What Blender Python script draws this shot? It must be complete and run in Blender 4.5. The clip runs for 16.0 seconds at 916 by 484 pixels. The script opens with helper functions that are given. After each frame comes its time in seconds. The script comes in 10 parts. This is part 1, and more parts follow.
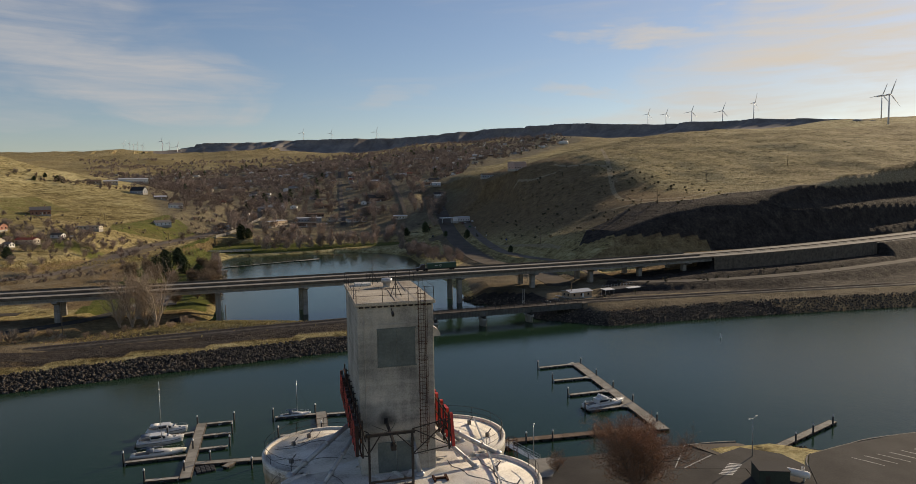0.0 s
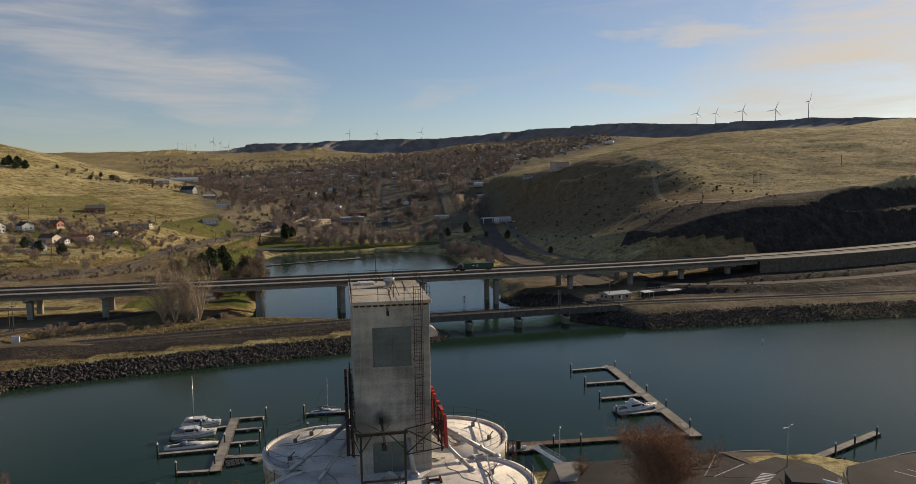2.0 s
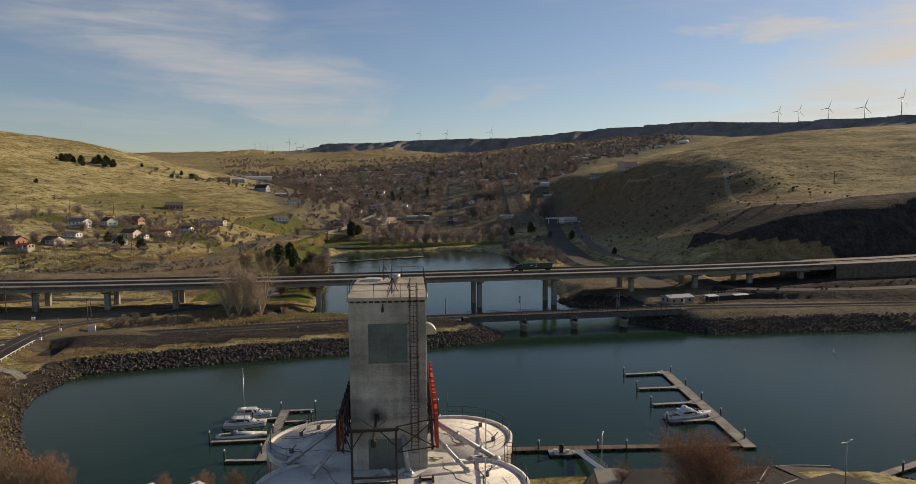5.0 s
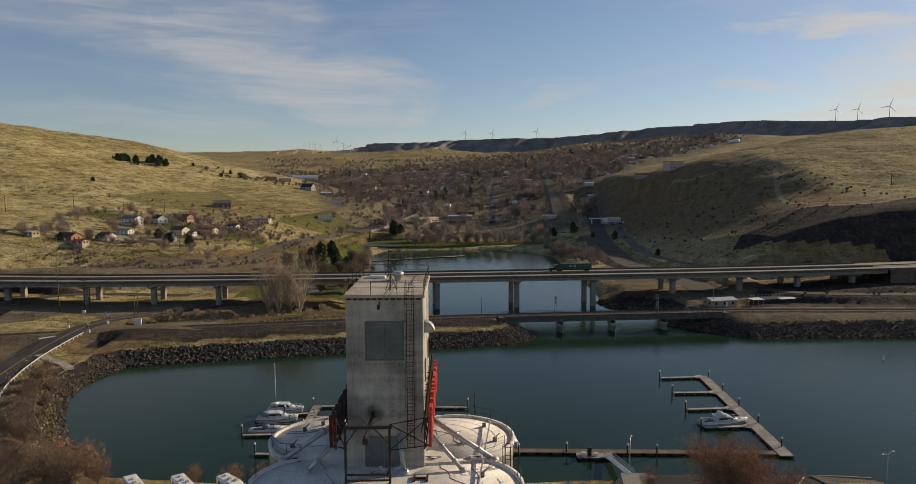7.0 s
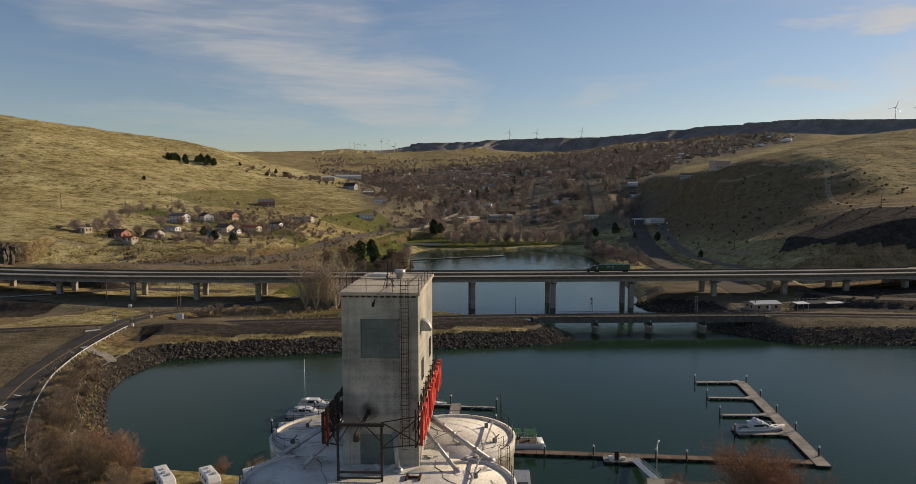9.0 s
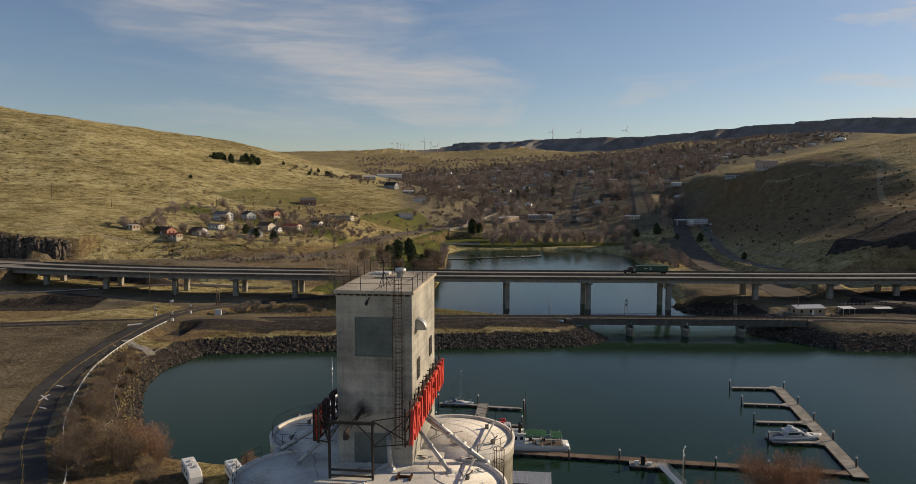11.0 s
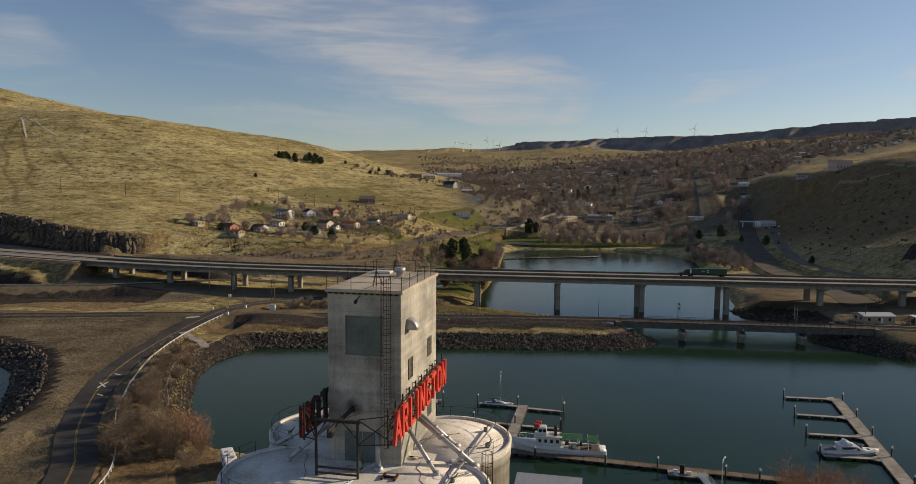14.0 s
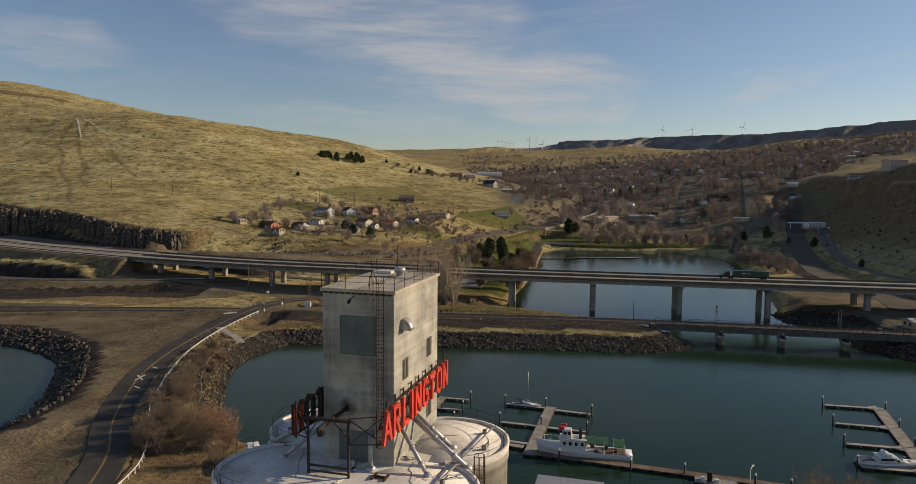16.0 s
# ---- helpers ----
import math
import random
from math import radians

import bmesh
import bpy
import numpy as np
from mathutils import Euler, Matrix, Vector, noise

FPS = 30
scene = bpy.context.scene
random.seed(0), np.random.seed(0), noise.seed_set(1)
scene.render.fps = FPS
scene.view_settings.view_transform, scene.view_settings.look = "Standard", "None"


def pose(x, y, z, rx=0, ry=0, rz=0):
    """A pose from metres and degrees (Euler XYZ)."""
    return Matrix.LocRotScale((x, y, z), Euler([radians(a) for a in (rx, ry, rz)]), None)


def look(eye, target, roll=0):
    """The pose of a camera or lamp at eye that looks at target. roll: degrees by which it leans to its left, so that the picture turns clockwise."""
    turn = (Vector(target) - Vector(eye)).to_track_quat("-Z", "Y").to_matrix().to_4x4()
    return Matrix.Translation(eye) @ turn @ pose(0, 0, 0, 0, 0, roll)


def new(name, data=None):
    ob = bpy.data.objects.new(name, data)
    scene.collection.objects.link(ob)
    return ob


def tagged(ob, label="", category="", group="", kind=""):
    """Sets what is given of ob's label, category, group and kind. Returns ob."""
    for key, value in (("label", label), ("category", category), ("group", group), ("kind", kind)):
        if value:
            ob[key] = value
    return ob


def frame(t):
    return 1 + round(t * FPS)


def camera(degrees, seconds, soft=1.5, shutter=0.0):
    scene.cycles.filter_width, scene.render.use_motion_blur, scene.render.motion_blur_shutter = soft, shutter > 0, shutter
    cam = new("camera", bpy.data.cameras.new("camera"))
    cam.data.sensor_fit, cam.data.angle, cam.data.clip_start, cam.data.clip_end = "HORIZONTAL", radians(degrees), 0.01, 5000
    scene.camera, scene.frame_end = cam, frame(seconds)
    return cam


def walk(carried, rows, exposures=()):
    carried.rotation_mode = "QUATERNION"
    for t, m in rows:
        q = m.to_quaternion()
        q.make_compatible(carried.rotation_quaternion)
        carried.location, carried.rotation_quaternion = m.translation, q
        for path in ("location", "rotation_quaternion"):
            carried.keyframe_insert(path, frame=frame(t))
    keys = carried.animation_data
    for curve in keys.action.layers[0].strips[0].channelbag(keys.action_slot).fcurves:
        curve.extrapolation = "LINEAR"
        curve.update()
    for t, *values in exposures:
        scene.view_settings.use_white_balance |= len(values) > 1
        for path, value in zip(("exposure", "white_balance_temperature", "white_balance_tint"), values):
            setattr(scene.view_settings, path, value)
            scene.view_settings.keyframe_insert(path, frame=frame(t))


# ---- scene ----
cam = camera(68.1, 16.0, 0.6)
# seconds, eye x y z, heading east of north, pitch, roll
PATH = [
    (0, -67.975, 3.640, 61.331, 20.369, -4.892, -0.925),
    (1, -66.067, 3.318, 61.267, 18.519, -4.851, -0.843),
    (2, -64.152, 3.035, 61.176, 16.602, -4.821, -0.758),
    (3, -62.235, 2.797, 61.067, 14.652, -4.800, -0.672),
    (4, -60.318, 2.608, 60.950, 12.691, -4.786, -0.584),
    (5, -58.404, 2.473, 60.829, 10.740, -4.777, -0.496),
    (6, -56.495, 2.394, 60.713, 8.810, -4.774, -0.406),
    (7, -54.592, 2.372, 60.606, 6.911, -4.775, -0.316),
    (8, -52.697, 2.410, 60.512, 5.046, -4.780, -0.226),
    (9, -50.810, 2.508, 60.436, 3.216, -4.789, -0.136),
    (10, -48.931, 2.664, 60.379, 1.418, -4.802, -0.046),
    (11, -47.059, 2.877, 60.343, -0.356, -4.818, 0.043),
    (12, -45.194, 3.146, 60.330, -2.112, -4.840, 0.131),
    (13, -43.335, 3.466, 60.338, -3.862, -4.868, 0.218),
    (14, -41.478, 3.834, 60.368, -5.618, -4.902, 0.303),
    (15, -39.622, 4.244, 60.417, -7.393, -4.946, 0.387),
    (16, -37.764, 4.692, 60.483, -9.199, -5.000, 0.469),
]


def aim(x, y, z, heading, pitch, roll):
    a, b = radians(heading), radians(pitch)
    return look((x, y, z), (x + math.sin(a) * math.cos(b), y + math.cos(a) * math.cos(b), z + math.sin(b)), roll)


walk(cam, [(t, aim(*row)) for t, *row in PATH], [(0.0, 0.13, 7350, 12.4)])

# ---- light ----
SUN_AZ, SUN_EL = 66.5, 19.5   # heading of the sun east of north, and its height
sun_way = Vector((math.sin(radians(SUN_AZ)) * math.cos(radians(SUN_EL)), math.cos(radians(SUN_AZ)) * math.cos(radians(SUN_EL)), math.sin(radians(SUN_EL))))
sun_data = bpy.data.lights.new("sun", "SUN")
sun_data.energy, sun_data.angle, sun_data.color = 4.1, radians(0.6), (1.0, 0.86, 0.66)
sun = new("sun", sun_data)
sun.matrix_world = look((0, 0, 400), Vector((0, 0, 400)) - sun_way)


def make_world():
    world = bpy.data.worlds.new("sky")
    scene.world = world
    world.use_nodes = True
    nt = world.node_tree
    nt.nodes.clear()
    out = nt.nodes.new("ShaderNodeOutputWorld")
    bg = nt.nodes.new("ShaderNodeBackground")
    bg.inputs["Strength"].default_value = 0.083
    sky = nt.nodes.new("ShaderNodeTexSky")
    sky.sky_type, sky.sun_disc = "NISHITA", False
    sky.sun_elevation, sky.sun_rotation = radians(SUN_EL), radians(SUN_AZ)
    sky.air_density, sky.dust_density, sky.ozone_density = 1.0, 0.18, 3.0
    # high cirrus: soft veils in bearing and height, drawn out in streaks
    tc = nt.nodes.new("ShaderNodeTexCoord")
    sep = nt.nodes.new("ShaderNodeSeparateXYZ")
    nt.links.new(tc.outputs["Generated"], sep.inputs[0])
    az = math_node(nt, "MULTIPLY", math_node(nt, "ARCTAN2", sep.outputs[0], sep.outputs[1]), 180 / math.pi)
    el = math_node(nt, "MULTIPLY", math_node(nt, "ARCSINE", sep.outputs[2]), 180 / math.pi)
    comb = nt.nodes.new("ShaderNodeCombineXYZ")
    nt.links.new(az, comb.inputs[0])
    nt.links.new(el, comb.inputs[1])

    def streak(turn, sx, sy, detail, lo, hi, shift, twist=0.8):
        mp = nt.nodes.new("ShaderNodeMapping")
        mp.inputs["Rotation"].default_value[2] = radians(turn)
        mp.inputs["Scale"].default_value = (sx, sy, 1)
        mp.inputs["Location"].default_value = (shift, shift * 0.7, 0)
        nt.links.new(comb.outputs[0], mp.inputs[0])
        nz = nt.nodes.new("ShaderNodeTexNoise")
        nz.inputs["Scale"].default_value, nz.inputs["Detail"].default_value, nz.inputs["Roughness"].default_value = 1.0, detail, 0.58
        nz.inputs["Distortion"].default_value = twist
        nt.links.new(mp.outputs[0], nz.inputs["Vector"])
        if lo is None:
            return nz.outputs[0]
        mr = nt.nodes.new("ShaderNodeMapRange")
        mr.interpolation_type = "SMOOTHSTEP"
        mr.inputs[1].default_value, mr.inputs[2].default_value = lo, hi
        nt.links.new(nz.outputs[0], mr.inputs[0])
        return mr.outputs[0]

    wob1 = math_node(nt, "MULTIPLY", math_node(nt, "SUBTRACT", streak(0, 0.11, 0.22, 4, None, None, 2.0), 0.5), 14.0)
    wob2 = math_node(nt, "MULTIPLY", math_node(nt, "SUBTRACT", streak(0, 0.08, 0.30, 4, None, None, 7.0), 0.5), 5.5)
    u0, v0 = math_node(nt, "ADD", az, wob1), math_node(nt, "ADD", el, wob2)

    def veil_at(a, e, tilt, half_a, half_e, weight):
        c, s = math.cos(radians(tilt)), math.sin(radians(tilt))
        da, de = math_node(nt, "SUBTRACT", u0, a), math_node(nt, "SUBTRACT", v0, e)
        p = math_node(nt, "MULTIPLY", math_node(nt, "ADD", math_node(nt, "MULTIPLY", da, c), math_node(nt, "MULTIPLY", de, s)), 1 / half_a)
        q = math_node(nt, "MULTIPLY", math_node(nt, "SUBTRACT", math_node(nt, "MULTIPLY", de, c), math_node(nt, "MULTIPLY", da, s)), 1 / half_e)
        r = math_node(nt, "ADD", math_node(nt, "MULTIPLY", p, p), math_node(nt, "MULTIPLY", q, q))
        mr = nt.nodes.new("ShaderNodeMapRange")
        mr.interpolation_type = "SMOOTHSTEP"
        mr.inputs[1].default_value, mr.inputs[2].default_value = 1.25, 0.05
        mr.inputs[3].default_value, mr.inputs[4].default_value = 0.0, weight
        nt.links.new(r, mr.inputs[0])
        return mr.outputs[0]

    # bearing, height, tilt, half width, half height, weight
    VEILS = [(-19, 14.5, -14, 19, 5.4, 0.72), (-6, 8.5, -6, 11.0, 3.2, 0.95), (-14, 11.0, -24, 10, 2.6, 0.8), (-2, 17.5, 6, 16, 2.4, 0.6), (-39, 9.5, -4, 7, 1.4, 0.4), (-17, 5.6, 0, 9, 1.3, 0.35),
             (47, 9.0, 8, 13, 4.6, 1.0), (36, 11.2, -6, 8, 1.1, 0.8), (31, 7.3, -4, 5, 0.9, 0.6), (50, 13.5, 14, 12, 3.0, 0.9), (44, 5.0, 2, 16, 1.8, 0.8), (14, 7.0, 4, 4, 0.8, 0.35), (62, 10, 5, 12, 8, 0.8), (150, 25, 5, 40, 12, 0.6), (-120, 30, 8, 45, 10, 0.6)]
    cover = None
    for row in VEILS:
        one = veil_at(*row)
        cover = one if cover is None else math_node(nt, "MAXIMUM", cover, one)
    fine = streak(-9, 0.075, 0.55, 9, 0.36, 0.64, 3.1)
    thread = streak(-14, 0.16, 1.7, 8, 0.28, 0.74, 5.3, 0.5)
    haze = math_node(nt, "MULTIPLY", streak(-6, 0.05, 0.30, 6, 0.48, 0.80, 9.4), 0.30)
    cover = math_node(nt, "MULTIPLY", math_node(nt, "ADD", cover, haze), math_node(nt, "ADD", math_node(nt, "ADD", math_node(nt, "MULTIPLY", fine, 0.5), math_node(nt, "MULTIPLY", thread, 0.34)), 0.26))
    # cloud veils are brighter towards the sun
    dot = nt.nodes.new("ShaderNodeVectorMath")
    dot.operation = "DOT_PRODUCT"
    nt.links.new(tc.outputs["Generated"], dot.inputs[0])
    dot.inputs[1].default_value = sun_way
    near = math_node(nt, "POWER", math_node(nt, "MAXIMUM", dot.outputs["Value"], 0.0), 3.0)
    veil = math_node(nt, "MINIMUM", math_node(nt, "ADD", math_node(nt, "MULTIPLY", cover, 0.80), math_node(nt, "MULTIPLY", near, 0.10)), 0.95)
    cloud = nt.nodes.new("ShaderNodeMix")
    cloud.data_type = "RGBA"
    cloud.inputs["A"].default_value = (5.2, 5.5, 6.0, 1)
    cloud.inputs["B"].default_value = (7.4, 6.9, 6.1, 1)
    nt.links.new(near, cloud.inputs["Factor"])
    mix = nt.nodes.new("ShaderNodeMix")
    mix.data_type = "RGBA"
    nt.links.new(veil, mix.inputs["Factor"])
    clear = nt.nodes.new("ShaderNodeMix")
    clear.data_type, clear.blend_type = "RGBA", "MULTIPLY"
    clear.inputs["Factor"].default_value = 1.0
    clear.inputs["B"].default_value = (0.98, 0.98, 1.08, 1)
    nt.links.new(sky.outputs[0], clear.inputs["A"])
    nt.links.new(clear.outputs["Result"], mix.inputs["A"])
    nt.links.new(cloud.outputs["Result"], mix.inputs["B"])
    nt.links.new(mix.outputs["Result"], bg.inputs["Color"])
    nt.links.new(bg.outputs[0], out.inputs[0])


def math_node(nt, op, a, b=None):
    n = nt.nodes.new("ShaderNodeMath")
    n.operation = op
    for i, v in enumerate((a, b)):
        if v is None:
            continue
        if isinstance(v, (int, float)):
            n.inputs[i].default_value = v
        else:
            nt.links.new(v, n.inputs[i])
    return n.outputs[0]


make_world()

# ---- materials ----
def principled(name):
    m = bpy.data.materials.new(name)
    m.use_nodes = True
    nt = m.node_tree
    return m, nt, nt.nodes["Principled BSDF"]


def noise_tex(nt, scale, detail=4.0, vec=None, stretch=None, rough=0.55):
    tc = None
    if vec is None:
        g = nt.nodes.new("ShaderNodeNewGeometry")
        vec = g.outputs["Position"]
    if stretch:
        mp = nt.nodes.new("ShaderNodeMapping")
        mp.inputs["Scale"].default_value = stretch
        nt.links.new(vec, mp.inputs[0])
        vec = mp.outputs[0]
    nz = nt.nodes.new("ShaderNodeTexNoise")
    nz.inputs["Scale"].default_value, nz.inputs["Detail"].default_value, nz.inputs["Roughness"].default_value = scale, detail, rough
    nt.links.new(vec, nz.inputs["Vector"])
    return nz.outputs[0]


def ramp(nt, fac, stops):
    r = nt.nodes.new("ShaderNodeValToRGB")
    el = r.color_ramp.elements
    while len(el) < len(stops):
        el.new(0.5)
    for e, (p, c) in zip(el, stops):
        e.position, e.color = p, (*c, 1)
    nt.links.new(fac, r.inputs[0])
    return r.outputs[0]


def blend(nt, fac, a, b, mode="MIX"):
    n = nt.nodes.new("ShaderNodeMix")
    n.data_type, n.blend_type = "RGBA", mode
    if isinstance(fac, (int, float)):
        n.inputs["Factor"].default_value = fac
    else:
        nt.links.new(fac, n.inputs["Factor"])
    for k, v in (("A", a), ("B", b)):
        if isinstance(v, tuple):
            n.inputs[k].default_value = (*v, 1)
        else:
            nt.links.new(v, n.inputs[k])
    return n.outputs["Result"]


def smooth(nt, v, lo, hi):
    mr = nt.nodes.new("ShaderNodeMapRange")
    mr.interpolation_type = "SMOOTHSTEP"
    mr.inputs[1].default_value, mr.inputs[2].default_value = lo, hi
    nt.links.new(v, mr.inputs[0])
    return mr.outputs[0]


def bump(nt, bsdf, height, strength, dist):
    b = nt.nodes.new("ShaderNodeBump")
    b.inputs["Strength"].default_value, b.inputs["Distance"].default_value = strength, dist
    nt.links.new(height, b.inputs["Height"])
    nt.links.new(b.outputs[0], bsdf.inputs["Normal"])


def surface(name, dark, mid, light, scale=1.0, fine=12.0, rough=0.8, metal=0.0, relief=0.02, stretch=None, vary=0.0):
    """Two scales of noise between three tones, with fine relief; vary shifts the tone from object to object."""
    m, nt, b = principled(name)
    n1 = noise_tex(nt, scale, 5, stretch=stretch)
    n2 = noise_tex(nt, fine, 3, stretch=stretch)
    v = math_node(nt, "ADD", math_node(nt, "MULTIPLY", n1, 0.65), math_node(nt, "MULTIPLY", n2, 0.35))
    c = ramp(nt, v, [(0.32, dark), (0.5, mid), (0.68, light)])
    if vary:
        oi = nt.nodes.new("ShaderNodeObjectInfo")
        hsv = nt.nodes.new("ShaderNodeHueSaturation")
        nt.links.new(math_node(nt, "ADD", math_node(nt, "MULTIPLY", oi.outputs["Random"], 2 * vary), 1 - vary), hsv.inputs["Value"])
        nt.links.new(c, hsv.inputs["Color"])
        c = hsv.outputs[0]
    nt.links.new(c, b.inputs["Base Color"])
    b.inputs["Roughness"].default_value, b.inputs["Metallic"].default_value = rough, metal
    if rough > 0.8:
        b.inputs["Specular IOR Level"].default_value = 0.15
    if relief:
        bump(nt, b, n2, 0.6, relief)
    return m


def tone(name, c, rough=0.6, metal=0.0, spread=0.25, scale=3.0, vary=0.0):
    d = tuple(v * (1 - spread) for v in c)
    l = tuple(min(1, v * (1 + spread)) for v in c)
    return surface(name, d, c, l, scale, scale * 7, rough, metal, 0.004, None, vary)


def ground_material():
    m, nt, b = principled("dry_grass_ground")
    g = nt.nodes.new("ShaderNodeNewGeometry")
    sep = nt.nodes.new("ShaderNodeSeparateXYZ")
    nt.links.new(g.outputs["Normal"], sep.inputs[0])

    def mask(name):
        a = nt.nodes.new("ShaderNodeAttribute")
        a.attribute_name = name
        return a.outputs["Fac"]

    big = noise_tex(nt, 0.006, 6)
    mid = noise_tex(nt, 0.045, 6, rough=0.65)
    fine = noise_tex(nt, 0.55, 6, rough=0.75)
    clump = noise_tex(nt, 0.16, 5, rough=0.72)
    terrace = noise_tex(nt, 1.0, 6, stretch=(0.03, 0.03, 0.62), rough=0.78)
    streaks = noise_tex(nt, 0.8, 6, stretch=(0.16, 0.75, 0.5), rough=0.75)
    speck = noise_tex(nt, 0.9, 3, rough=0.8)

    def mixed(*pairs):
        v = None
        for n, w in pairs:
            t = math_node(nt, "MULTIPLY", n, w)
            v = t if v is None else math_node(nt, "ADD", v, t)
        return v

    v = mixed((big, 0.14), (mid, 0.16), (terrace, 0.17), (streaks, 0.14), (clump, 0.18), (fine, 0.21))
    grass = ramp(nt, v, [(0.415, (0.065, 0.046, 0.018)), (0.465, (0.20, 0.155, 0.062)), (0.51, (0.38, 0.31, 0.14)), (0.57, (0.64, 0.55, 0.295))])
    scrub = ramp(nt, clump, [(0.40, (0.035, 0.032, 0.016)), (0.55, (0.13, 0.10, 0.04))])
    grass = blend(nt, math_node(nt, "MULTIPLY", smooth(nt, clump, 0.47, 0.33), smooth(nt, big, 0.40, 0.60)), grass, scrub)
    grass = blend(nt, math_node(nt, "MULTIPLY", smooth(nt, speck, 0.40, 0.30), 0.75), grass, (0.05, 0.043, 0.02))
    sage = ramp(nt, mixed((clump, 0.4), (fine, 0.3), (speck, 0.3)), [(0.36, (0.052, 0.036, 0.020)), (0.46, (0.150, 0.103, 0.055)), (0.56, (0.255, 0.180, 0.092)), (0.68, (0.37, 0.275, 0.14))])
    green = ramp(nt, mixed((mid, 0.5), (fine, 0.5)), [(0.35, (0.050, 0.054, 0.014)), (0.52, (0.105, 0.118, 0.027)), (0.68, (0.20, 0.19, 0.055))])
    gravel = ramp(nt, mixed((big, 0.25), (mid, 0.4), (clump, 0.1), (fine, 0.25)), [(0.40, (0.085, 0.067, 0.042)), (0.5, (0.172, 0.136, 0.085)), (0.60, (0.26, 0.212, 0.135))])
    # also laid as painted shade on ground below the eastern highway
    rock_and_shade = ramp(nt, mixed((clump, 0.5), (fine, 0.5)), [(0.38, (0.018, 0.015, 0.013)), (0.55, (0.06, 0.05, 0.042)), (0.7, (0.13, 0.105, 0.08))])
    town = ramp(nt, mixed((mid, 0.3), (clump, 0.4), (fine, 0.3)), [(0.37, (0.075, 0.062, 0.046)), (0.47, (0.145, 0.12, 0.082)), (0.55, (0.21, 0.18, 0.108)), (0.64, (0.33, 0.28, 0.17))])
    rough_edge = math_node(nt, "MULTIPLY", math_node(nt, "SUBTRACT", mixed((clump, 0.55), (mid, 0.45)), 0.5), 1.5)

    def edged(name, soft=0.16):
        return smooth(nt, math_node(nt, "ADD", mask(name), rough_edge), 0.5 - soft, 0.5 + soft)

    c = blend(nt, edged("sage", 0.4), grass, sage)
    c = blend(nt, edged("town", 0.3), c, town)
    c = blend(nt, edged("green", 0.25), c, green)
    c = blend(nt, edged("gravel"), c, gravel)
    c = blend(nt, math_node(nt, "MULTIPLY", mask("scar"), 0.85), c, (0.115, 0.08, 0.04))
    steep = smooth(nt, math_node(nt, "ADD", sep.outputs[2], math_node(nt, "MULTIPLY", rough_edge, 0.12)), 0.86, 0.78)
    c = blend(nt, math_node(nt, "MULTIPLY", steep, 0.8), c, sage)
    c = blend(nt, edged("rock_and_shade"), c, rock_and_shade)
    pale = ramp(nt, fine, [(0.35, (0.20, 0.155, 0.09)), (0.55, (0.36, 0.29, 0.18)), (0.7, (0.50, 0.42, 0.28))])
    c = blend(nt, math_node(nt, "MULTIPLY", smooth(nt, math_node(nt, "ADD", mask("dirt"), math_node(nt, "MULTIPLY", rough_edge, 0.5)), 0.3, 0.7), 0.85), c, pale)
    nt.links.new(c, b.inputs["Base Color"])
    b.inputs["Roughness"].default_value = 0.95
    b.inputs["Specular IOR Level"].default_value = 0.1
    bump(nt, b, mixed((clump, 0.5), (terrace, 0.3), (fine, 0.3)), 1.0, 3.2)
    return m


def water_material():
    m, nt, b = principled("harbour_water")
    big = noise_tex(nt, 0.02, 4)
    c = ramp(nt, big, [(0.35, (0.0115, 0.0315, 0.0165)), (0.65, (0.017, 0.040, 0.0215))])
    nt.links.new(c, b.inputs["Base Color"])
    gust = noise_tex(nt, 0.012, 3, stretch=(1, 0.6, 1))
    nt.links.new(math_node(nt, "ADD", math_node(nt, "MULTIPLY", gust, 0.12), 0.02), b.inputs["Roughness"])
    b.inputs["IOR"].default_value = 1.33
    b.inputs["Specular IOR Level"].default_value = 0.19
    w1 = noise_tex(nt, 1.3, 4, stretch=(1, 0.5, 1), rough=0.65)
    w2 = noise_tex(nt, 0.3, 3, stretch=(1, 0.5, 1))
    bump(nt, b, math_node(nt, "ADD", math_node(nt, "MULTIPLY", w1, 0.6), math_node(nt, "MULTIPLY", w2, 0.4)), 0.16, 0.5)
    return m


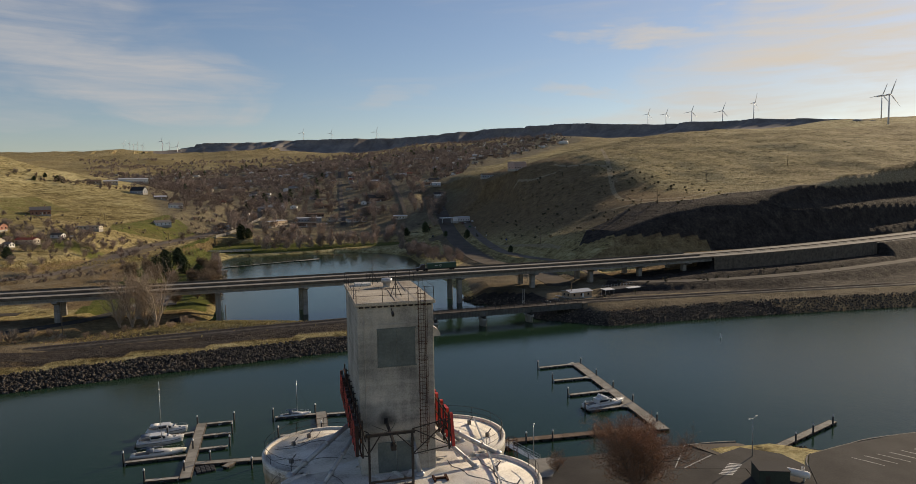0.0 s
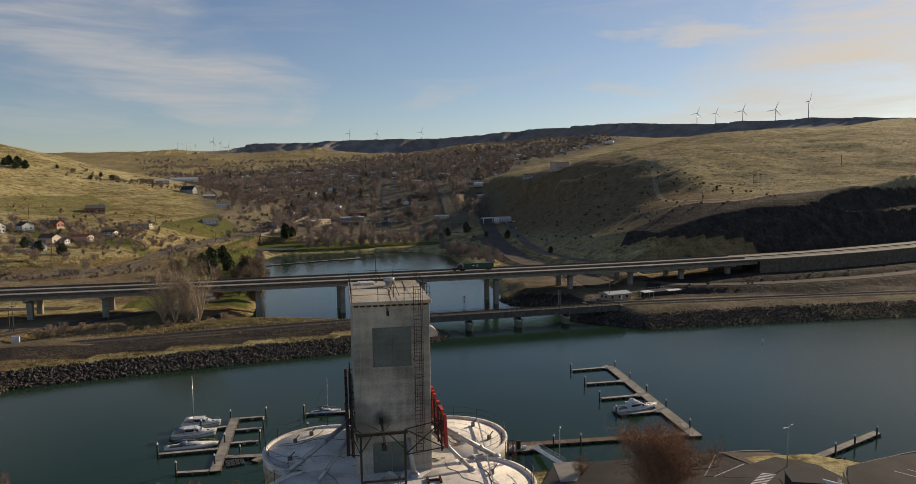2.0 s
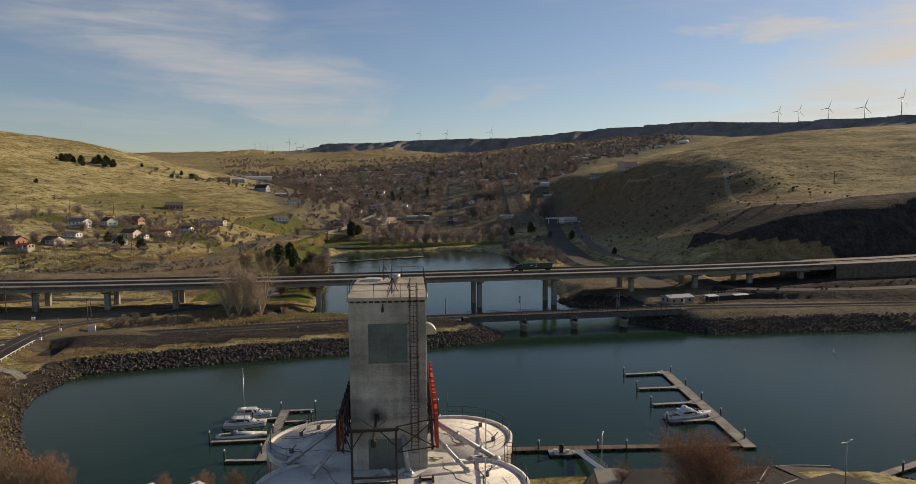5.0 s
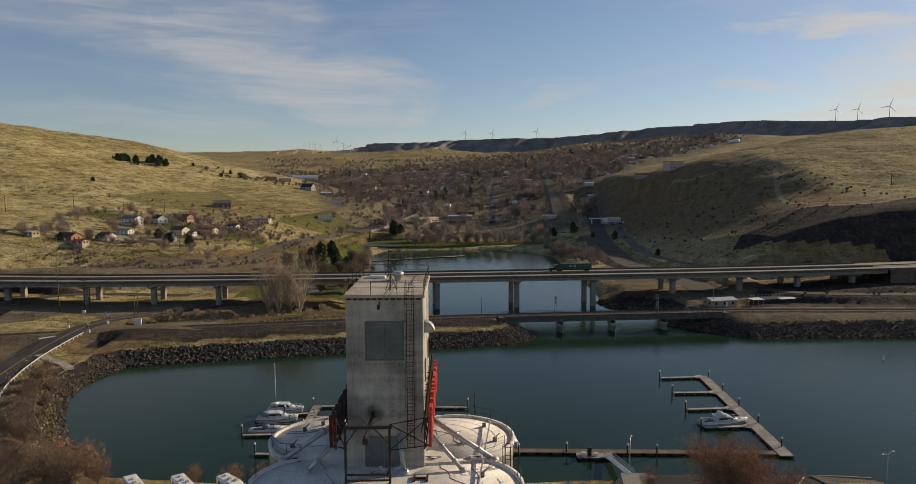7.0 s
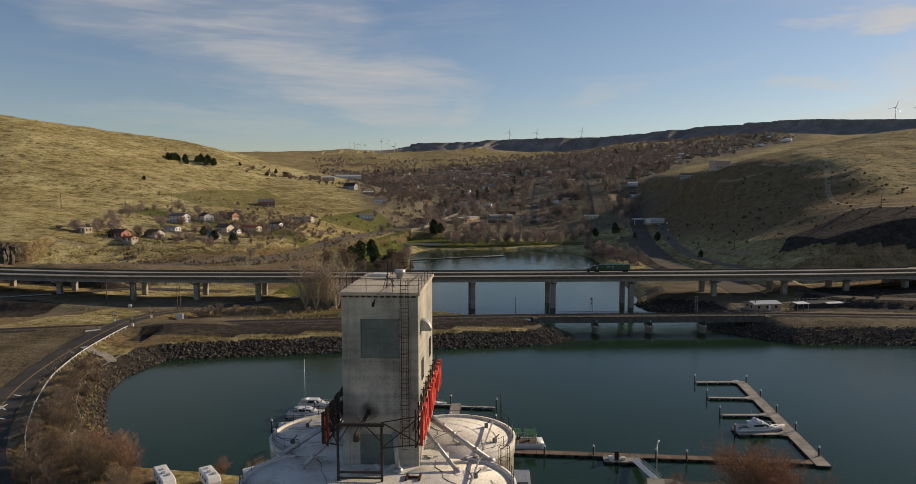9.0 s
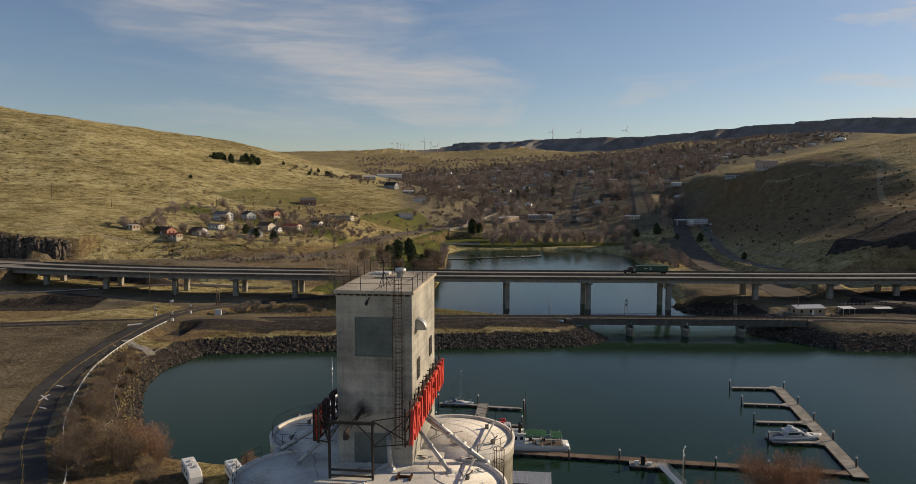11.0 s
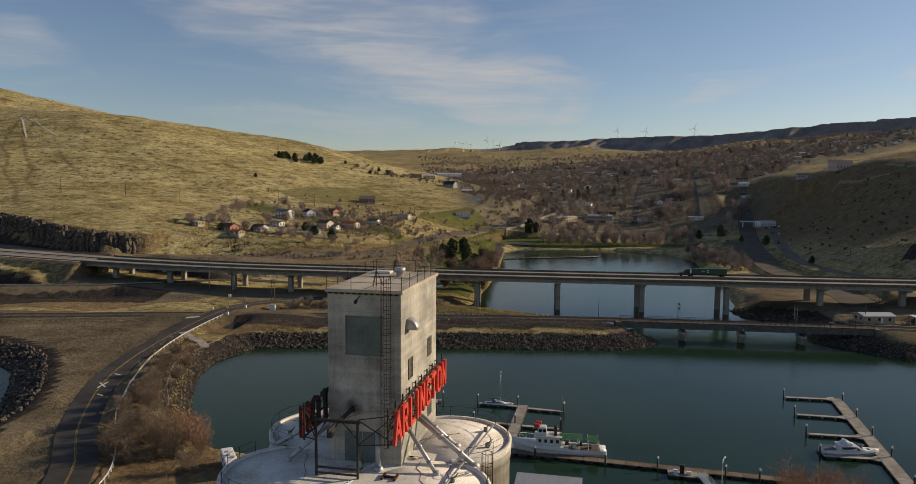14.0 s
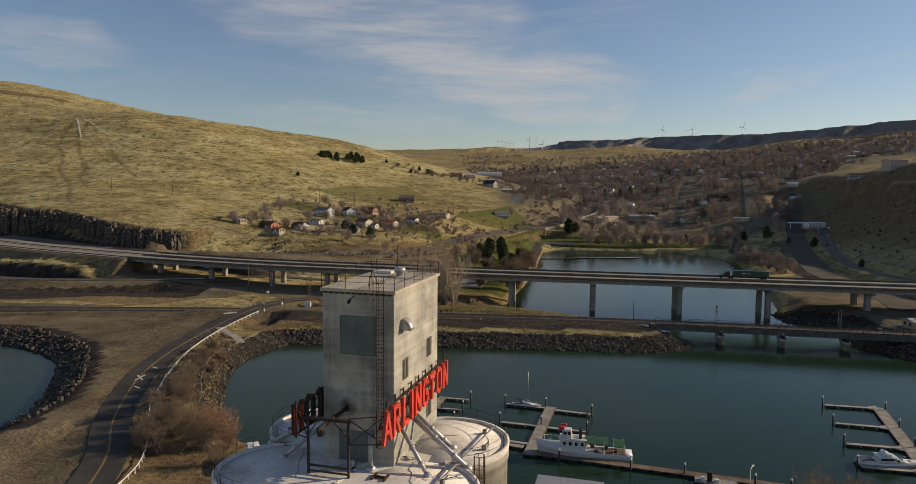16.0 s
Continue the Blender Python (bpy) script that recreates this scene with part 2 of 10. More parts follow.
def concrete_material(name, dark, mid, light, streaky=1.0):
    """Board-marked weathered concrete: lift lines, drips and blotches."""
    m, nt, b = principled(name)
    tc = nt.nodes.new("ShaderNodeTexCoord")
    o = tc.outputs["Object"]
    blot = noise_tex(nt, 0.35, 6, o)
    drip = noise_tex(nt, 1.0, 5, o, (2.2, 2.2, 0.12))
    fine = noise_tex(nt, 9.0, 4, o)
    lift = noise_tex(nt, 1.0, 2, o, (0.03, 0.03, 1.6))
    v = math_node(nt, "ADD", math_node(nt, "MULTIPLY", blot, 0.4), math_node(nt, "ADD", math_node(nt, "MULTIPLY", drip, 0.3 * streaky), math_node(nt, "ADD", math_node(nt, "MULTIPLY", lift, 0.2), math_node(nt, "MULTIPLY", fine, 0.1 + 0.3 * (1 - streaky)))))
    c = ramp(nt, v, [(0.36, dark), (0.5, mid), (0.64, light)])
    nt.links.new(c, b.inputs["Base Color"])
    b.inputs["Roughness"].default_value = 0.9
    b.inputs["Specular IOR Level"].default_value = 0.2
    bump(nt, b, fine, 0.5, 0.01)
    return m


M_GROUND, M_WATER = ground_material(), water_material()
M_CONC = concrete_material("weathered_concrete", (0.16, 0.15, 0.13), (0.36, 0.34, 0.295), (0.50, 0.47, 0.405))
M_ROOFCOAT = concrete_material("patched_roof_coating", (0.20, 0.165, 0.125), (0.66, 0.625, 0.555), (0.86, 0.83, 0.77), 0.0)
M_HHROOF = concrete_material("tan_roof_coating", (0.17, 0.135, 0.095), (0.47, 0.41, 0.32), (0.62, 0.56, 0.45), 0.0)


def headhouse_material():
    """Weathered cast concrete with a sooty blotch where the hoist beam leaves the wall."""
    m = concrete_material("streaked_headhouse_concrete", (0.15, 0.145, 0.13), (0.37, 0.355, 0.31), (0.56, 0.53, 0.455), 0.55)
    nt = m.node_tree
    b = nt.nodes["Principled BSDF"]
    base = b.inputs["Base Color"].links[0].from_socket
    tc = nt.nodes.new("ShaderNodeTexCoord")
    far = nt.nodes.new("ShaderNodeVectorMath")
    far.operation = "DISTANCE"
    nt.links.new(tc.outputs["Object"], far.inputs[0])
    far.inputs[1].default_value = (-1.0, -5.6, 42.5)
    edge = math_node(nt, "ADD", far.outputs["Value"], math_node(nt, "MULTIPLY", noise_tex(nt, 1.6, 4, tc.outputs["Object"]), 0.9))
    c = blend(nt, math_node(nt, "MULTIPLY", smooth(nt, edge, 1.45, 0.55), 0.85), base, (0.02, 0.019, 0.018))
    patch = noise_tex(nt, 0.22, 3, tc.outputs["Object"])
    c = blend(nt, math_node(nt, "MULTIPLY", smooth(nt, patch, 0.52, 0.66), 0.45), c, (0.15, 0.155, 0.145))
    nt.links.new(c, b.inputs["Base Color"])
    return m


M_HEAD = headhouse_material()
M_BRIDGE = concrete_material("bridge_concrete", (0.17, 0.155, 0.135), (0.29, 0.27, 0.235), (0.38, 0.36, 0.31))
M_DECK = surface("road_concrete", (0.20, 0.18, 0.155), (0.27, 0.25, 0.215), (0.33, 0.31, 0.27), 0.08, 1.2, 0.9, relief=0.01)
M_BARRIER = surface("stained_parapet", (0.075, 0.06, 0.045), (0.13, 0.105, 0.08), (0.19, 0.16, 0.12), 0.5, 4, 0.9)
M_ASPHALT = surface("old_asphalt", (0.035, 0.033, 0.032), (0.058, 0.054, 0.05), (0.085, 0.08, 0.074), 0.12, 2.5, 0.92, relief=0.01)
M_ASPHALT2 = surface("grey_asphalt", (0.05, 0.043, 0.036), (0.08, 0.069, 0.058), (0.115, 0.10, 0.085), 0.1, 2.5, 0.92, relief=0.01)
M_DUSTY = surface("dusty_asphalt", (0.10, 0.080, 0.062), (0.155, 0.125, 0.097), (0.21, 0.172, 0.135), 0.1, 2.5, 0.92, relief=0.01)
M_LOT = surface("brown_dusty_asphalt", (0.062, 0.05, 0.038), (0.095, 0.078, 0.06), (0.13, 0.108, 0.083), 0.1, 2.5, 0.92, relief=0.01)
M_GRAVEL = surface("ballast", (0.035, 0.03, 0.026), (0.075, 0.064, 0.054), (0.13, 0.112, 0.095), 0.5, 6, 0.95, relief=0.05)
M_ROCK = surface("basalt_riprap", (0.026, 0.022, 0.018), (0.088, 0.074, 0.06), (0.21, 0.175, 0.135), 0.7, 5, 0.9, relief=0.05)
M_SCARP = surface("weathered_scarp", (0.13, 0.115, 0.105), (0.21, 0.19, 0.175), (0.31, 0.275, 0.235), 0.012, 0.09, 0.95, relief=0)
M_PAINT_W = tone("white_paint", (0.72, 0.70, 0.66), 0.6, spread=0.08)
M_LINE = tone("road_paint", (0.62, 0.60, 0.55), 0.8, spread=0.2)
M_YELLOW = tone("yellow_road_paint", (0.34, 0.22, 0.06), 0.8, spread=0.2)
M_STEEL = tone("dark_steel", (0.035, 0.03, 0.028), 0.6, 0.3)
M_RUST = surface("rusty_steel", (0.03, 0.014, 0.01), (0.075, 0.032, 0.02), (0.13, 0.06, 0.035), 1.5, 9, 0.85, 0.2, 0.004)
M_REDLET = surface("faded_red_letter_paint", (0.42, 0.028, 0.018), (0.62, 0.045, 0.025), (0.72, 0.08, 0.05), 0.9, 8, 0.55, 0, 0.004)
M_REDBACK = surface("dull_red_letter_back", (0.012, 0.008, 0.008), (0.028, 0.015, 0.013), (0.055, 0.024, 0.02), 0.9, 8, 0.8, 0, 0.004)
M_VENT = tone("weathered_grey_steel", (0.14, 0.13, 0.12), 0.6, 0.2)
M_GALV = tone("galvanised_steel", (0.42, 0.42, 0.41), 0.5, 0.5)
M_GIRDER = surface("painted_girder_steel", (0.07, 0.068, 0.06), (0.125, 0.12, 0.105), (0.19, 0.18, 0.16), 0.6, 5, 0.7, 0.1, 0.006)
M_DOCK = surface("weathered_dock_boards", (0.17, 0.155, 0.13), (0.29, 0.27, 0.23), (0.40, 0.375, 0.325), 0.5, 5, 0.9, relief=0.01, vary=0.12)
M_FINGER = surface("pale_dock_concrete", (0.24, 0.225, 0.195), (0.38, 0.36, 0.315), (0.48, 0.455, 0.40), 0.5, 5, 0.9, relief=0.01, vary=0.1)
M_PILE = tone("black_pile", (0.018, 0.017, 0.017), 0.7)
M_FLOAT = tone("dark_float", (0.03, 0.03, 0.03), 0.8)
M_HULL = tone("white_gelcoat", (0.62, 0.62, 0.60), 0.25, spread=0.05)
M_HULL2 = tone("cream_hull_paint", (0.66, 0.63, 0.55), 0.4, spread=0.08)
M_COCKPIT = tone("grey_cockpit_sole", (0.13, 0.12, 0.11), 0.8)
M_NAVY = tone("navy_stripe", (0.02, 0.03, 0.07), 0.3)
M_CANVAS = surface("green_canvas", (0.03, 0.09, 0.045), (0.055, 0.15, 0.075), (0.09, 0.21, 0.11), 1, 6, 0.9)
M_CANVASB = tone("blue_grey_canvas", (0.16, 0.19, 0.23), 0.85)
M_RED = tone("red_paint", (0.45, 0.03, 0.025), 0.5)
M_DARKGLASS = tone("tinted_window", (0.015, 0.018, 0.022), 0.12, spread=0.1)
M_DUSTGLASS = surface("dust_covered_glass", (0.09, 0.085, 0.07), (0.17, 0.16, 0.135), (0.27, 0.25, 0.21), 1.2, 7, 0.4)
M_ALU = tone("aluminium", (0.55, 0.55, 0.55), 0.35, 0.9)
M_BARK = surface("grey_brown_bark", (0.10, 0.08, 0.065), (0.19, 0.155, 0.125), (0.28, 0.235, 0.19), 2, 14, 0.95, vary=0.2)
M_PALEBARK = surface("pale_poplar_bark", (0.24, 0.19, 0.14), (0.38, 0.31, 0.235), (0.5, 0.42, 0.33), 2, 14, 0.95, vary=0.2)
M_TWIG = tone("bare_reddish_twigs", (0.34, 0.268, 0.22), 0.95, spread=0.35, scale=0.4, vary=0.3)
M_TWIG4 = tone("brown_willow_twigs", (0.20, 0.145, 0.095), 0.95, spread=0.4, scale=0.4, vary=0.25)
M_TWIG5 = tone("grey_brown_twigs", (0.17, 0.13, 0.10), 0.95, spread=0.4, scale=0.4, vary=0.2)
M_TWIG2 = tone("orange_brown_twigs", (0.29, 0.165, 0.10), 0.95, spread=0.35, scale=0.4, vary=0.25)
M_TWIG3 = tone("pale_straw_twigs", (0.44, 0.33, 0.225), 0.95, spread=0.3, scale=0.4, vary=0.15)
M_NEEDLE = tone("dark_conifer_needles", (0.075, 0.092, 0.045), 0.95, spread=0.4, scale=0.6, vary=0.3)
M_SHRUB = tone("sage_brush", (0.12, 0.105, 0.065), 0.95, spread=0.4, scale=0.5, vary=0.3)
M_STRAW = tone("dry_tall_grass", (0.48, 0.385, 0.17), 0.95, spread=0.3, scale=0.4, vary=0.2)
M_WALLS = [tone("white_siding", (0.70, 0.69, 0.66), 0.7, spread=0.06), tone("cream_siding", (0.55, 0.49, 0.38), 0.75, spread=0.08), tone("grey_siding", (0.33, 0.34, 0.35), 0.75, spread=0.1), tone("tan_siding", (0.36, 0.27, 0.18), 0.8, spread=0.1), tone("pink_brick", (0.36, 0.18, 0.13), 0.85, spread=0.15), tone("pale_blue_siding", (0.45, 0.52, 0.58), 0.7, spread=0.08), tone("brown_siding", (0.16, 0.10, 0.065), 0.8, spread=0.15)]
M_ROOFS = [tone("grey_shingle", (0.17, 0.16, 0.155), 0.9, spread=0.2, vary=0.2), tone("brown_shingle", (0.13, 0.085, 0.06), 0.9, spread=0.2, vary=0.2), tone("dark_shingle", (0.06, 0.057, 0.055), 0.9, spread=0.2, vary=0.2), tone("red_roof", (0.24, 0.065, 0.045), 0.85, spread=0.2, vary=0.15), tone("pale_metal_roof", (0.5, 0.5, 0.49), 0.5, 0.2, spread=0.08)]
M_TRIM = tone("white_trim", (0.72, 0.71, 0.68), 0.6, spread=0.05)
M_TURB = tone("white_turbine_coating", (0.72, 0.72, 0.72), 0.45, spread=0.04)
M_TEAL = surface("faded_teal_panel", (0.085, 0.105, 0.098), (0.125, 0.15, 0.14), (0.175, 0.205, 0.188), 0.6, 6, 0.7)
M_TYRE = tone("black_rubber", (0.015, 0.015, 0.015), 0.85)
M_TRUCKG = tone("dark_green_trailer_paint", (0.012, 0.055, 0.032), 0.45, spread=0.1)
M_CARS = [tone("silver_car_paint", (0.45, 0.45, 0.46), 0.3, 0.4), tone("dark_car_paint", (0.03, 0.033, 0.04), 0.3), tone("white_car_paint", (0.72, 0.72, 0.71), 0.3), tone("maroon_car_paint", (0.16, 0.02, 0.02), 0.3)]
M_WOOD = surface("weathered_timber", (0.07, 0.05, 0.035), (0.14, 0.105, 0.075), (0.22, 0.175, 0.13), 1.5, 9, 0.9, vary=0.15)
M_RAIL = tone("rail_steel", (0.10, 0.075, 0.06), 0.45, 0.6)

# ---- mesh helpers ----
def link_mesh(name, bm, mats, parent=None, label="", smooth_faces=False):
    me = bpy.data.meshes.new(name)
    bm.to_mesh(me)
    bm.free()
    for m in (mats if isinstance(mats, (list, tuple)) else [mats]):
        me.materials.append(m)
    if smooth_faces:
        me.shade_smooth()
    ob = new(name, me)
    ob.parent = parent
    if label:
        ob["label"] = label
    return ob


def part(name, bm, material, parent, label="", smooth_faces=False):
    return link_mesh(name, bm, material, parent, label, smooth_faces)


def same_part(name, mesh, parent, m=None):
    """Another part on mesh data that is already there."""
    ob = new(name, mesh)
    ob.parent = parent
    if m is not None:
        ob.matrix_basis = m
    return ob


def thing(name, at, label, category, group="", rz=0.0, kind=""):
    ob = new(name)
    ob.empty_display_size = 0.2
    ob.matrix_basis = pose(*at, 0, 0, rz)
    return tagged(ob, label, category, group, kind)


FAMILY = {}


def repeat(ob, m):
    """A copy of a thing and its parts at the pose m, as copy_thing() makes it, with the list of parts kept from one copy to the next."""
    if ob.name not in FAMILY:
        FAMILY[ob.name] = [ob, *ob.children_recursive]
    made = {}
    for o in FAMILY[ob.name]:
        made[o] = o.copy()
        scene.collection.objects.link(made[o])
        made[o].parent = made.get(o.parent, o.parent)
        made[o].matrix_parent_inverse = o.matrix_parent_inverse
    made[ob].matrix_basis = m @ Matrix.Diagonal((*ob.scale, 1))
    return made[ob]


def add_box(bm, sx, sy, sz, m=None, bevel=0.0, mat=0, top=None):
    """Box of that size with its base centre at the origin of m; top: scale of the upper face."""
    b = bmesh.new()
    tx, ty = top if top else (1, 1)
    lo = [b.verts.new((x * sx / 2, y * sy / 2, 0)) for x, y in ((-1, -1), (1, -1), (1, 1), (-1, 1))]
    hi = [b.verts.new((x * sx / 2 * tx, y * sy / 2 * ty, sz)) for x, y in ((-1, -1), (1, -1), (1, 1), (-1, 1))]
    b.faces.new(lo[::-1])
    b.faces.new(hi)
    for i in range(4):
        b.faces.new((lo[i], lo[(i + 1) % 4], hi[(i + 1) % 4], hi[i]))
    if bevel:
        bmesh.ops.bevel(b, geom=b.edges[:], offset=bevel, segments=1, affect="EDGES")
    merge(bm, b, m, mat)


def merge(bm, b, m=None, mat=0):
    b.verts.index_update()
    vs = [bm.verts.new(m @ v.co if m is not None else v.co) for v in b.verts]
    for f in b.faces:
        try:
            nf = bm.faces.new([vs[v.index] for v in f.verts])
            nf.material_index, nf.smooth = mat, f.smooth
        except ValueError:
            pass
    b.free()


def add_tube(bm, a, c, r0, r1=None, n=8, mat=0, caps=True):
    """Round bar from a to c."""
    a, c = Vector(a), Vector(c)
    r1 = r0 if r1 is None else r1
    z = (c - a).normalized()
    x = z.orthogonal().normalized()
    y = z.cross(x)
    rings = []
    for p, r in ((a, r0), (c, r1)):
        rings.append([bm.verts.new(p + (x * math.cos(k * math.tau / n) + y * math.sin(k * math.tau / n)) * r) for k in range(n)])
    for k in range(n):
        f = bm.faces.new((rings[0][k], rings[0][(k + 1) % n], rings[1][(k + 1) % n], rings[1][k]))
        f.material_index = mat
        f.smooth = n > 6
    if caps:
        bm.faces.new(rings[0][::-1]).material_index = mat
        bm.faces.new(rings[1]).material_index = mat


def add_beam(bm, a, c, w, h, mat=0):
    """Square bar from a to c, w wide and h high."""
    a, c = Vector(a), Vector(c)
    z = (c - a)
    ln = z.length
    z.normalize()
    up = Vector((0, 0, 1)) if abs(z.z) < 0.95 else Vector((0, 1, 0))
    x = z.cross(up).normalized()
    y = x.cross(z)
    m = Matrix((( x.x, y.x, z.x, a.x), (x.y, y.y, z.y, a.y), (x.z, y.z, z.z, a.z), (0, 0, 0, 1)))
    add_box(bm, w, h, ln, m, mat=mat)


def add_lathe(bm, profile, n=24, m=None, mat=0):
    """Turned shape: profile of (radius, height)."""
    b = bmesh.new()
    rings = []
    for r, z in profile:
        rings.append([b.verts.new((r * math.cos(k * math.tau / n), r * math.sin(k * math.tau / n), z)) for k in range(n)] if r > 1e-6 else [b.verts.new((0, 0, z))])
    for p, q in zip(rings, rings[1:]):
        for k in range(n):
            a, c = p[k % len(p)], p[(k + 1) % len(p)]
            d, e = q[(k + 1) % len(q)], q[k % len(q)]
            vs = list(dict.fromkeys((a, c, d, e)))
            if len(vs) > 2:
                b.faces.new(vs).smooth = True
    merge(bm, b, m, mat)


def add_prism(bm, pts, z0, z1, m=None, mat=0):
    """Upright prism over a plan outline."""
    b = bmesh.new()
    lo = [b.verts.new((x, y, z0)) for x, y in pts]
    hi = [b.verts.new((x, y, z1)) for x, y in pts]
    b.faces.new(lo[::-1])
    b.faces.new(hi)
    n = len(pts)
    for i in range(n):
        b.faces.new((lo[i], lo[(i + 1) % n], hi[(i + 1) % n], hi[i]))
    bmesh.ops.recalc_face_normals(b, faces=b.faces[:])
    merge(bm, b, m, mat)


def add_loft(bm, sections, mat=0, m=None, close=True, caps=True):
    """Skin over a row of sections with equal point counts."""
    rings = [[bm.verts.new((m @ Vector(p)) if m is not None else p) for p in s] for s in sections]
    n = len(rings[0])
    for p, q in zip(rings, rings[1:]):
        for k in range(n if close else n - 1):
            try:
                f = bm.faces.new((p[k], p[(k + 1) % n], q[(k + 1) % n], q[k]))
                f.material_index, f.smooth = mat, True
            except ValueError:
                pass
    if caps and close:
        for r in (rings[0][::-1], rings[-1]):
            try:
                bm.faces.new(r).material_index = mat
            except ValueError:
                pass


def polyline(pts, step):
    """Even steps along a smoothed line; pts may carry any number of values."""
    p = np.array(pts, float)
    out = []
    for i in range(len(p) - 1):
        a, b, c, d = p[max(i - 1, 0)], p[i], p[i + 1], p[min(i + 2, len(p) - 1)]
        n = max(2, int(np.linalg.norm((c - b)[:2]) / step) + 1)
        for k in range(n):
            u = k / n
            out.append(0.5 * (2 * b + (c - a) * u + (2 * a - 5 * b + 4 * c - d) * u * u + (3 * b - a - 3 * c + d) * u ** 3))
    out.append(p[-1])
    return np.array(out)


def near_line(X, Y, line):
    """Distance from each place to a line, and the line's further values at its nearest point."""
    if X.size <= 64:
        a, e = line[:-1], np.diff(line, axis=0)
        px, py = X.ravel()[:, None], Y.ravel()[:, None]
        u = np.clip(((px - a[:, 0]) * e[:, 0] + (py - a[:, 1]) * e[:, 1]) / np.maximum(e[:, 0] ** 2 + e[:, 1] ** 2, 1e-9), 0, 1)
        dx, dy = px - a[:, 0] - u * e[:, 0], py - a[:, 1] - u * e[:, 1]
        r = np.hypot(dx, dy)
        k = r.argmin(1)
        i = np.arange(len(k))
        w = (a[k] + u[i, k][:, None] * e[k])[:, 2:]
        return r[i, k].reshape(X.shape), np.sign(e[k, 0] * dy[i, k] - e[k, 1] * dx[i, k]).reshape(X.shape), w.reshape(X.shape + (line.shape[1] - 2,))
    best = np.full(X.shape, 1e9)
    vals = np.zeros(X.shape + (line.shape[1] - 2,))
    side = np.zeros(X.shape)
    for a, b in zip(line, line[1:]):
        d = b[:2] - a[:2]
        l2 = max(d @ d, 1e-9)
        u = np.clip(((X - a[0]) * d[0] + (Y - a[1]) * d[1]) / l2, 0, 1)
        dx, dy = X - a[0] - u * d[0], Y - a[1] - u * d[1]
        r = np.hypot(dx, dy)
        k = r < best
        best = np.where(k, r, best)
        side = np.where(k, np.sign(d[0] * dy - d[1] * dx), side)
        for j in range(vals.shape[-1]):
            vals[..., j] = np.where(k, a[2 + j] + u * (b[2 + j] - a[2 + j]), vals[..., j])
    return best, side, vals


def inside(X, Y, ring):
    r = np.array(ring, float)
    c = np.zeros(X.shape, bool)
    for (x0, y0), (x1, y1) in zip(r, np.roll(r, -1, 0)):
        if y0 == y1:
            continue
        c ^= ((y0 > Y) != (y1 > Y)) & (X < (x1 - x0) * (Y - y0) / (y1 - y0) + x0)
    return c


def sstep(lo, hi, v):
    u = np.clip((v - lo) / (hi - lo), 0, 1)
    return u * u * (3 - 2 * u)


# ---- the lie of the land ----
# spot heights of the western hill and its bench of houses
WEST = [(-1250, 1150, 225), (-994, 1034, 224), (-811, 1009, 182), (-682, 977, 163), (-570, 943, 148), (-480, 1000, 137), (-389, 1072, 121), (-318, 1085, 104), (-254, 1000, 80),
        (-367, 928, 95), (-500, 830, 122), (-640, 800, 133), (-328, 690, 57), (-221, 761, 46), (-330, 560, 42), (-361, 480, 39), (-510, 490, 42), (-750, 750, 120),
        (-252, 585, 31), (-220, 520, 22), (-160, 570, 19), (-180, 640, 29), (-110, 727, 25), (-80, 660, 14), (-97, 800, 34), (-146, 1070, 62), (-700, 560, 60), (-1100, 700, 120), (-520, 1300, 118), (-330, 1350, 84), (-800, 1300, 165)]
# the eastern hill
EAST = [(284, 752, 77), (406, 795, 98), (510, 811, 112), (622, 824, 129), (750, 831, 136), (869, 787, 137), (940, 700, 137), (747, 996, 143), (292, 545, 70), (228, 490, 43),
        (235, 425, 44), (300, 455, 54), (362, 400, 54), (450, 540, 88), (200, 540, 27), (470, 400, 60), (620, 520, 95), (205, 620, 30), (238, 697, 64), (196, 712, 30), (317, 830, 82), (520, 950, 118),
        (160, 480, 15), (700, 420, 70), (1100, 600, 140), (620, 1150, 116), (900, 1100, 128), (430, 1000, 96)]
# the valley, the town and the tableland behind
VALLEY = [(0, 660, 5), (20, 760, 12), (129, 857, 27), (145, 1120, 50), (260, 1080, 66), (-18, 1109, 34), (-331, 2400, 92), (551, 2305, 158), (-100, 1600, 60), (300, 1600, 105), (120, 560, 5),
          (-1100, 4900, 290), (-795, 4850, 300), (-211, 4673, 308), (-60, 4500, 330), (440, 4370, 345), (1047, 3961, 342), (1449, 3726, 372), (1563, 3209, 352), (1467, 2813, 330), (1733, 2586, 310), (1740, 2029, 277),
          (1843, 1667, 254), (1907, 1428, 226), (-900, 3000, 170), (-1300, 2300, 210), (700, 3300, 225), (1000, 2300, 205), (-700, 1700, 120), (3000, 1500, 262), (3000, 3500, 330)]
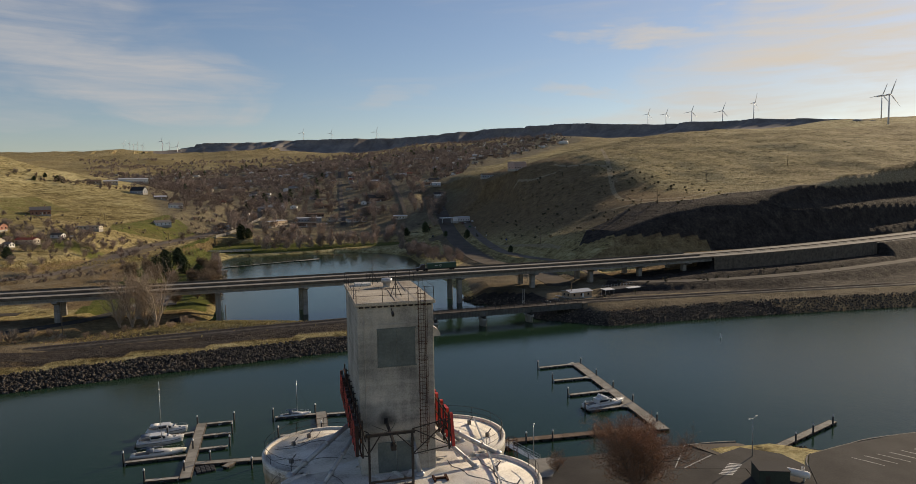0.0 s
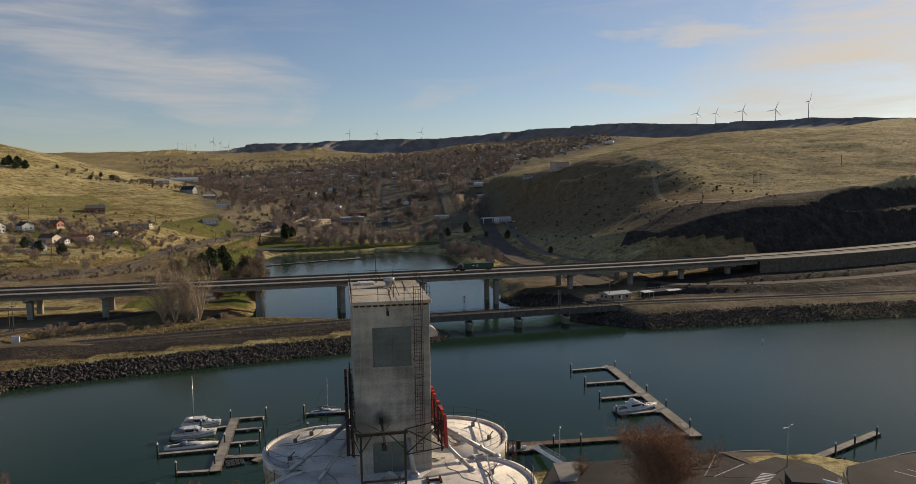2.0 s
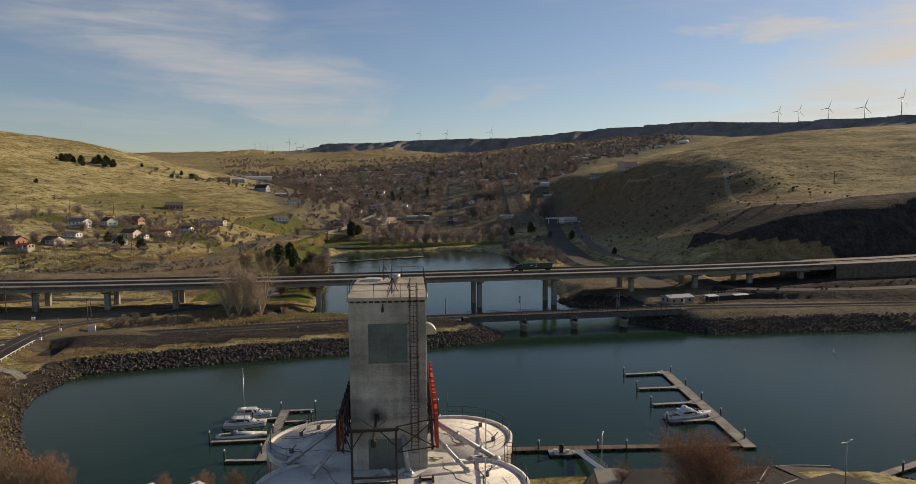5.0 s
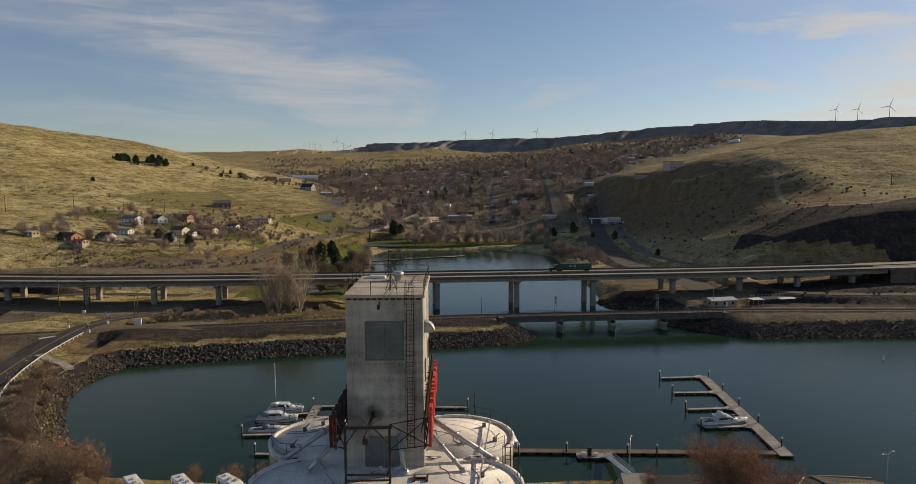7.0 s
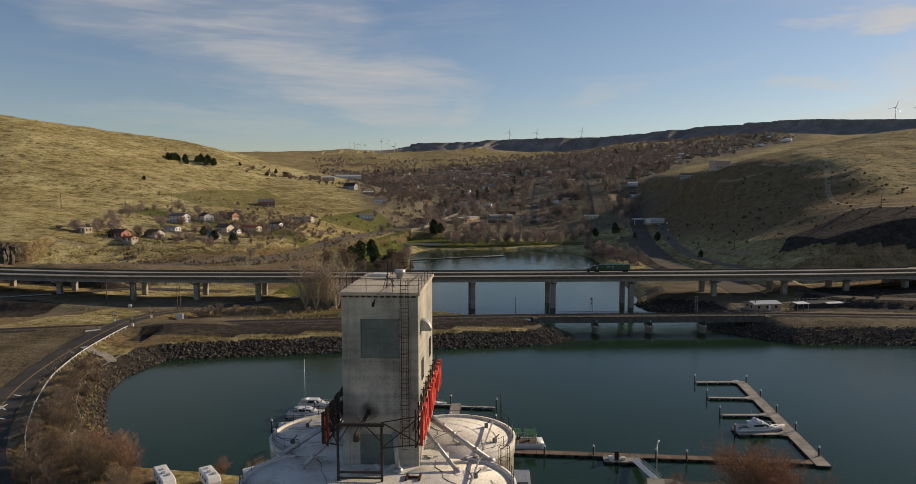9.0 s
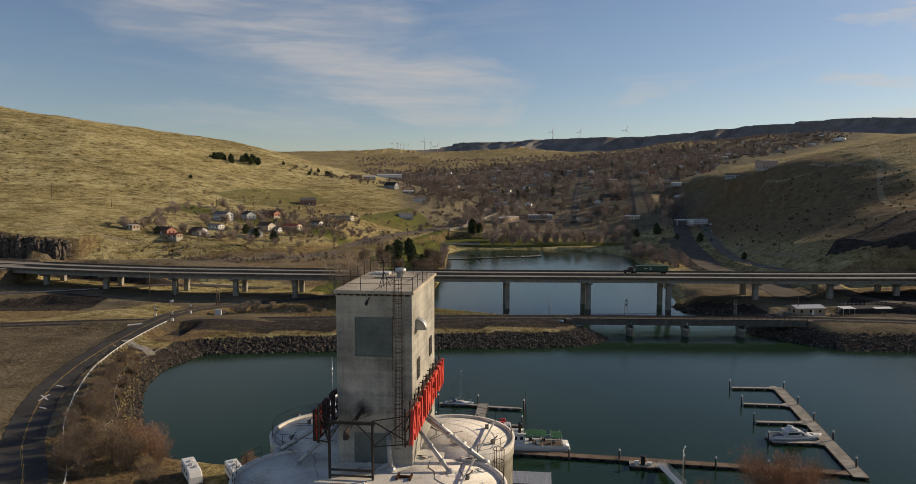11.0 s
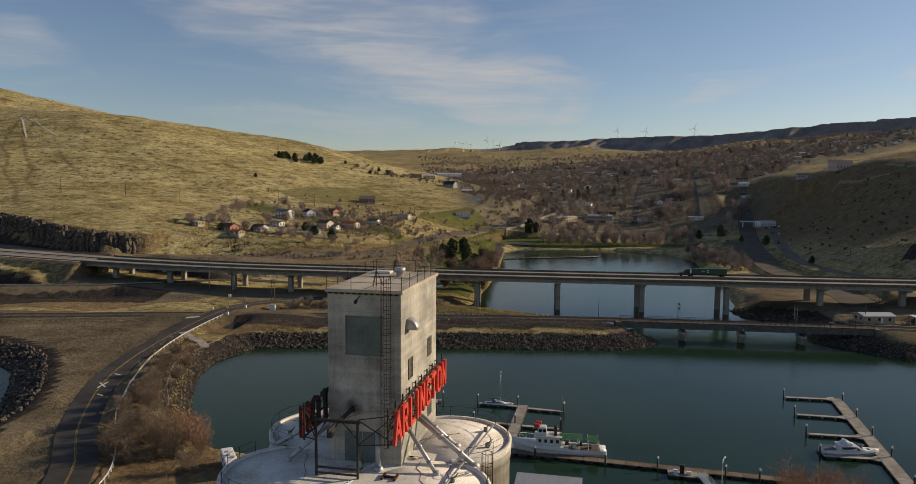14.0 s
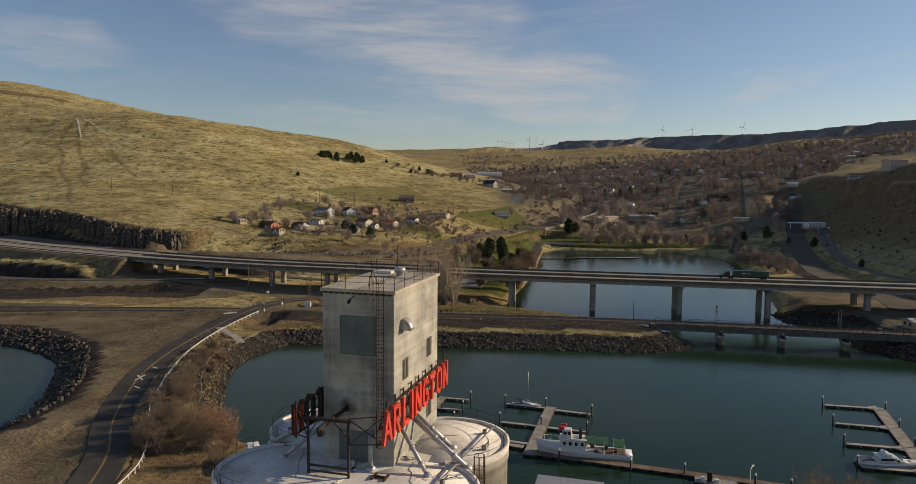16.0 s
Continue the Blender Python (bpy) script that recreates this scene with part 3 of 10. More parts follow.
# water's edge of the harbour, the channel and the lagoon
HARBOUR = [(-108, 146), (-115, 149), (-123.5, 161.7), (-134, 181), (-142.4, 203), (-144.5, 220), (-139.4, 238.6), (-127, 241.3), (-104, 243.8), (-62, 248.2), (-10, 252.2), (2, 256), (9.5, 264),
           (9, 274), (0, 284), (-25, 296), (-60, 308), (-75, 322), (-67, 340), (-61, 420), (-59, 500), (-59, 600), (-46, 632), (0, 637), (40, 633), (80, 606), (93, 560), (88, 520), (79, 455),
           (72, 400), (64, 352), (58, 335), (59, 322), (70, 317), (80, 311), (80, 295), (72, 284), (69, 276), (80, 261.4), (91, 248), (129, 244), (170, 238.6)]
SOUTH = [(216.6, 231), (400, 200), (900, 120), (2500, -150), (2500, -900), (300, -900), (250, 60), (140, 108), (89, 112), (72, 113.5), (60, 110.5), (50, 121.5), (34, 124.5), (12, 130.5), (-2, 131), (-30, 133), (-60, 136), (-88, 141)]
WATER_RING = HARBOUR + SOUTH
POND_RING = [(-460, 150), (-330, 224), (-242, 219), (-223, 213), (-205, 202), (-194, 189), (-183, 172), (-174, 155), (-172, 140), (-176, 60), (-230, -400), (-1500, -900), (-1500, 150)]
RAIL = polyline([(-900, 150, 6.6), (-500, 212, 6.6), (-240, 259, 6.6), (-165, 270, 6.7), (-64, 276.5, 6.8), (-5, 276.5, 7.2), (45, 275, 7.3), (90, 273.6, 7.2), (133, 268.5, 7), (242, 252, 7), (420, 222, 7), (900, 140, 7)], 12)
HIGHWAY = polyline([(-900, 690, 30), (-640, 525, 23), (-520, 455, 20.5), (-405, 398, 18.6), (-302, 366, 17.4), (-216, 349, 16.5), (-150, 344, 16.0), (-60, 340.5, 15.6), (30, 337, 15.6), (120, 333, 15.8), (190, 331, 16.3), (247, 331, 16.9),
                    (312, 337, 17.5), (420, 354, 18.6), (560, 385, 20), (900, 470, 24)], 10)
QUAY_ROAD = polyline([(-118, 60, 4), (-121, 100, 4), (-129, 124, 4), (-143, 146, 4), (-157.5, 176, 4), (-165.5, 203, 4.2), (-168.5, 233, 5.2), (-167.5, 262, 6.8), (-165, 285, 6.8), (-154, 310, 5.2), (-120, 338, 4.2), (-88, 380, 4.4)], 6)
UPPER_ROAD = polyline([(-440, 436, 19.5), (-390, 420, 18), (-335, 409, 15.5), (-280, 420, 12.5), (-240, 440, 10.8), (-200, 452, 10), (-160, 478, 10), (-140, 530, 10.5), (-118, 640, 12), (-72, 740, 13), (-30, 850, 19), (-10, 1000, 29)], 10)
SPUR = polyline([(-250, 420, 8), (-170, 440, 8), (-132, 490, 8.5), (-118, 540, 9), (-100, 640, 10.5), (-58, 735, 12), (-16, 850, 19)], 10)
RAMP_ROAD = polyline([(112, 326, 5.4), (118, 350, 5.4), (124, 400, 5.8), (120, 455, 6), (142, 560, 8), (168, 660, 12), (196, 760, 20), (235, 900, 36)], 8)
EAST_ROAD = polyline([(480, 322, 11), (350, 299, 10), (250, 285, 9.5), (174, 290, 9), (140, 318, 8), (148, 380, 10), (142, 440, 9.5), (150, 505, 9.5), (185, 640, 13.5), (215, 745, 22)], 8)
CRAG = polyline([(-440, 357, 13.5), (-370, 352, 13), (-330, 346, 14), (-300, 339, 12.5), (-288, 335.5, 8.5), (-280, 333, 4.5)], 6)
SERVICE_W = polyline([(-700, 420, 14), (-480, 345, 11), (-380, 318, 10), (-320, 312, 9.3), (-286, 318, 8.8), (-258, 326, 8.4), (-240, 336, 8), (-222, 350, 7.2), (-200, 366, 6.4), (-150, 362, 5)], 8)


def thin_plate(spots):
    p = np.array(spots, float) / 1000.0
    n = len(p)
    d2 = ((p[:, None, :2] - p[None, :, :2]) ** 2).sum(-1)
    k = np.where(d2 > 0, d2 * np.log(np.maximum(d2, 1e-12)) * 0.5, 0) + np.eye(n) * 0.00002
    a = np.zeros((n + 3, n + 3))
    a[:n, :n], a[:n, n], a[:n, n + 1:], a[n, :n], a[n + 1:, :n] = k, 1, p[:, :2], 1, p[:, :2].T
    w = np.linalg.solve(a, np.concatenate([p[:, 2], np.zeros(3)]))

    def height(X, Y):
        x, y = X / 1000.0, Y / 1000.0
        z = w[n] + w[n + 1] * x + w[n + 2] * y
        for (px, py, _), wk in zip(p, w):
            r2 = (x - px) ** 2 + (y - py) ** 2
            z = z + wk * 0.5 * r2 * np.log(np.maximum(r2, 1e-12))
        return z * 1000.0
    return height


# rim of the tableland: place, height and fall of the scarp below it
RIM = polyline([(-470, 4745, 276, 0), (-330, 4700, 298, 12), (-211, 4673, 308, 62), (-60, 4500, 330, 70), (180, 4440, 336, 64), (440, 4370, 345, 25), (560, 4280, 346, 70), (1047, 3961, 342, 88), (1250, 3830, 352, 60), (1449, 3726, 372, 88), (1570, 3209, 352, 92), (1600, 2960, 347, 88),
                (1733, 2586, 310, 74), (1790, 2250, 291, 64), (1790, 2029, 279, 50), (1860, 1667, 252, 10), (1960, 1430, 214, 0)], 60)
HILLS = thin_plate(WEST + EAST + VALLEY)
WAVES = [(random.uniform(0, math.tau), random.uniform(0, math.tau), random.uniform(0.7, 1.3)) for _ in range(14)]


def ripple(X, Y, wavelength):
    z = np.zeros(X.shape)
    for a, ph, s in WAVES:
        k = math.tau / (wavelength * s)
        z = z + np.sin((X * math.cos(a) + Y * math.sin(a)) * k + ph + 0.8 * np.sin((Y * math.cos(a) - X * math.sin(a)) * k * 0.6 + ph * 2))
    return z / len(WAVES) ** 0.5


def flatten(z, X, Y, line, half, slope):
    """Bench for a road: level within half its width, banked outside."""
    d, _, v = near_line(X, Y, line)
    lim = np.maximum(d - half, 0) * slope + np.maximum(d - half - 35, 0) * 1.5
    return np.clip(z, v[..., 0] - 0.12 - lim, v[..., 0] - 0.12 + lim)


def land(X, Y):
    """Height of the ground."""
    yh = near_line(X, Y, HIGHWAY)
    hill = HILLS(X, Y)
    hill = hill + ripple(X, Y, 260) * np.clip((hill - 25) / 40, 0, 1) * 2.2 + ripple(X, Y, 75) * np.clip((hill - 25) / 40, 0, 1) * 1.1 + ripple(X, Y, 31) * np.clip((hill - 25) / 40, 0, 1) * 0.4
    dr, _, vr = near_line(X, Y, RIM)
    hill = hill - vr[..., 1] * 1.05 * np.exp(-np.maximum(dr - 170, 0) / 260) + ripple(X, Y, 420) * sstep(1200, 2200, Y) * 5
    behind = yh[1] * yh[0]          # distance beyond the highway's middle
    behind = np.where(np.abs(X) > 880, np.where(Y > 400, 300, -300), behind)
    low = 5.5 + 0.8 * ripple(X, Y, 60)
    low = np.where(Y > 300, low - 1.5, low)
    near_flat = np.where((X > -115) & (X < 150) & (Y > 300), 4.0 + 0.3 * ripple(X, Y, 50), low)
    cut = sstep(-270, -300, X)
    w = sstep(18, 60, behind) * (1 - cut) + sstep(4, 14, behind) * cut
    lagoon = inside(X, Y, [(-115, 330), (-62, 690), (110, 690), (150, 560), (130, 330)])
    z = near_flat * (1 - w) + np.maximum(hill, 3.2) * w
    z = np.where(lagoon, np.minimum(z, 4.0 + np.maximum(Y - 640, 0) * 0.04), z)
    z = np.where(Y < 150, 3.2 + 0.15 * ripple(X, Y, 40), z)
    z = np.where((X < -150) & (Y < 262), 4.4 + 0.15 * ripple(X, Y, 40), z)
    z = flatten(z, X, Y, HIGHWAY, 17, np.where((X < -285) & (behind > 0), 1.9, 0.75))
    # eastern road cut: a level ditch, then a steep face
    face = yh[2][..., 0] + 0.2 * np.clip(behind - 17, 0, 20) + 2.2 * np.maximum(behind - 37, 0)
    z = np.where((X > 262) & (X < 860) & (behind > 17), np.minimum(z, face + 20 * sstep(300, 262, X)), z)
    # ground in front of the retaining wall
    z = np.where((X > 203) & (X < 352) & (behind < -12) & (behind > -46), np.minimum(z, 9.7 + np.maximum(X - 250, 0) * 0.006), z)
    gap = (X > -278) & (X < 205)
    z = np.where(gap & (np.abs(behind) < 40), np.minimum(z, np.where(X > 60, 5.5, np.where(X < -120, 5.0, 3.5)) + np.maximum(np.abs(X + 37) - 150, 0) * 0.05), z)
    # ridge between the two western roads, and the crag below the highway
    z = np.where((X > -360) & (X < -262) & (behind > 8) & (behind < 30), np.minimum(z, 17.2), z)
    d, s, v = near_line(X, Y, CRAG)
    z = np.where((X < -279) & (X > -430), np.maximum(z, v[..., 0] - np.maximum(d - 6, 0) * 1.7 + 0.5 * ripple(X, Y, 9)), z)
    # steep bank behind the western viaduct
    bank = np.minimum(5.0 + (behind - 15) * 1.05, 11.8 - np.maximum(behind - 40, 0) * 0.1)
    z = np.where((behind > 15) & (behind < 70) & (X > -320) & (X < -204), np.maximum(z, np.minimum(bank, 5.0 + np.maximum(-204 - X, 0) * 0.4)), z)
    z = flatten(z, X, Y, UPPER_ROAD, 12, np.where(X < -290, 1.7, 0.55))
    z = flatten(z, X, Y, SPUR, 5, 0.6)
    z = flatten(z, X, Y, RAMP_ROAD, 9, 0.6)
    z = flatten(z, X, Y, EAST_ROAD, 6, 0.6)
    z = flatten(z, X, Y, SERVICE_W, 5, 0.6)
    # railway bank
    d, s, v = near_line(X, Y, RAIL)
    bank = v[..., 0] - 0.75 - np.maximum(d - 6.5, 0) * 0.5
    gate = (X < -2) | (X > 89.5)
    z = np.where(gate, np.maximum(z, bank), z)
    mound = 7.6 - (((X + 52) / 62) ** 2 + ((Y - 291) / 14) ** 2) * 4.2
    z = np.where(X < 8, np.maximum(z, mound), z)
    z = flatten(z, X, Y, QUAY_ROAD, 5.5, 0.5)
    # shores
    ring = np.array(WATER_RING + WATER_RING[:1], float)
    dw, _, _ = near_line(X, Y, np.c_[ring, np.zeros(len(ring))])
    wet = inside(X, Y, WATER_RING)
    pond = np.array(POND_RING + POND_RING[:1], float)
    dp, _, _ = near_line(X, Y, np.c_[pond, np.zeros(len(pond))])
    wetp = inside(X, Y, POND_RING)
    steep = np.where((Y > 640), 0.14, np.where((Y > 330) & (X < 0), 0.3, np.where(Y < 160, 0.55, 0.42)))
    z = np.where(wet, -0.35 * dw - 0.1, np.minimum(z, dw * steep + 0.05 + np.maximum(dw - 30, 0) * 2))
    z = np.where(wetp, -0.35 * dp - 0.1, np.minimum(z, dp * 0.42 + 0.05 + np.maximum(dp - 30, 0) * 2))
    return np.maximum(z, -5.0)


def ground_at(x, y):
    return float(land(np.array([[x]], float), np.array([[y]], float))[0, 0])


def graded(lo, hi, fine_lo, fine_hi, step, growth):
    """Grid lines: even in the middle, wider and wider outside."""
    mid = list(np.arange(fine_lo, fine_hi + step / 2, step))
    out, s, v = [], step, mid[-1]
    while v < hi:
        s *= growth
        v += s
        out.append(min(v, hi))
    pre, s, v = [], step, mid[0]
    while v > lo:
        s *= growth
        v -= s
        pre.append(max(v, lo))
    return np.array(pre[::-1] + mid + out)


def grid_mesh(name, X, Y, Z):
    ny, nx = X.shape
    idx = np.arange(nx * ny).reshape(ny, nx)
    quads = np.stack([idx[:-1, :-1], idx[:-1, 1:], idx[1:, 1:], idx[1:, :-1]], -1).reshape(-1, 4)
    me = bpy.data.meshes.new(name)
    me.from_pydata(np.c_[X.ravel(), Y.ravel(), Z.ravel()].tolist(), [], quads.tolist())
    me.shade_smooth()
    return me


def build_ground():
    xs = graded(-3600, 4300, -700, 480, 2.6, 1.05)
    ys = graded(-700, 4880, 90, 840, 2.6, 1.04)
    X, Y = np.meshgrid(xs, ys)
    Z = land(X, Y)
    me = grid_mesh("ground", X, Y, Z)
    flat = {}
    town_east = 150 + (Y - 700) * 0.5 + np.maximum(Y - 1150, 0) * 0.3
    town = sstep(690, 740, Y) * sstep(-140, -60, X + (Y - 700) * 0.16) * sstep(90, -60, X - town_east) * sstep(3000, 2100, Y)
    flat["town"] = town
    park = inside(X, Y, [(-128, 352), (-62, 352), (-62, 560), (-60, 640), (-40, 643), (100, 640), (130, 668), (60, 690), (-70, 690), (-105, 560)]) & (Z > 1.2)
    yards = sstep(34, 8, np.abs(Y - 590 + (X + 220) * 0.25)) * sstep(-330, -290, X) * sstep(-90, -130, X) * 0.66
    fields = inside(X, Y, [(-300, 690), (-262, 668), (-215, 672), (-190, 760), (-232, 812), (-275, 760)]) * 0.47
    verge = inside(X, Y, [(-150, 668), (-118, 690), (-84, 716), (-72, 742), (-88, 775), (-108, 790), (-124, 752), (-150, 705)]) * 0.6
    shore_grass = inside(X, Y, [(58, 108.5), (76, 108.4), (130, 100.6), (150, 104), (90, 113.5), (70, 115), (60, 112)]) * 0.7
    flat["green"] = np.maximum(np.maximum(np.maximum(park * 0.86, shore_grass), verge), np.maximum(yards, fields))
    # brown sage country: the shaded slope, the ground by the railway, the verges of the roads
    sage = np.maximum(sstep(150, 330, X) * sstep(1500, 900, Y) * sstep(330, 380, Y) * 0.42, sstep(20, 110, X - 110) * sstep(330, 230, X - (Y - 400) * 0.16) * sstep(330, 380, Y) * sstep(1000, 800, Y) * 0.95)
    # the ring below the eastern highway also paints shade with the sage brown
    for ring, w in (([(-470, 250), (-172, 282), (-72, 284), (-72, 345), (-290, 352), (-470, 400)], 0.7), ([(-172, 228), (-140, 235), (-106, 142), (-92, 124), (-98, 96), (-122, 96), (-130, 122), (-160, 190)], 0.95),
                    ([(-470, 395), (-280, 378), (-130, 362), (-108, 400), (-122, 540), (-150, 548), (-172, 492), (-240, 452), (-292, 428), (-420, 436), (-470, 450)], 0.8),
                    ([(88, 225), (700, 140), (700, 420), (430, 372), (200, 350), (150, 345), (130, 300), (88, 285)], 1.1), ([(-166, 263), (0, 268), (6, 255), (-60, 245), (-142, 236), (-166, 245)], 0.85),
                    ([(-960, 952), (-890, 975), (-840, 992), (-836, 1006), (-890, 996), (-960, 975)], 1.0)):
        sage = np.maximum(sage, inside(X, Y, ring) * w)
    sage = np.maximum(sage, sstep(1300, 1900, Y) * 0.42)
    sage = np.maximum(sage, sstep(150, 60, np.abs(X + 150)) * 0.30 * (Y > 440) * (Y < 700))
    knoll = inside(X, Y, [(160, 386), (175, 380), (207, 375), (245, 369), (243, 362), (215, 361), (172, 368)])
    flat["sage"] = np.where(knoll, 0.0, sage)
    dr, _, _ = near_line(X, Y, RAIL)
    lot = inside(X, Y, [(-330, 255), (-172, 262), (-160, 215), (-140, 150), (-125, 110), (-160, 100), (-176, 150), (-200, 212), (-250, 228), (-330, 235)])
    eastlot = inside(X, Y, [(70, 285), (200, 275), (330, 255), (330, 292), (180, 312), (135, 345), (128, 450), (170, 650), (140, 650), (104, 470), (62, 330)])
    gravel = np.maximum(np.maximum(lot * 1.0, eastlot * 0.9), np.maximum(sstep(17, 13, dr) * sstep(-420, -380, X) * 0.95, sstep(14, 11, near_line(X, Y, UPPER_ROAD)[0]) * 0.9))
    for ring, w in (([(-470, 405), (-280, 385), (-150, 372), (-128, 420), (-128, 540), (-165, 492), (-240, 450), (-292, 426), (-420, 434)], 0.55), ([(-470, 285), (-330, 292), (-190, 300), (-150, 318), (-120, 345), (-285, 350), (-470, 385)], 0.75)):
        gravel = np.maximum(gravel, inside(X, Y, ring) * w)
    flat["gravel"] = gravel
    pond = np.array(POND_RING + POND_RING[:1], float)
    ring = np.array(HARBOUR, float)
    dw = near_line(X, Y, np.c_[ring, np.zeros(len(ring))])[0]
    dp = near_line(X, Y, np.c_[pond, np.zeros(len(pond))])[0]
    # eastern road cut: dark basalt, its shade painted in with the same tone
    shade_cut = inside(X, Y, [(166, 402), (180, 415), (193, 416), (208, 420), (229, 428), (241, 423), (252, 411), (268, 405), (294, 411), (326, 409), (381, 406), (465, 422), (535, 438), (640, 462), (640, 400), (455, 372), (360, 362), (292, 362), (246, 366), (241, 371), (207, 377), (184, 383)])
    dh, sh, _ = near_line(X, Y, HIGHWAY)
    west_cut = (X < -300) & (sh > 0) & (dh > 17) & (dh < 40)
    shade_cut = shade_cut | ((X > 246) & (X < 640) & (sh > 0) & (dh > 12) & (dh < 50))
    # shade on the ground below the eastern highway, painted with the dark tone
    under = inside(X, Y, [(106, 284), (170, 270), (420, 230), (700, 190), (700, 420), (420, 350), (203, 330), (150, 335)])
    # bank behind the western viaduct: dark rock with its shade painted in
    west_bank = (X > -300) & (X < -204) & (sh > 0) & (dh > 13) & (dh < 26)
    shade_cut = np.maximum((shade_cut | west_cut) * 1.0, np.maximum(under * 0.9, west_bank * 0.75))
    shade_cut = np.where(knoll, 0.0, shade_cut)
    # golden crest above the riprap and the mound behind the track
    gold = np.maximum(((dw > 8.8) & (dw < 11.6) & (Y > 232) & (Y < 264) & (X < 4) & (X > -142)) * 1.0, sstep(1.0, 0.6, ((X + 50) / 46) ** 2 + ((Y - 291) / 7.5) ** 2))
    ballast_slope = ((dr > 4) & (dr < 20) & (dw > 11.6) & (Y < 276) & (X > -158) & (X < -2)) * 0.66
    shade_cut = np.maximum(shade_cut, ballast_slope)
    for ring in ([(-235, 271), (-173, 277), (-165, 300), (-188, 316), (-202, 306), (-212, 294), (-226, 280)], [(-196, 360), (-130, 347), (-120, 352), (-150, 385), (-196, 390)], [(-420, 252), (-240, 270), (-232, 276), (-300, 268), (-420, 262)], [(96, 455), (104, 455), (124, 545), (143, 625), (136, 628), (114, 548)]):
        gold = np.maximum(gold, inside(X, Y, ring) * 0.85)
    dc, sc, _ = near_line(X, Y, CRAG)
    crag = (X < -279) & (X > -430)
    gold = np.maximum(gold, crag * (dc < 6.5) * 0.9)
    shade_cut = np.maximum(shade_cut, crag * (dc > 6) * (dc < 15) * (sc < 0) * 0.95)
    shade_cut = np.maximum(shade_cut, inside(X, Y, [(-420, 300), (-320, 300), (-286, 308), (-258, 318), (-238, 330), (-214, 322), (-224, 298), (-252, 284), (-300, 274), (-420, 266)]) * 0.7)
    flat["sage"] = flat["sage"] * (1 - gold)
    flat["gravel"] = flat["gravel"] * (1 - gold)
    flat["rock_and_shade"] = (1 - gold) * np.maximum(np.maximum((dw < 10) * (Y < 330) * (Y > 160), (dp < 13) * 1.0), shade_cut * 1.0)

    def trail(width, *lines):
        out = np.zeros(X.shape)
        for pts in lines:
            d = near_line(X, Y, polyline([(x, y, 0) for x, y in pts], 9))[0]
            out = np.maximum(out, sstep(width + 1.6, width * 0.4, d))
        return out

    # pale dirt tracks
    flat["dirt"] = np.maximum(trail(1.6, [(368, 692), (311, 591), (283, 543), (258, 500), (247, 475), (240, 446), (247, 432), (275, 420), (311, 431)], [(219, 440), (229, 430), (241, 425), (252, 413), (268, 407), (294, 412), (326, 410), (381, 407), (465, 423), (560, 446)],
                                    [(246, 673), (254, 647), (275, 634)], [(287, 656), (296, 610), (300, 577)], [(159, 561), (158, 497), (158, 456), (161, 418)], [(-345, 450), (-314, 456), (-283, 457), (-262, 462)]),
                              trail(0.9, [(345, 621), (308, 558), (279, 509)], [(338, 640), (300, 566), (270, 512)], [(311, 440), (332, 447), (351, 428), (405, 427), (453, 423), (543, 444)]) * 0.55)
    # narrow dark erosion trails of the western hill
    flat["scar"] = trail(0.7, [(-690, 838), (-644, 749), (-625, 722), (-606, 691), (-582, 668), (-557, 638), (-540, 612), (-516, 589), (-480, 552), (-457, 522), (-440, 500), (-417, 476)], [(-650, 800), (-616, 736), (-590, 706), (-567, 676), (-545, 652), (-524, 631), (-500, 590), (-466, 557)], [(-547, 701), (-520, 670), (-496, 649), (-467, 621)])
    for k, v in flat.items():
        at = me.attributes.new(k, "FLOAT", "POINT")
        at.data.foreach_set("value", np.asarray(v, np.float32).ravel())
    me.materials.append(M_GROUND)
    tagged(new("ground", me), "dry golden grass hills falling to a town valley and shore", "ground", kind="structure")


def build_water():
    me = bpy.data.meshes.new("water")
    me.from_pydata([(-3500, -690, 0), (4200, -690, 0), (4200, 690, 0), (-3500, 690, 0)], [], [(0, 1, 2, 3)])
    me.materials.append(M_WATER)
    tagged(new("water", me), "calm dark teal harbour and lagoon water", "water", kind="structure")


def strip(name, line, half, mat, lift=0.0, label="", category="road", kind="structure", off=0.0, zfun=None):
    """Ribbon along a line, a few centimetres thick."""
    bm = bmesh.new()
    d = np.gradient(line[:, :2], axis=0)
    d /= np.linalg.norm(d, axis=1)[:, None]
    nrm = np.c_[-d[:, 1], d[:, 0]]
    rows = []
    for p, n in zip(line, nrm):
        z = p[2] + lift
        a, b = p[:2] + n * (off + half), p[:2] + n * (off - half)
        rows.append([bm.verts.new((*a, z)), bm.verts.new((*b, z)), bm.verts.new((*b, z - 0.3)), bm.verts.new((*a, z - 0.3))])
    for p, q in zip(rows, rows[1:]):
        for k in range(4):
            bm.faces.new((p[k], q[k], q[(k + 1) % 4], p[(k + 1) % 4]))
    bmesh.ops.recalc_face_normals(bm, faces=bm.faces[:])
    return tagged(link_mesh(name, bm, mat), label, category, kind=kind)


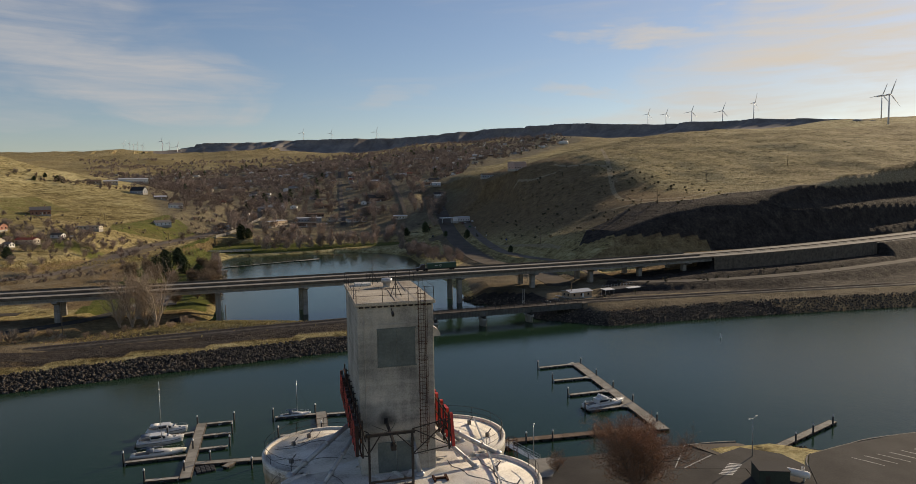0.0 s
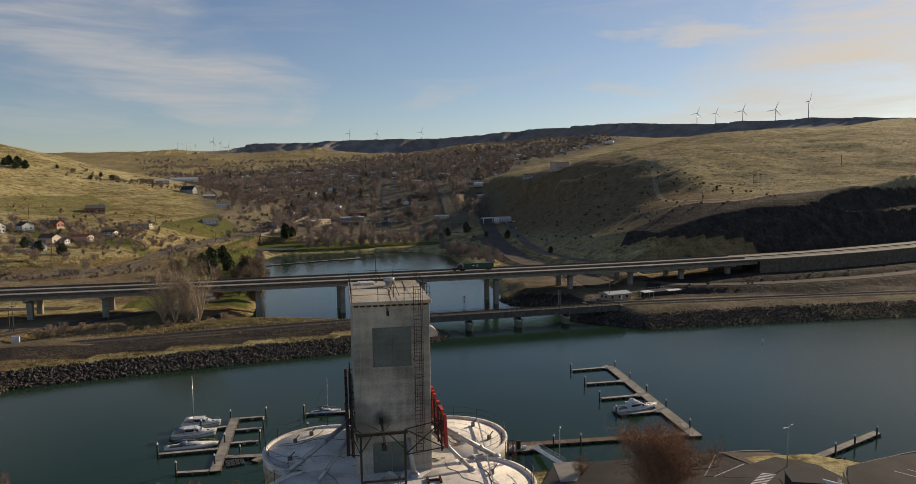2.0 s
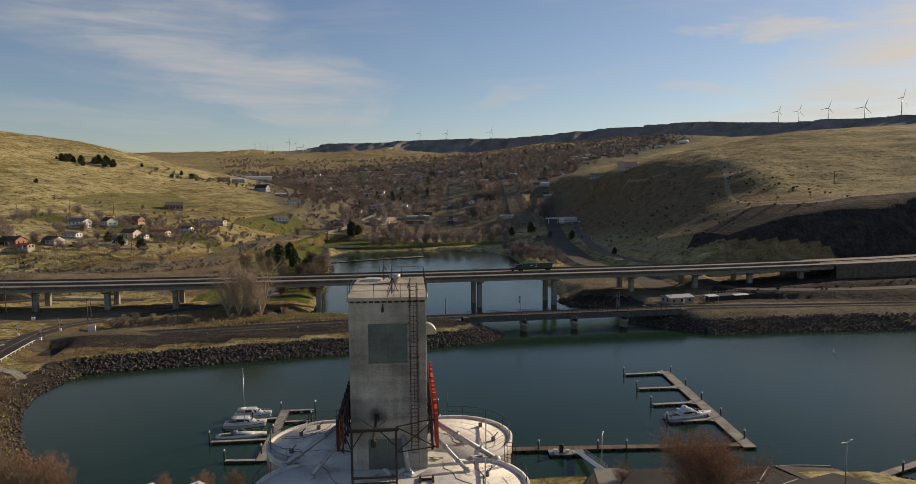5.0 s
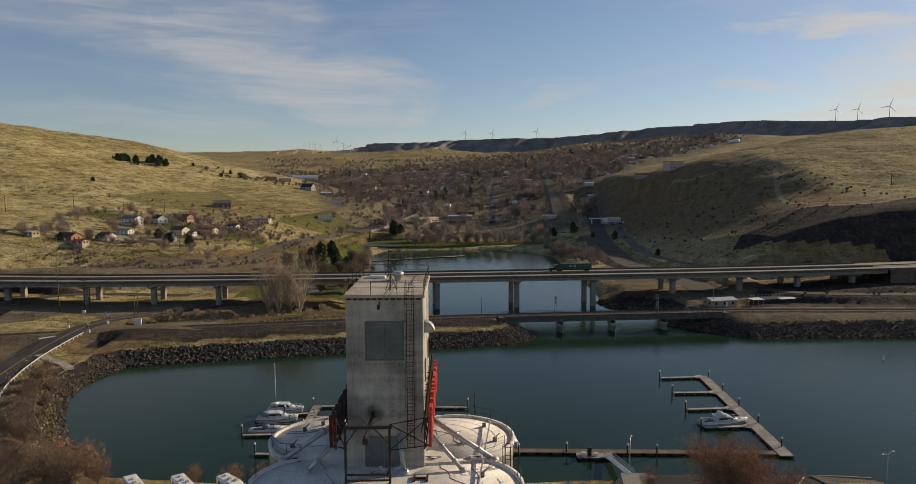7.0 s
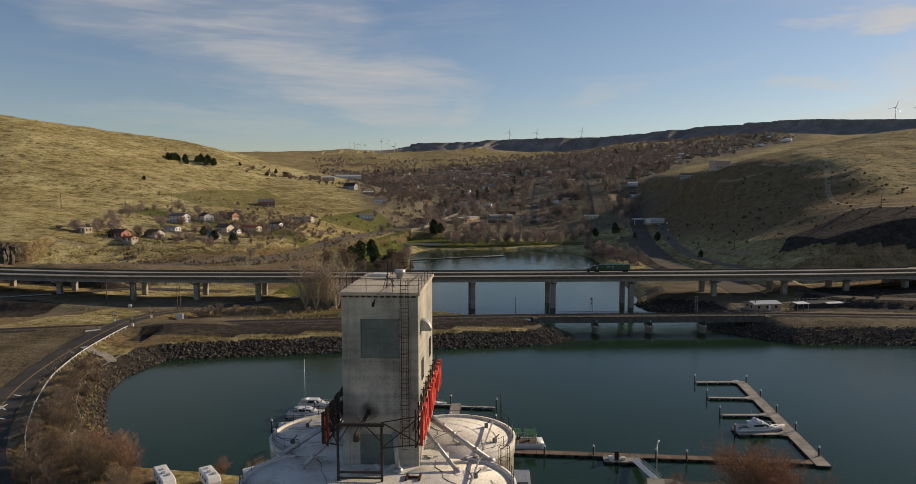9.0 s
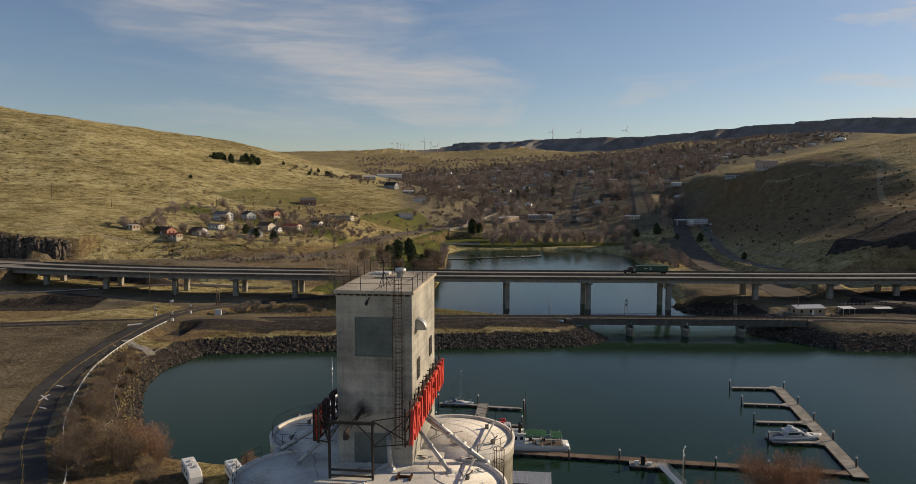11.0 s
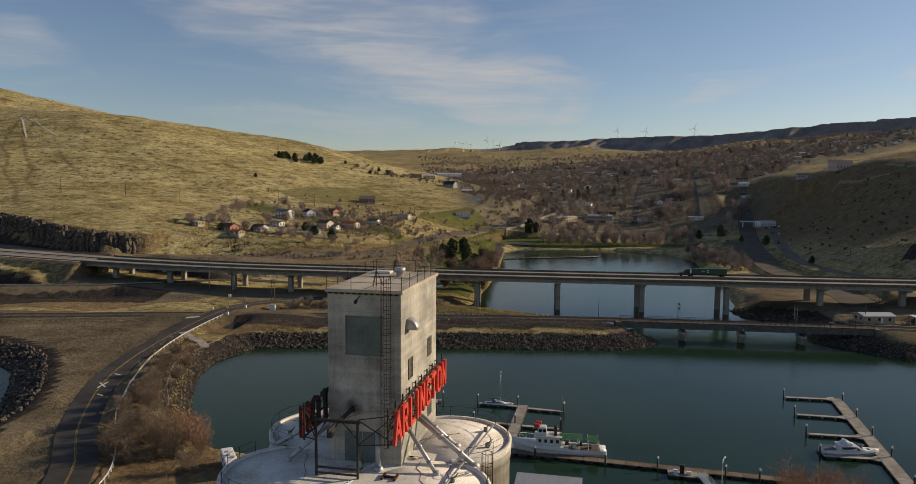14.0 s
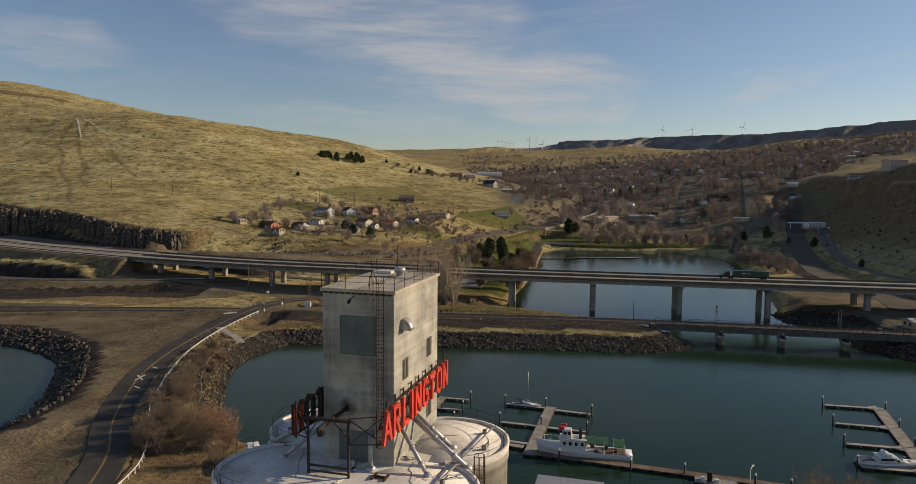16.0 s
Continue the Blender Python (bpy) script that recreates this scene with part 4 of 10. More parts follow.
def rim_shape(n_side, seed):
    """Uneven line along the rim: spurs and gullies."""
    r = np.random.default_rng(seed)
    k = np.arange(n_side)
    out = np.zeros(n_side)
    for wl, amp in ((23, 34), (11, 22), (5.3, 13), (2.7, 7)):
        out += amp * np.sin(k / wl * math.tau + r.uniform(0, 6.3) + 1.3 * np.sin(k / wl * 2.1 + r.uniform(0, 6.3)))
    return out


def build_mesa():
    line = polyline(RIM[::2], 22)
    d = np.gradient(line[:, :2], axis=0)
    d /= np.linalg.norm(d, axis=1)[:, None]
    front = np.c_[d[:, 1], -d[:, 0]]          # towards the town
    n = len(line)
    spur = rim_shape(n, 3)
    gully = rim_shape(n, 8) / 60
    X, Y, Z = [], [], []
    r = np.random.default_rng(4)
    fx, fy = line[:, 0] + front[:, 0] * 240, line[:, 1] + front[:, 1] * 240
    foot = np.minimum(land(fx[None], fy[None])[0], line[:, 2] - 0.3 * line[:, 3])
    for out, fall in ((-150, 0.02), (-50, -0.01), (0, 0.0), (5, 0.08), (14, 0.26), (40, 0.38), (75, 0.58), (115, 0.76), (165, 0.90), (240, 1.0), (340, 1.3)):
        ease = 1.0 if out >= 0 else 0.6
        o = out + spur * ease * (1.0 if out < 100 else 0.7) + gully * out * 0.35
        X.append(line[:, 0] + front[:, 0] * o)
        Y.append(line[:, 1] + front[:, 1] * o)
        if out < 300:
            Z.append(line[:, 2] + 2 - (line[:, 2] + 2 - foot) * fall * (1 + 0.12 * gully * (10 < out < 200)) + r.normal(0, 0.9, n))
        else:
            Z.append(land(X[-1][None], Y[-1][None])[0] - 6)
    me = grid_mesh("mesa", np.array(X)[::-1], np.array(Y)[::-1], np.array(Z)[::-1])
    rim_rock = np.zeros_like(np.array(Z))
    rim_rock[3:5] = 0.3
    for k, v in (("rock_and_shade", rim_rock[::-1]), ("sage", np.array([[0.05] * n] * 3 + [[0.2] * n] * 6 + [[0.1] * n] * 2)[::-1])):
        at = me.attributes.new(k, "FLOAT", "POINT")
        at.data.foreach_set("value", np.asarray(v, np.float32).ravel())
    me.materials.append(M_GROUND)
    me.materials.append(M_SCARP)
    rows = len(Z) - 1
    ids = np.zeros((rows, n - 1), np.int32)
    ids[1:rows - 2] = 1           # the fall of the scarp, from the rim to its foot
    me.polygons.foreach_set("material_index", ids.ravel())
    tagged(new("mesa", me), "flat-topped tableland with a shaded basalt scarp", "mesa", kind="structure")


def top_at(x, y):
    """Ground height, up on the tableland too."""
    d, s, v = near_line(np.array([[x]], float), np.array([[y]], float), RIM)
    z = ground_at(x, y)
    return max(z, float(v[0, 0, 0]) - 2) if s[0, 0] > 0 and v[0, 0, 1] > 24 and d[0, 0] < 700 else z


build_ground()
build_mesa()
build_water()
strip("quay_road", QUAY_ROAD, 4.2, M_ASPHALT, 0.03, "dark worn asphalt quay road")
strip("upper_road", UPPER_ROAD, 6.2, M_DUSTY, 0.05, "grey two-lane valley highway")
strip("lagoon_road", RAMP_ROAD, 8.0, M_LOT, 0.03, "wide dusty brown street beside the lagoon")
half_way = int(np.argmin(EAST_ROAD[:, 0] + (EAST_ROAD[:, 1] > 330) * 900))
strip("frontage_road", EAST_ROAD[:half_way + 1], 4.0, M_ASPHALT2, 0.03, "grey asphalt frontage road")
strip("slip_road", EAST_ROAD[half_way:], 4.2, M_DUSTY, 0.03, "pale worn slip road down the hill foot")
strip("service_road", SERVICE_W, 3.5, M_ASPHALT2, 0.03, "grey asphalt service road")

# ---- highway viaducts ----
def lane_line(line, off):
    d = np.gradient(line[:, :2], axis=0)
    d /= np.linalg.norm(d, axis=1)[:, None]
    out = line.copy()
    out[:, 0] -= d[:, 1] * off
    out[:, 1] += d[:, 0] * off
    return out


def sweep(bm, line, profile, mat=0):
    """Profile of (across, up) carried along a line."""
    d = np.gradient(line[:, :2], axis=0)
    d /= np.linalg.norm(d, axis=1)[:, None]
    rows = []
    for p, t in zip(line, d):
        rows.append([bm.verts.new((p[0] - t[1] * a, p[1] + t[0] * a, p[2] + u)) for a, u in profile])
    n = len(profile)
    for p, q in zip(rows, rows[1:]):
        for k in range(n):
            bm.faces.new((p[k], q[k], q[(k + 1) % n], p[(k + 1) % n])).material_index = mat
    bm.faces.new(rows[0]).material_index = mat
    bm.faces.new(rows[-1][::-1]).material_index = mat
    bmesh.ops.recalc_face_normals(bm, faces=bm.faces[:])


def cut_line(line, x0, x1):
    xs = line[:, 0]
    inner = line[(xs > x0) & (xs < x1)]
    ends = [np.array([x, *(np.interp(x, xs, line[:, j]) for j in range(1, line.shape[1]))]) for x in (x0, x1)]
    return np.vstack([ends[0], inner, ends[1]])


PIERS = [-262, -228, -191, -160, -130, -98, -64.5, -25, 14.5, 53, 94, 129, 160, 190]


def build_highway():
    X0, X1 = -280, 206
    for off, tag in ((-7.2, "near"), (7.2, "far")):
        line = lane_line(HIGHWAY, off)
        span = cut_line(line, X0, X1)
        root = thing("viaduct", (0, 0, 0), "long grey concrete highway viaduct on slab piers", "bridge", "highway viaducts")
        bm = bmesh.new()
        sweep(bm, span, [(-6.2, -0.32), (6.2, -0.32), (6.2, 0.0), (-6.2, 0.0)])
        part("deck", bm, M_DECK, root, "pale worn concrete carriageway")
        for side in (-1, 1):
            bm = bmesh.new()
            a = side * 6.0
            sweep(bm, span, [(a - 0.22, -0.36), (a + 0.22, -0.36), (a + 0.16, 0.85), (a - 0.16, 0.85)])
            part("parapet", bm, M_BARRIER, root, "brown stained concrete parapet")
        for a in (-4.9, -1.7, 1.7, 4.9):
            bm = bmesh.new()
            sweep(bm, span, [(a - 0.30, -2.0), (a + 0.30, -2.0), (a + 0.30, -1.75), (a + 0.12, -1.6), (a + 0.12, -0.5), (a + 0.42, -0.32), (a - 0.42, -0.32), (a - 0.12, -0.5), (a - 0.12, -1.6), (a - 0.30, -1.75)])
            part("girder", bm, M_BRIDGE, root)
        # stiffener ribs on the outer girder
        rib = bmesh.new()
        add_box(rib, 0.22, 0.2, 1.35)
        rib_me = None
        xs = np.arange(X0 + 2, X1 - 1, 3.1)
        for x in xs:
            y = np.interp(x, line[:, 0], line[:, 1])
            z = np.interp(x, line[:, 0], line[:, 2])
            m = pose(x, y - 4.9 - 0.2, z - 1.78)
            if rib_me is None:
                ob = part("web_stiffener", rib, M_BRIDGE, root)
                rib_me = ob.data
                ob.matrix_basis = m
            else:
                same_part("web_stiffener", rib_me, root, m)
        for x in PIERS:
            y = float(np.interp(x, line[:, 0], line[:, 1]))
            z = float(np.interp(x, line[:, 0], line[:, 2]))
            g = min(ground_at(x, y), ground_at(x, y - 2), ground_at(x, y + 2)) - 0.6
            bm = bmesh.new()
            add_box(bm, 2.3, 2.6, 0.0 + (z - 3.0) - g, pose(x, y, g), 0.12, top=(0.95, 0.98))
            p = part("pier", bm, M_BRIDGE, root, "slab pier of stained concrete")
            bm = bmesh.new()
            add_prism(bm, [(-6.0, 1.05), (6.0, 1.05), (6.0, 0.55), (1.6, -0.5), (-1.6, -0.5), (-6.0, 0.55)], -1.0, 1.0)
            bmesh.ops.transform(bm, matrix=pose(x, y, z - 3.05) @ Matrix(((0, 0, 1, 0), (1, 0, 0, 0), (0, 1, 0, 0), (0, 0, 0, 1))), verts=bm.verts[:])
            bmesh.ops.recalc_face_normals(bm, faces=bm.faces[:])
            part("pier_cap", bm, M_BRIDGE, p)
        # on the ground at either end
        for a, b in ((-880, X0), (X1, 880)):
            seg = cut_line(line, a, b)
            strip("highway", seg, 6.6, M_DECK, 0.0, "pale concrete highway carriageway", "road")
            bm = bmesh.new()
            sweep(bm, seg, [(-6.3 * 1 - 0.1, 0.35), (-6.3 + 0.1, 0.35), (-6.3 + 0.1, 0.85), (-6.3 - 0.1, 0.85)])
            g = thing("guardrail", (0, 0, 0), "rusty brown steel highway guardrail", "guardrail", "highway guardrails")
            part("rail_band", bm, M_BARRIER, g)
            posts = bmesh.new()
            add_box(posts, 0.2, 0.2, 1.2)
            me = None
            for k in range(0, len(seg) - 1):
                t = seg[k + 1][:2] - seg[k][:2]
                t /= np.linalg.norm(t)
                m = pose(seg[k][0] + t[1] * 6.3, seg[k][1] - t[0] * 6.3, seg[k][2] - 0.35)
                if me is None:
                    ob = part("post", posts, M_WOOD, g)
                    me, ob.matrix_basis = ob.data, m
                else:
                    same_part("post", me, g, m)

    bm = bmesh.new()
    sweep(bm, lane_line(cut_line(HIGHWAY, 206, 348), -14.4), [(-0.3, -9), (0.3, -9), (0.25, 0.85), (-0.2, 0.85)])
    tagged(link_mesh("retaining_wall", bm, M_BARRIER), "dark stained concrete retaining wall under the highway's edge", "wall", kind="structure")


build_highway()


# ---- railway ----
def build_railway():
    for a, b in ((-880, -2.5), (89.5, 880)):
        seg = cut_line(RAIL, a, b)
        bm = bmesh.new()
        sweep(bm, seg, [(-4.6, -0.85), (4.6, -0.85), (3.4, -0.28), (-3.4, -0.28)])
        tagged(link_mesh("ballast_bed", bm, M_GRAVEL), "dark gravel railway ballast bed", "ballast", kind="structure")
    track = thing("railway_track", (0, 0, 0), "single railway track on dark ballast with timber sleepers", "railway")
    for r in (-0.72, 0.72):
        bm = bmesh.new()
        sweep(bm, lane_line(cut_line(RAIL, -420, 420), r), [(-0.07, -0.12), (0.07, -0.12), (0.04, 0.06), (-0.04, 0.06)])
        part("rail", bm, M_RAIL, track, "worn steel rail")
    bm = bmesh.new()
    seg = polyline(cut_line(RAIL, -260, 260), 1.3)
    for p, q in zip(seg, seg[1:]):
        add_box(bm, 0.3, 2.6, 0.2, pose(p[0], p[1], p[2] - 0.32, 0, 0, math.degrees(math.atan2(q[1] - p[1], q[0] - p[0]))))
    ob = part("sleepers", bm, M_WOOD, track, "dark timber sleepers")
    ob["kind"] = "stuff"
    # plate girder bridge
    root = thing("railway_bridge", (0, 0, 0), "grey steel plate girder railway bridge on concrete piers", "bridge")
    A, B = Vector((-3, 273.8, 7.2)), Vector((89.5, 270.6, 7.2))
    way = (B - A).normalized()
    side = Vector((-way.y, way.x, 0))
    ang = math.degrees(math.atan2(way.y, way.x))
    L = (B - A).length
    piers = [20.7, 42.7, 64.6]
    bm = bmesh.new()
    add_box(bm, L, 5.6, 0.35, pose(*((A + B) / 2 - Vector((0, 0, 0.45))), 0, 0, ang))
    part("deck", bm, M_GRAVEL, root, "dark ballasted bridge deck")
    ends = [A.x] + piers + [B.x]
    for s in (-2.6, 2.6):
        for x0, x1 in zip(ends, ends[1:]):
            u0, u1 = (x0 - A.x) / (B.x - A.x) * L, (x1 - A.x) / (B.x - A.x) * L
            bm = bmesh.new()
            a, b = A + way * (u0 + 0.15) + side * s, A + way * (u1 - 0.15) + side * s
            add_beam(bm, a + Vector((0, 0, -1.55)), b + Vector((0, 0, -1.55)), 0.06, 2.1)
            add_beam(bm, a + Vector((0, 0, -0.52)), b + Vector((0, 0, -0.52)), 0.8, 0.16)
            add_beam(bm, a + Vector((0, 0, -2.6)), b + Vector((0, 0, -2.6)), 0.6, 0.1)
            g = part("plate_girder", bm, M_GIRDER, root)
            n = int((u1 - u0) / 1.35)
            st = bmesh.new()
            add_box(st, 0.16, 0.34, 2.0)
            me = None
            for k in range(n + 1):
                c = A + way * (u0 + 0.3 + (u1 - u0 - 0.6) * k / n) + side * (s + (-0.19 if s < 0 else 0.19))
                m = pose(c.x, c.y, c.z - 2.56, 0, 0, ang)
                if me is None:
                    ob = part("stiffener", st, M_GIRDER, g)
                    me, ob.matrix_basis = ob.data, m
                else:
                    same_part("stiffener", me, g, m)
    for s in (-2.75, 2.75):
        for h in (0.55, 1.1):
            bm = bmesh.new()
            add_beam(bm, A + side * s + Vector((0, 0, h)), B + side * s + Vector((0, 0, h)), 0.09, 0.1)
            part("handrail", bm, M_STEEL, root)
        post = bmesh.new()
        add_box(post, 0.15, 0.15, 1.35)
        me = None
        for k in range(int(L / 2.2) + 1):
            c = A + way * (k * 2.2) + side * s
            m = pose(c.x, c.y, c.z - 0.22, 0, 0, ang)
            if me is None:
                ob = part("rail_post", post, M_STEEL, root)
                me, ob.matrix_basis = ob.data, m
            else:
                same_part("rail_post", me, root, m)
    for x in piers:
        c = A + way * ((x - A.x) / (B.x - A.x) * L)
        bm = bmesh.new()
        prof = [(1.35, -2.5), (1.35, 2.4), (1.65, 2.55), (1.65, 3.3)]
        add_lathe(bm, [(0, -2.5)] + prof + [(0, 3.3)], 16, pose(c.x, c.y, 0, 0, 0, ang) @ Matrix.Diagonal((1, 2.2, 1, 1)))
        p = part("pier", bm, M_CONC, root, "pale concrete pier with dark tide mark")
        bm = bmesh.new()
        add_box(bm, 0.9, 6.0, 1.3, pose(c.x, c.y, 3.3, 0, 0, ang), 0.05)
        part("bearing_block", bm, M_STEEL, p)
    for e, s in ((A, -1), (B, 1)):
        bm = bmesh.new()
        add_box(bm, 2.4, 7.5, 7.4, pose(e.x + s * 1.2, e.y, -0.5, 0, 0, ang), 0.1)
        part("abutment", bm, M_BARRIER, root)


build_railway()

# ---- grain elevator ----
E_AT, E_TURN, ROOF_Z = (-53.4, 61.4), -6.6, 37.9
BINS = [(5.45, 1.05), (-5.6, 0.8), (5.3, -8.9), (-4.9, -8.6)]   # bin centres beside the headhouse, in its own frame


def bar_frame(bm, pts, r, mat=0):
    for a, b in zip(pts, pts[1:]):
        add_tube(bm, a, b, r, n=5, mat=mat)


def build_elevator():
    root = thing("grain_elevator", (*E_AT, 0), "tall weathered concrete grain elevator with round bins and a headhouse", "grain elevator", rz=E_TURN)
    R = 5.35
    for bx, by in BINS:
        bm = bmesh.new()
        add_lathe(bm, [(0, 2.0), (R, 2.0), (R, ROOF_Z - 1.2), (R + 0.10, ROOF_Z - 1.15), (R + 0.10, ROOF_Z - 0.15), (R + 0.02, ROOF_Z - 0.1), (R - 0.5, ROOF_Z - 0.1), (0, ROOF_Z - 0.1)], 72, pose(bx, by, 0))
        part("bin", bm, M_CONC, root, "cylindrical concrete storage bin")
        # raised kerb round the roof
        bm = bmesh.new()
        add_lathe(bm, [(R + 0.12, ROOF_Z - 0.4), (R + 0.16, ROOF_Z + 0.16), (R - 0.12, ROOF_Z + 0.16), (R - 0.2, ROOF_Z - 0.05)], 72, pose(bx, by, 0))
        inner = [f for f in bm.faces if any(math.hypot(f.calc_center_median().x - cx, f.calc_center_median().y - cy) < R - 0.3 and (cx, cy) != (bx, by) for cx, cy in BINS)]
        bmesh.ops.delete(bm, geom=inner, context="FACES")
        part("roof_kerb", bm, M_ROOFCOAT, root, "pale roof kerb")
        bm = bmesh.new()
        add_lathe(bm, [(0, ROOF_Z + 0.12), (R - 0.18, ROOF_Z - 0.02), (R - 0.18, ROOF_Z - 0.2)], 72, pose(bx, by, 0))
        part("roof_slab", bm, M_ROOFCOAT, root, "dirty white roof coating with patches and stains")
    bm = bmesh.new()
    add_box(bm, 10.4, 9.6, ROOF_Z + 0.02 - 2, pose(0.1, -4.0, 2.0), 0.05)
    part("interstice_core", bm, M_ROOFCOAT, root, "flat roof between the bins")
    bm = bmesh.new()
    add_box(bm, 11.0, 3.8, 0.1, pose(0.2, -9.2, ROOF_Z + 0.0), 0.03)
    part("walkway_slab", bm, M_ROOFCOAT, root)
    # wandering tar-filled cracks
    rng = random.Random(44)
    for (bx, by) in BINS:
        for k in range(3):
            a = rng.uniform(0, math.tau)
            p = Vector((bx + 4.6 * math.cos(a), by + 4.6 * math.sin(a), ROOF_Z + 0.03))
            d = Vector((-math.cos(a + rng.uniform(-0.6, 0.6)), -math.sin(a + rng.uniform(-0.6, 0.6)), 0))
            bm = bmesh.new()
            for j in range(9):
                q = p + d * 0.75
                if math.hypot(q.x - bx, q.y - by) > 4.9:
                    break
                lift = 0.14 * (1 - math.hypot(q.x - bx, q.y - by) / 5.2)
                q.z = ROOF_Z + lift
                add_beam(bm, p, q, 0.03, 0.025)
                d = (d + Vector((-d.y, d.x, 0)) * rng.uniform(-0.5, 0.7)).normalized()
                p = q
            if bm.faces:
                part("tar_crack", bm, M_STEEL, root)
            else:
                bm.free()
    # headhouse
    W, D, Y0, Z0, Z1 = 6.15, 11.25, 0.0, ROOF_Z, 51.75
    bm = bmesh.new()
    add_box(bm, W, D, Z1 - Z0, pose(0, Y0, Z0), 0.04)
    hh = part("headhouse", bm, M_HEAD, root, "tall square headhouse of streaked grey concrete")
    bm = bmesh.new()
    add_box(bm, W + 0.34, D + 0.34, 0.28, pose(0, Y0, Z1), 0.04)
    part("roof", bm, M_HHROOF, hh, "flat tan roof with cracks and tar seams")
    for x0, y0, x1, y1 in ((0.0, -5.5, 0.2, 0.6), (0.2, 0.6, -0.5, 2.4), (1.6, -0.8, 1.9, 5.4), (-3.0, 1.2, 3.0, 1.0)):
        bm = bmesh.new()
        add_beam(bm, (x0, y0, Z1 + 0.28), (x1, y1, Z1 + 0.28), 0.08, 0.03)
        part("roof_seam", bm, M_STEEL, hh)
    for k in range(12):
        bm = bmesh.new()
        add_box(bm, 0.34, 0.16, 0.12, pose(-W / 2 + 0.3 + k * 0.5, -D / 2 - 0.1, Z1 - 0.12))
        part("eave_bracket", bm, M_STEEL, hh)
    for bw, bt, bh, bx, bz in ((W + 0.05, 0.05, 0.22, 0, 50.0), (0.10, 0.06, 13.2, -2.55, 38.0), (0.10, 0.06, 13.2, 2.45, 38.0)):
        bm = bmesh.new()
        add_box(bm, bw, bt, bh, pose(bx, -D / 2 - 0.025, bz), 0.01)
        part("cast_band", bm, M_CONC, hh)
    # sheet-closed opening in the front
    for k, x in enumerate((-0.72, 0.78)):
        bm = bmesh.new()
        add_box(bm, 1.46 if k == 0 else 1.5, 0.06, 2.98, pose(x, -D / 2 - 0.03, 46.82), 0.012)
        for j in range(4):
            add_box(bm, 1.4, 0.02, 0.02, pose(x, -D / 2 - 0.07, 47.3 + j * 0.6))
        part("cladding_panel", bm, M_TEAL, hh, "faded teal sheet panel")
    bm = bmesh.new()
    add_box(bm, 3.2, 0.10, 0.10, pose(0.03, -D / 2 - 0.04, 46.72), 0.01)
    add_box(bm, 3.2, 0.10, 0.08, pose(0.03, -D / 2 - 0.04, 49.8), 0.01)
    add_box(bm, 0.08, 0.10, 3.1, pose(-1.5, -D / 2 - 0.04, 46.74), 0.01)
    part("panel_frame", bm, M_TEAL, hh)
    for x, w in ((-0.95, 1.5), (0.55, 1.4)):
        bm = bmesh.new()
        add_box(bm, w, 0.05, 2.5, pose(x, -D / 2 - 0.025, 38.0), 0.01)
        part("lower_panel", bm, M_TEAL, hh, "dull grey-green sheet door")
    # windows of the side
    for y, z in ((-3.15, 44.45), (3.0, 44.85), (3.05, 39.3)):
        bm = bmesh.new()
        add_box(bm, 0.06, 1.1, 1.6, pose(W / 2 + 0.0, y, z), 0.0)
        w = part("window", bm, M_DUSTGLASS, hh, "dusty steel window")
        bm = bmesh.new()
        for a in (-0.55, -0.18, 0.18, 0.55):
            add_box(bm, 0.12, 0.05, 1.7, pose(W / 2 + 0.03, y + a, z - 0.05))
        for h in (0, 0.4, 0.8, 1.2, 1.6):
            add_box(bm, 0.11, 1.1, 0.045, pose(W / 2 + 0.03, y, z + h - 0.03))
        part("glazing_grid", bm, M_VENT, w)
    # ventilation hood
    bm = bmesh.new()
    secs = []
    for k in range(7):
        a = k / 6 * math.pi / 2
        r = 0.85
        secs.append([(W / 2 + r * math.sin(a) + 0.02, y, 48.9 + r * math.cos(a) - 0.25) for y in (-4.2, -3.1)] + [(W / 2 + r * 0.9 * math.sin(a), y, 48.9 + r * 0.9 * math.cos(a) - 0.25) for y in (-3.1, -4.2)])
    add_loft(bm, secs)
    for y in (-4.2, -3.1):
        c = bm.verts.new((W / 2, y, 48.62))
        vs = [bm.verts.new((W / 2 + 0.86 * math.sin(k / 6 * math.pi / 2), y, 48.65 + 0.86 * math.cos(k / 6 * math.pi / 2))) for k in range(7)]
        for p, q in zip(vs, vs[1:]):
            bm.faces.new((c, p, q))
    part("vent_hood", bm, M_GALV, hh, "curved sheet-metal ventilation hood")
    # caged ladder
    lx, ly = 2.05, -D / 2 - 0.35
    bm = bmesh.new()
    for x in (lx - 0.28, lx + 0.28):
        add_tube(bm, (x, ly, 39.6), (x, ly, 53.2), 0.026, n=6)
    for k in range(46):
        add_tube(bm, (lx - 0.28, ly, 39.4 + k * 0.3), (lx + 0.28, ly, 39.4 + k * 0.3), 0.018, n=4)
    lad = part("ladder", bm, M_RUST, hh, "rusty caged steel ladder")
    bm = bmesh.new()
    for k in range(10):
        z = 40.6 + k * 1.35
        pts = [(lx + 0.4 * math.cos(a), ly - 0.42 + 0.42 * math.sin(a), z) for a in [math.pi * j / 6 - math.pi for j in range(7)]]
        pts = [(lx - 0.4, ly, z)] + pts + [(lx + 0.4, ly, z)]
        bar_frame(bm, pts, 0.017)
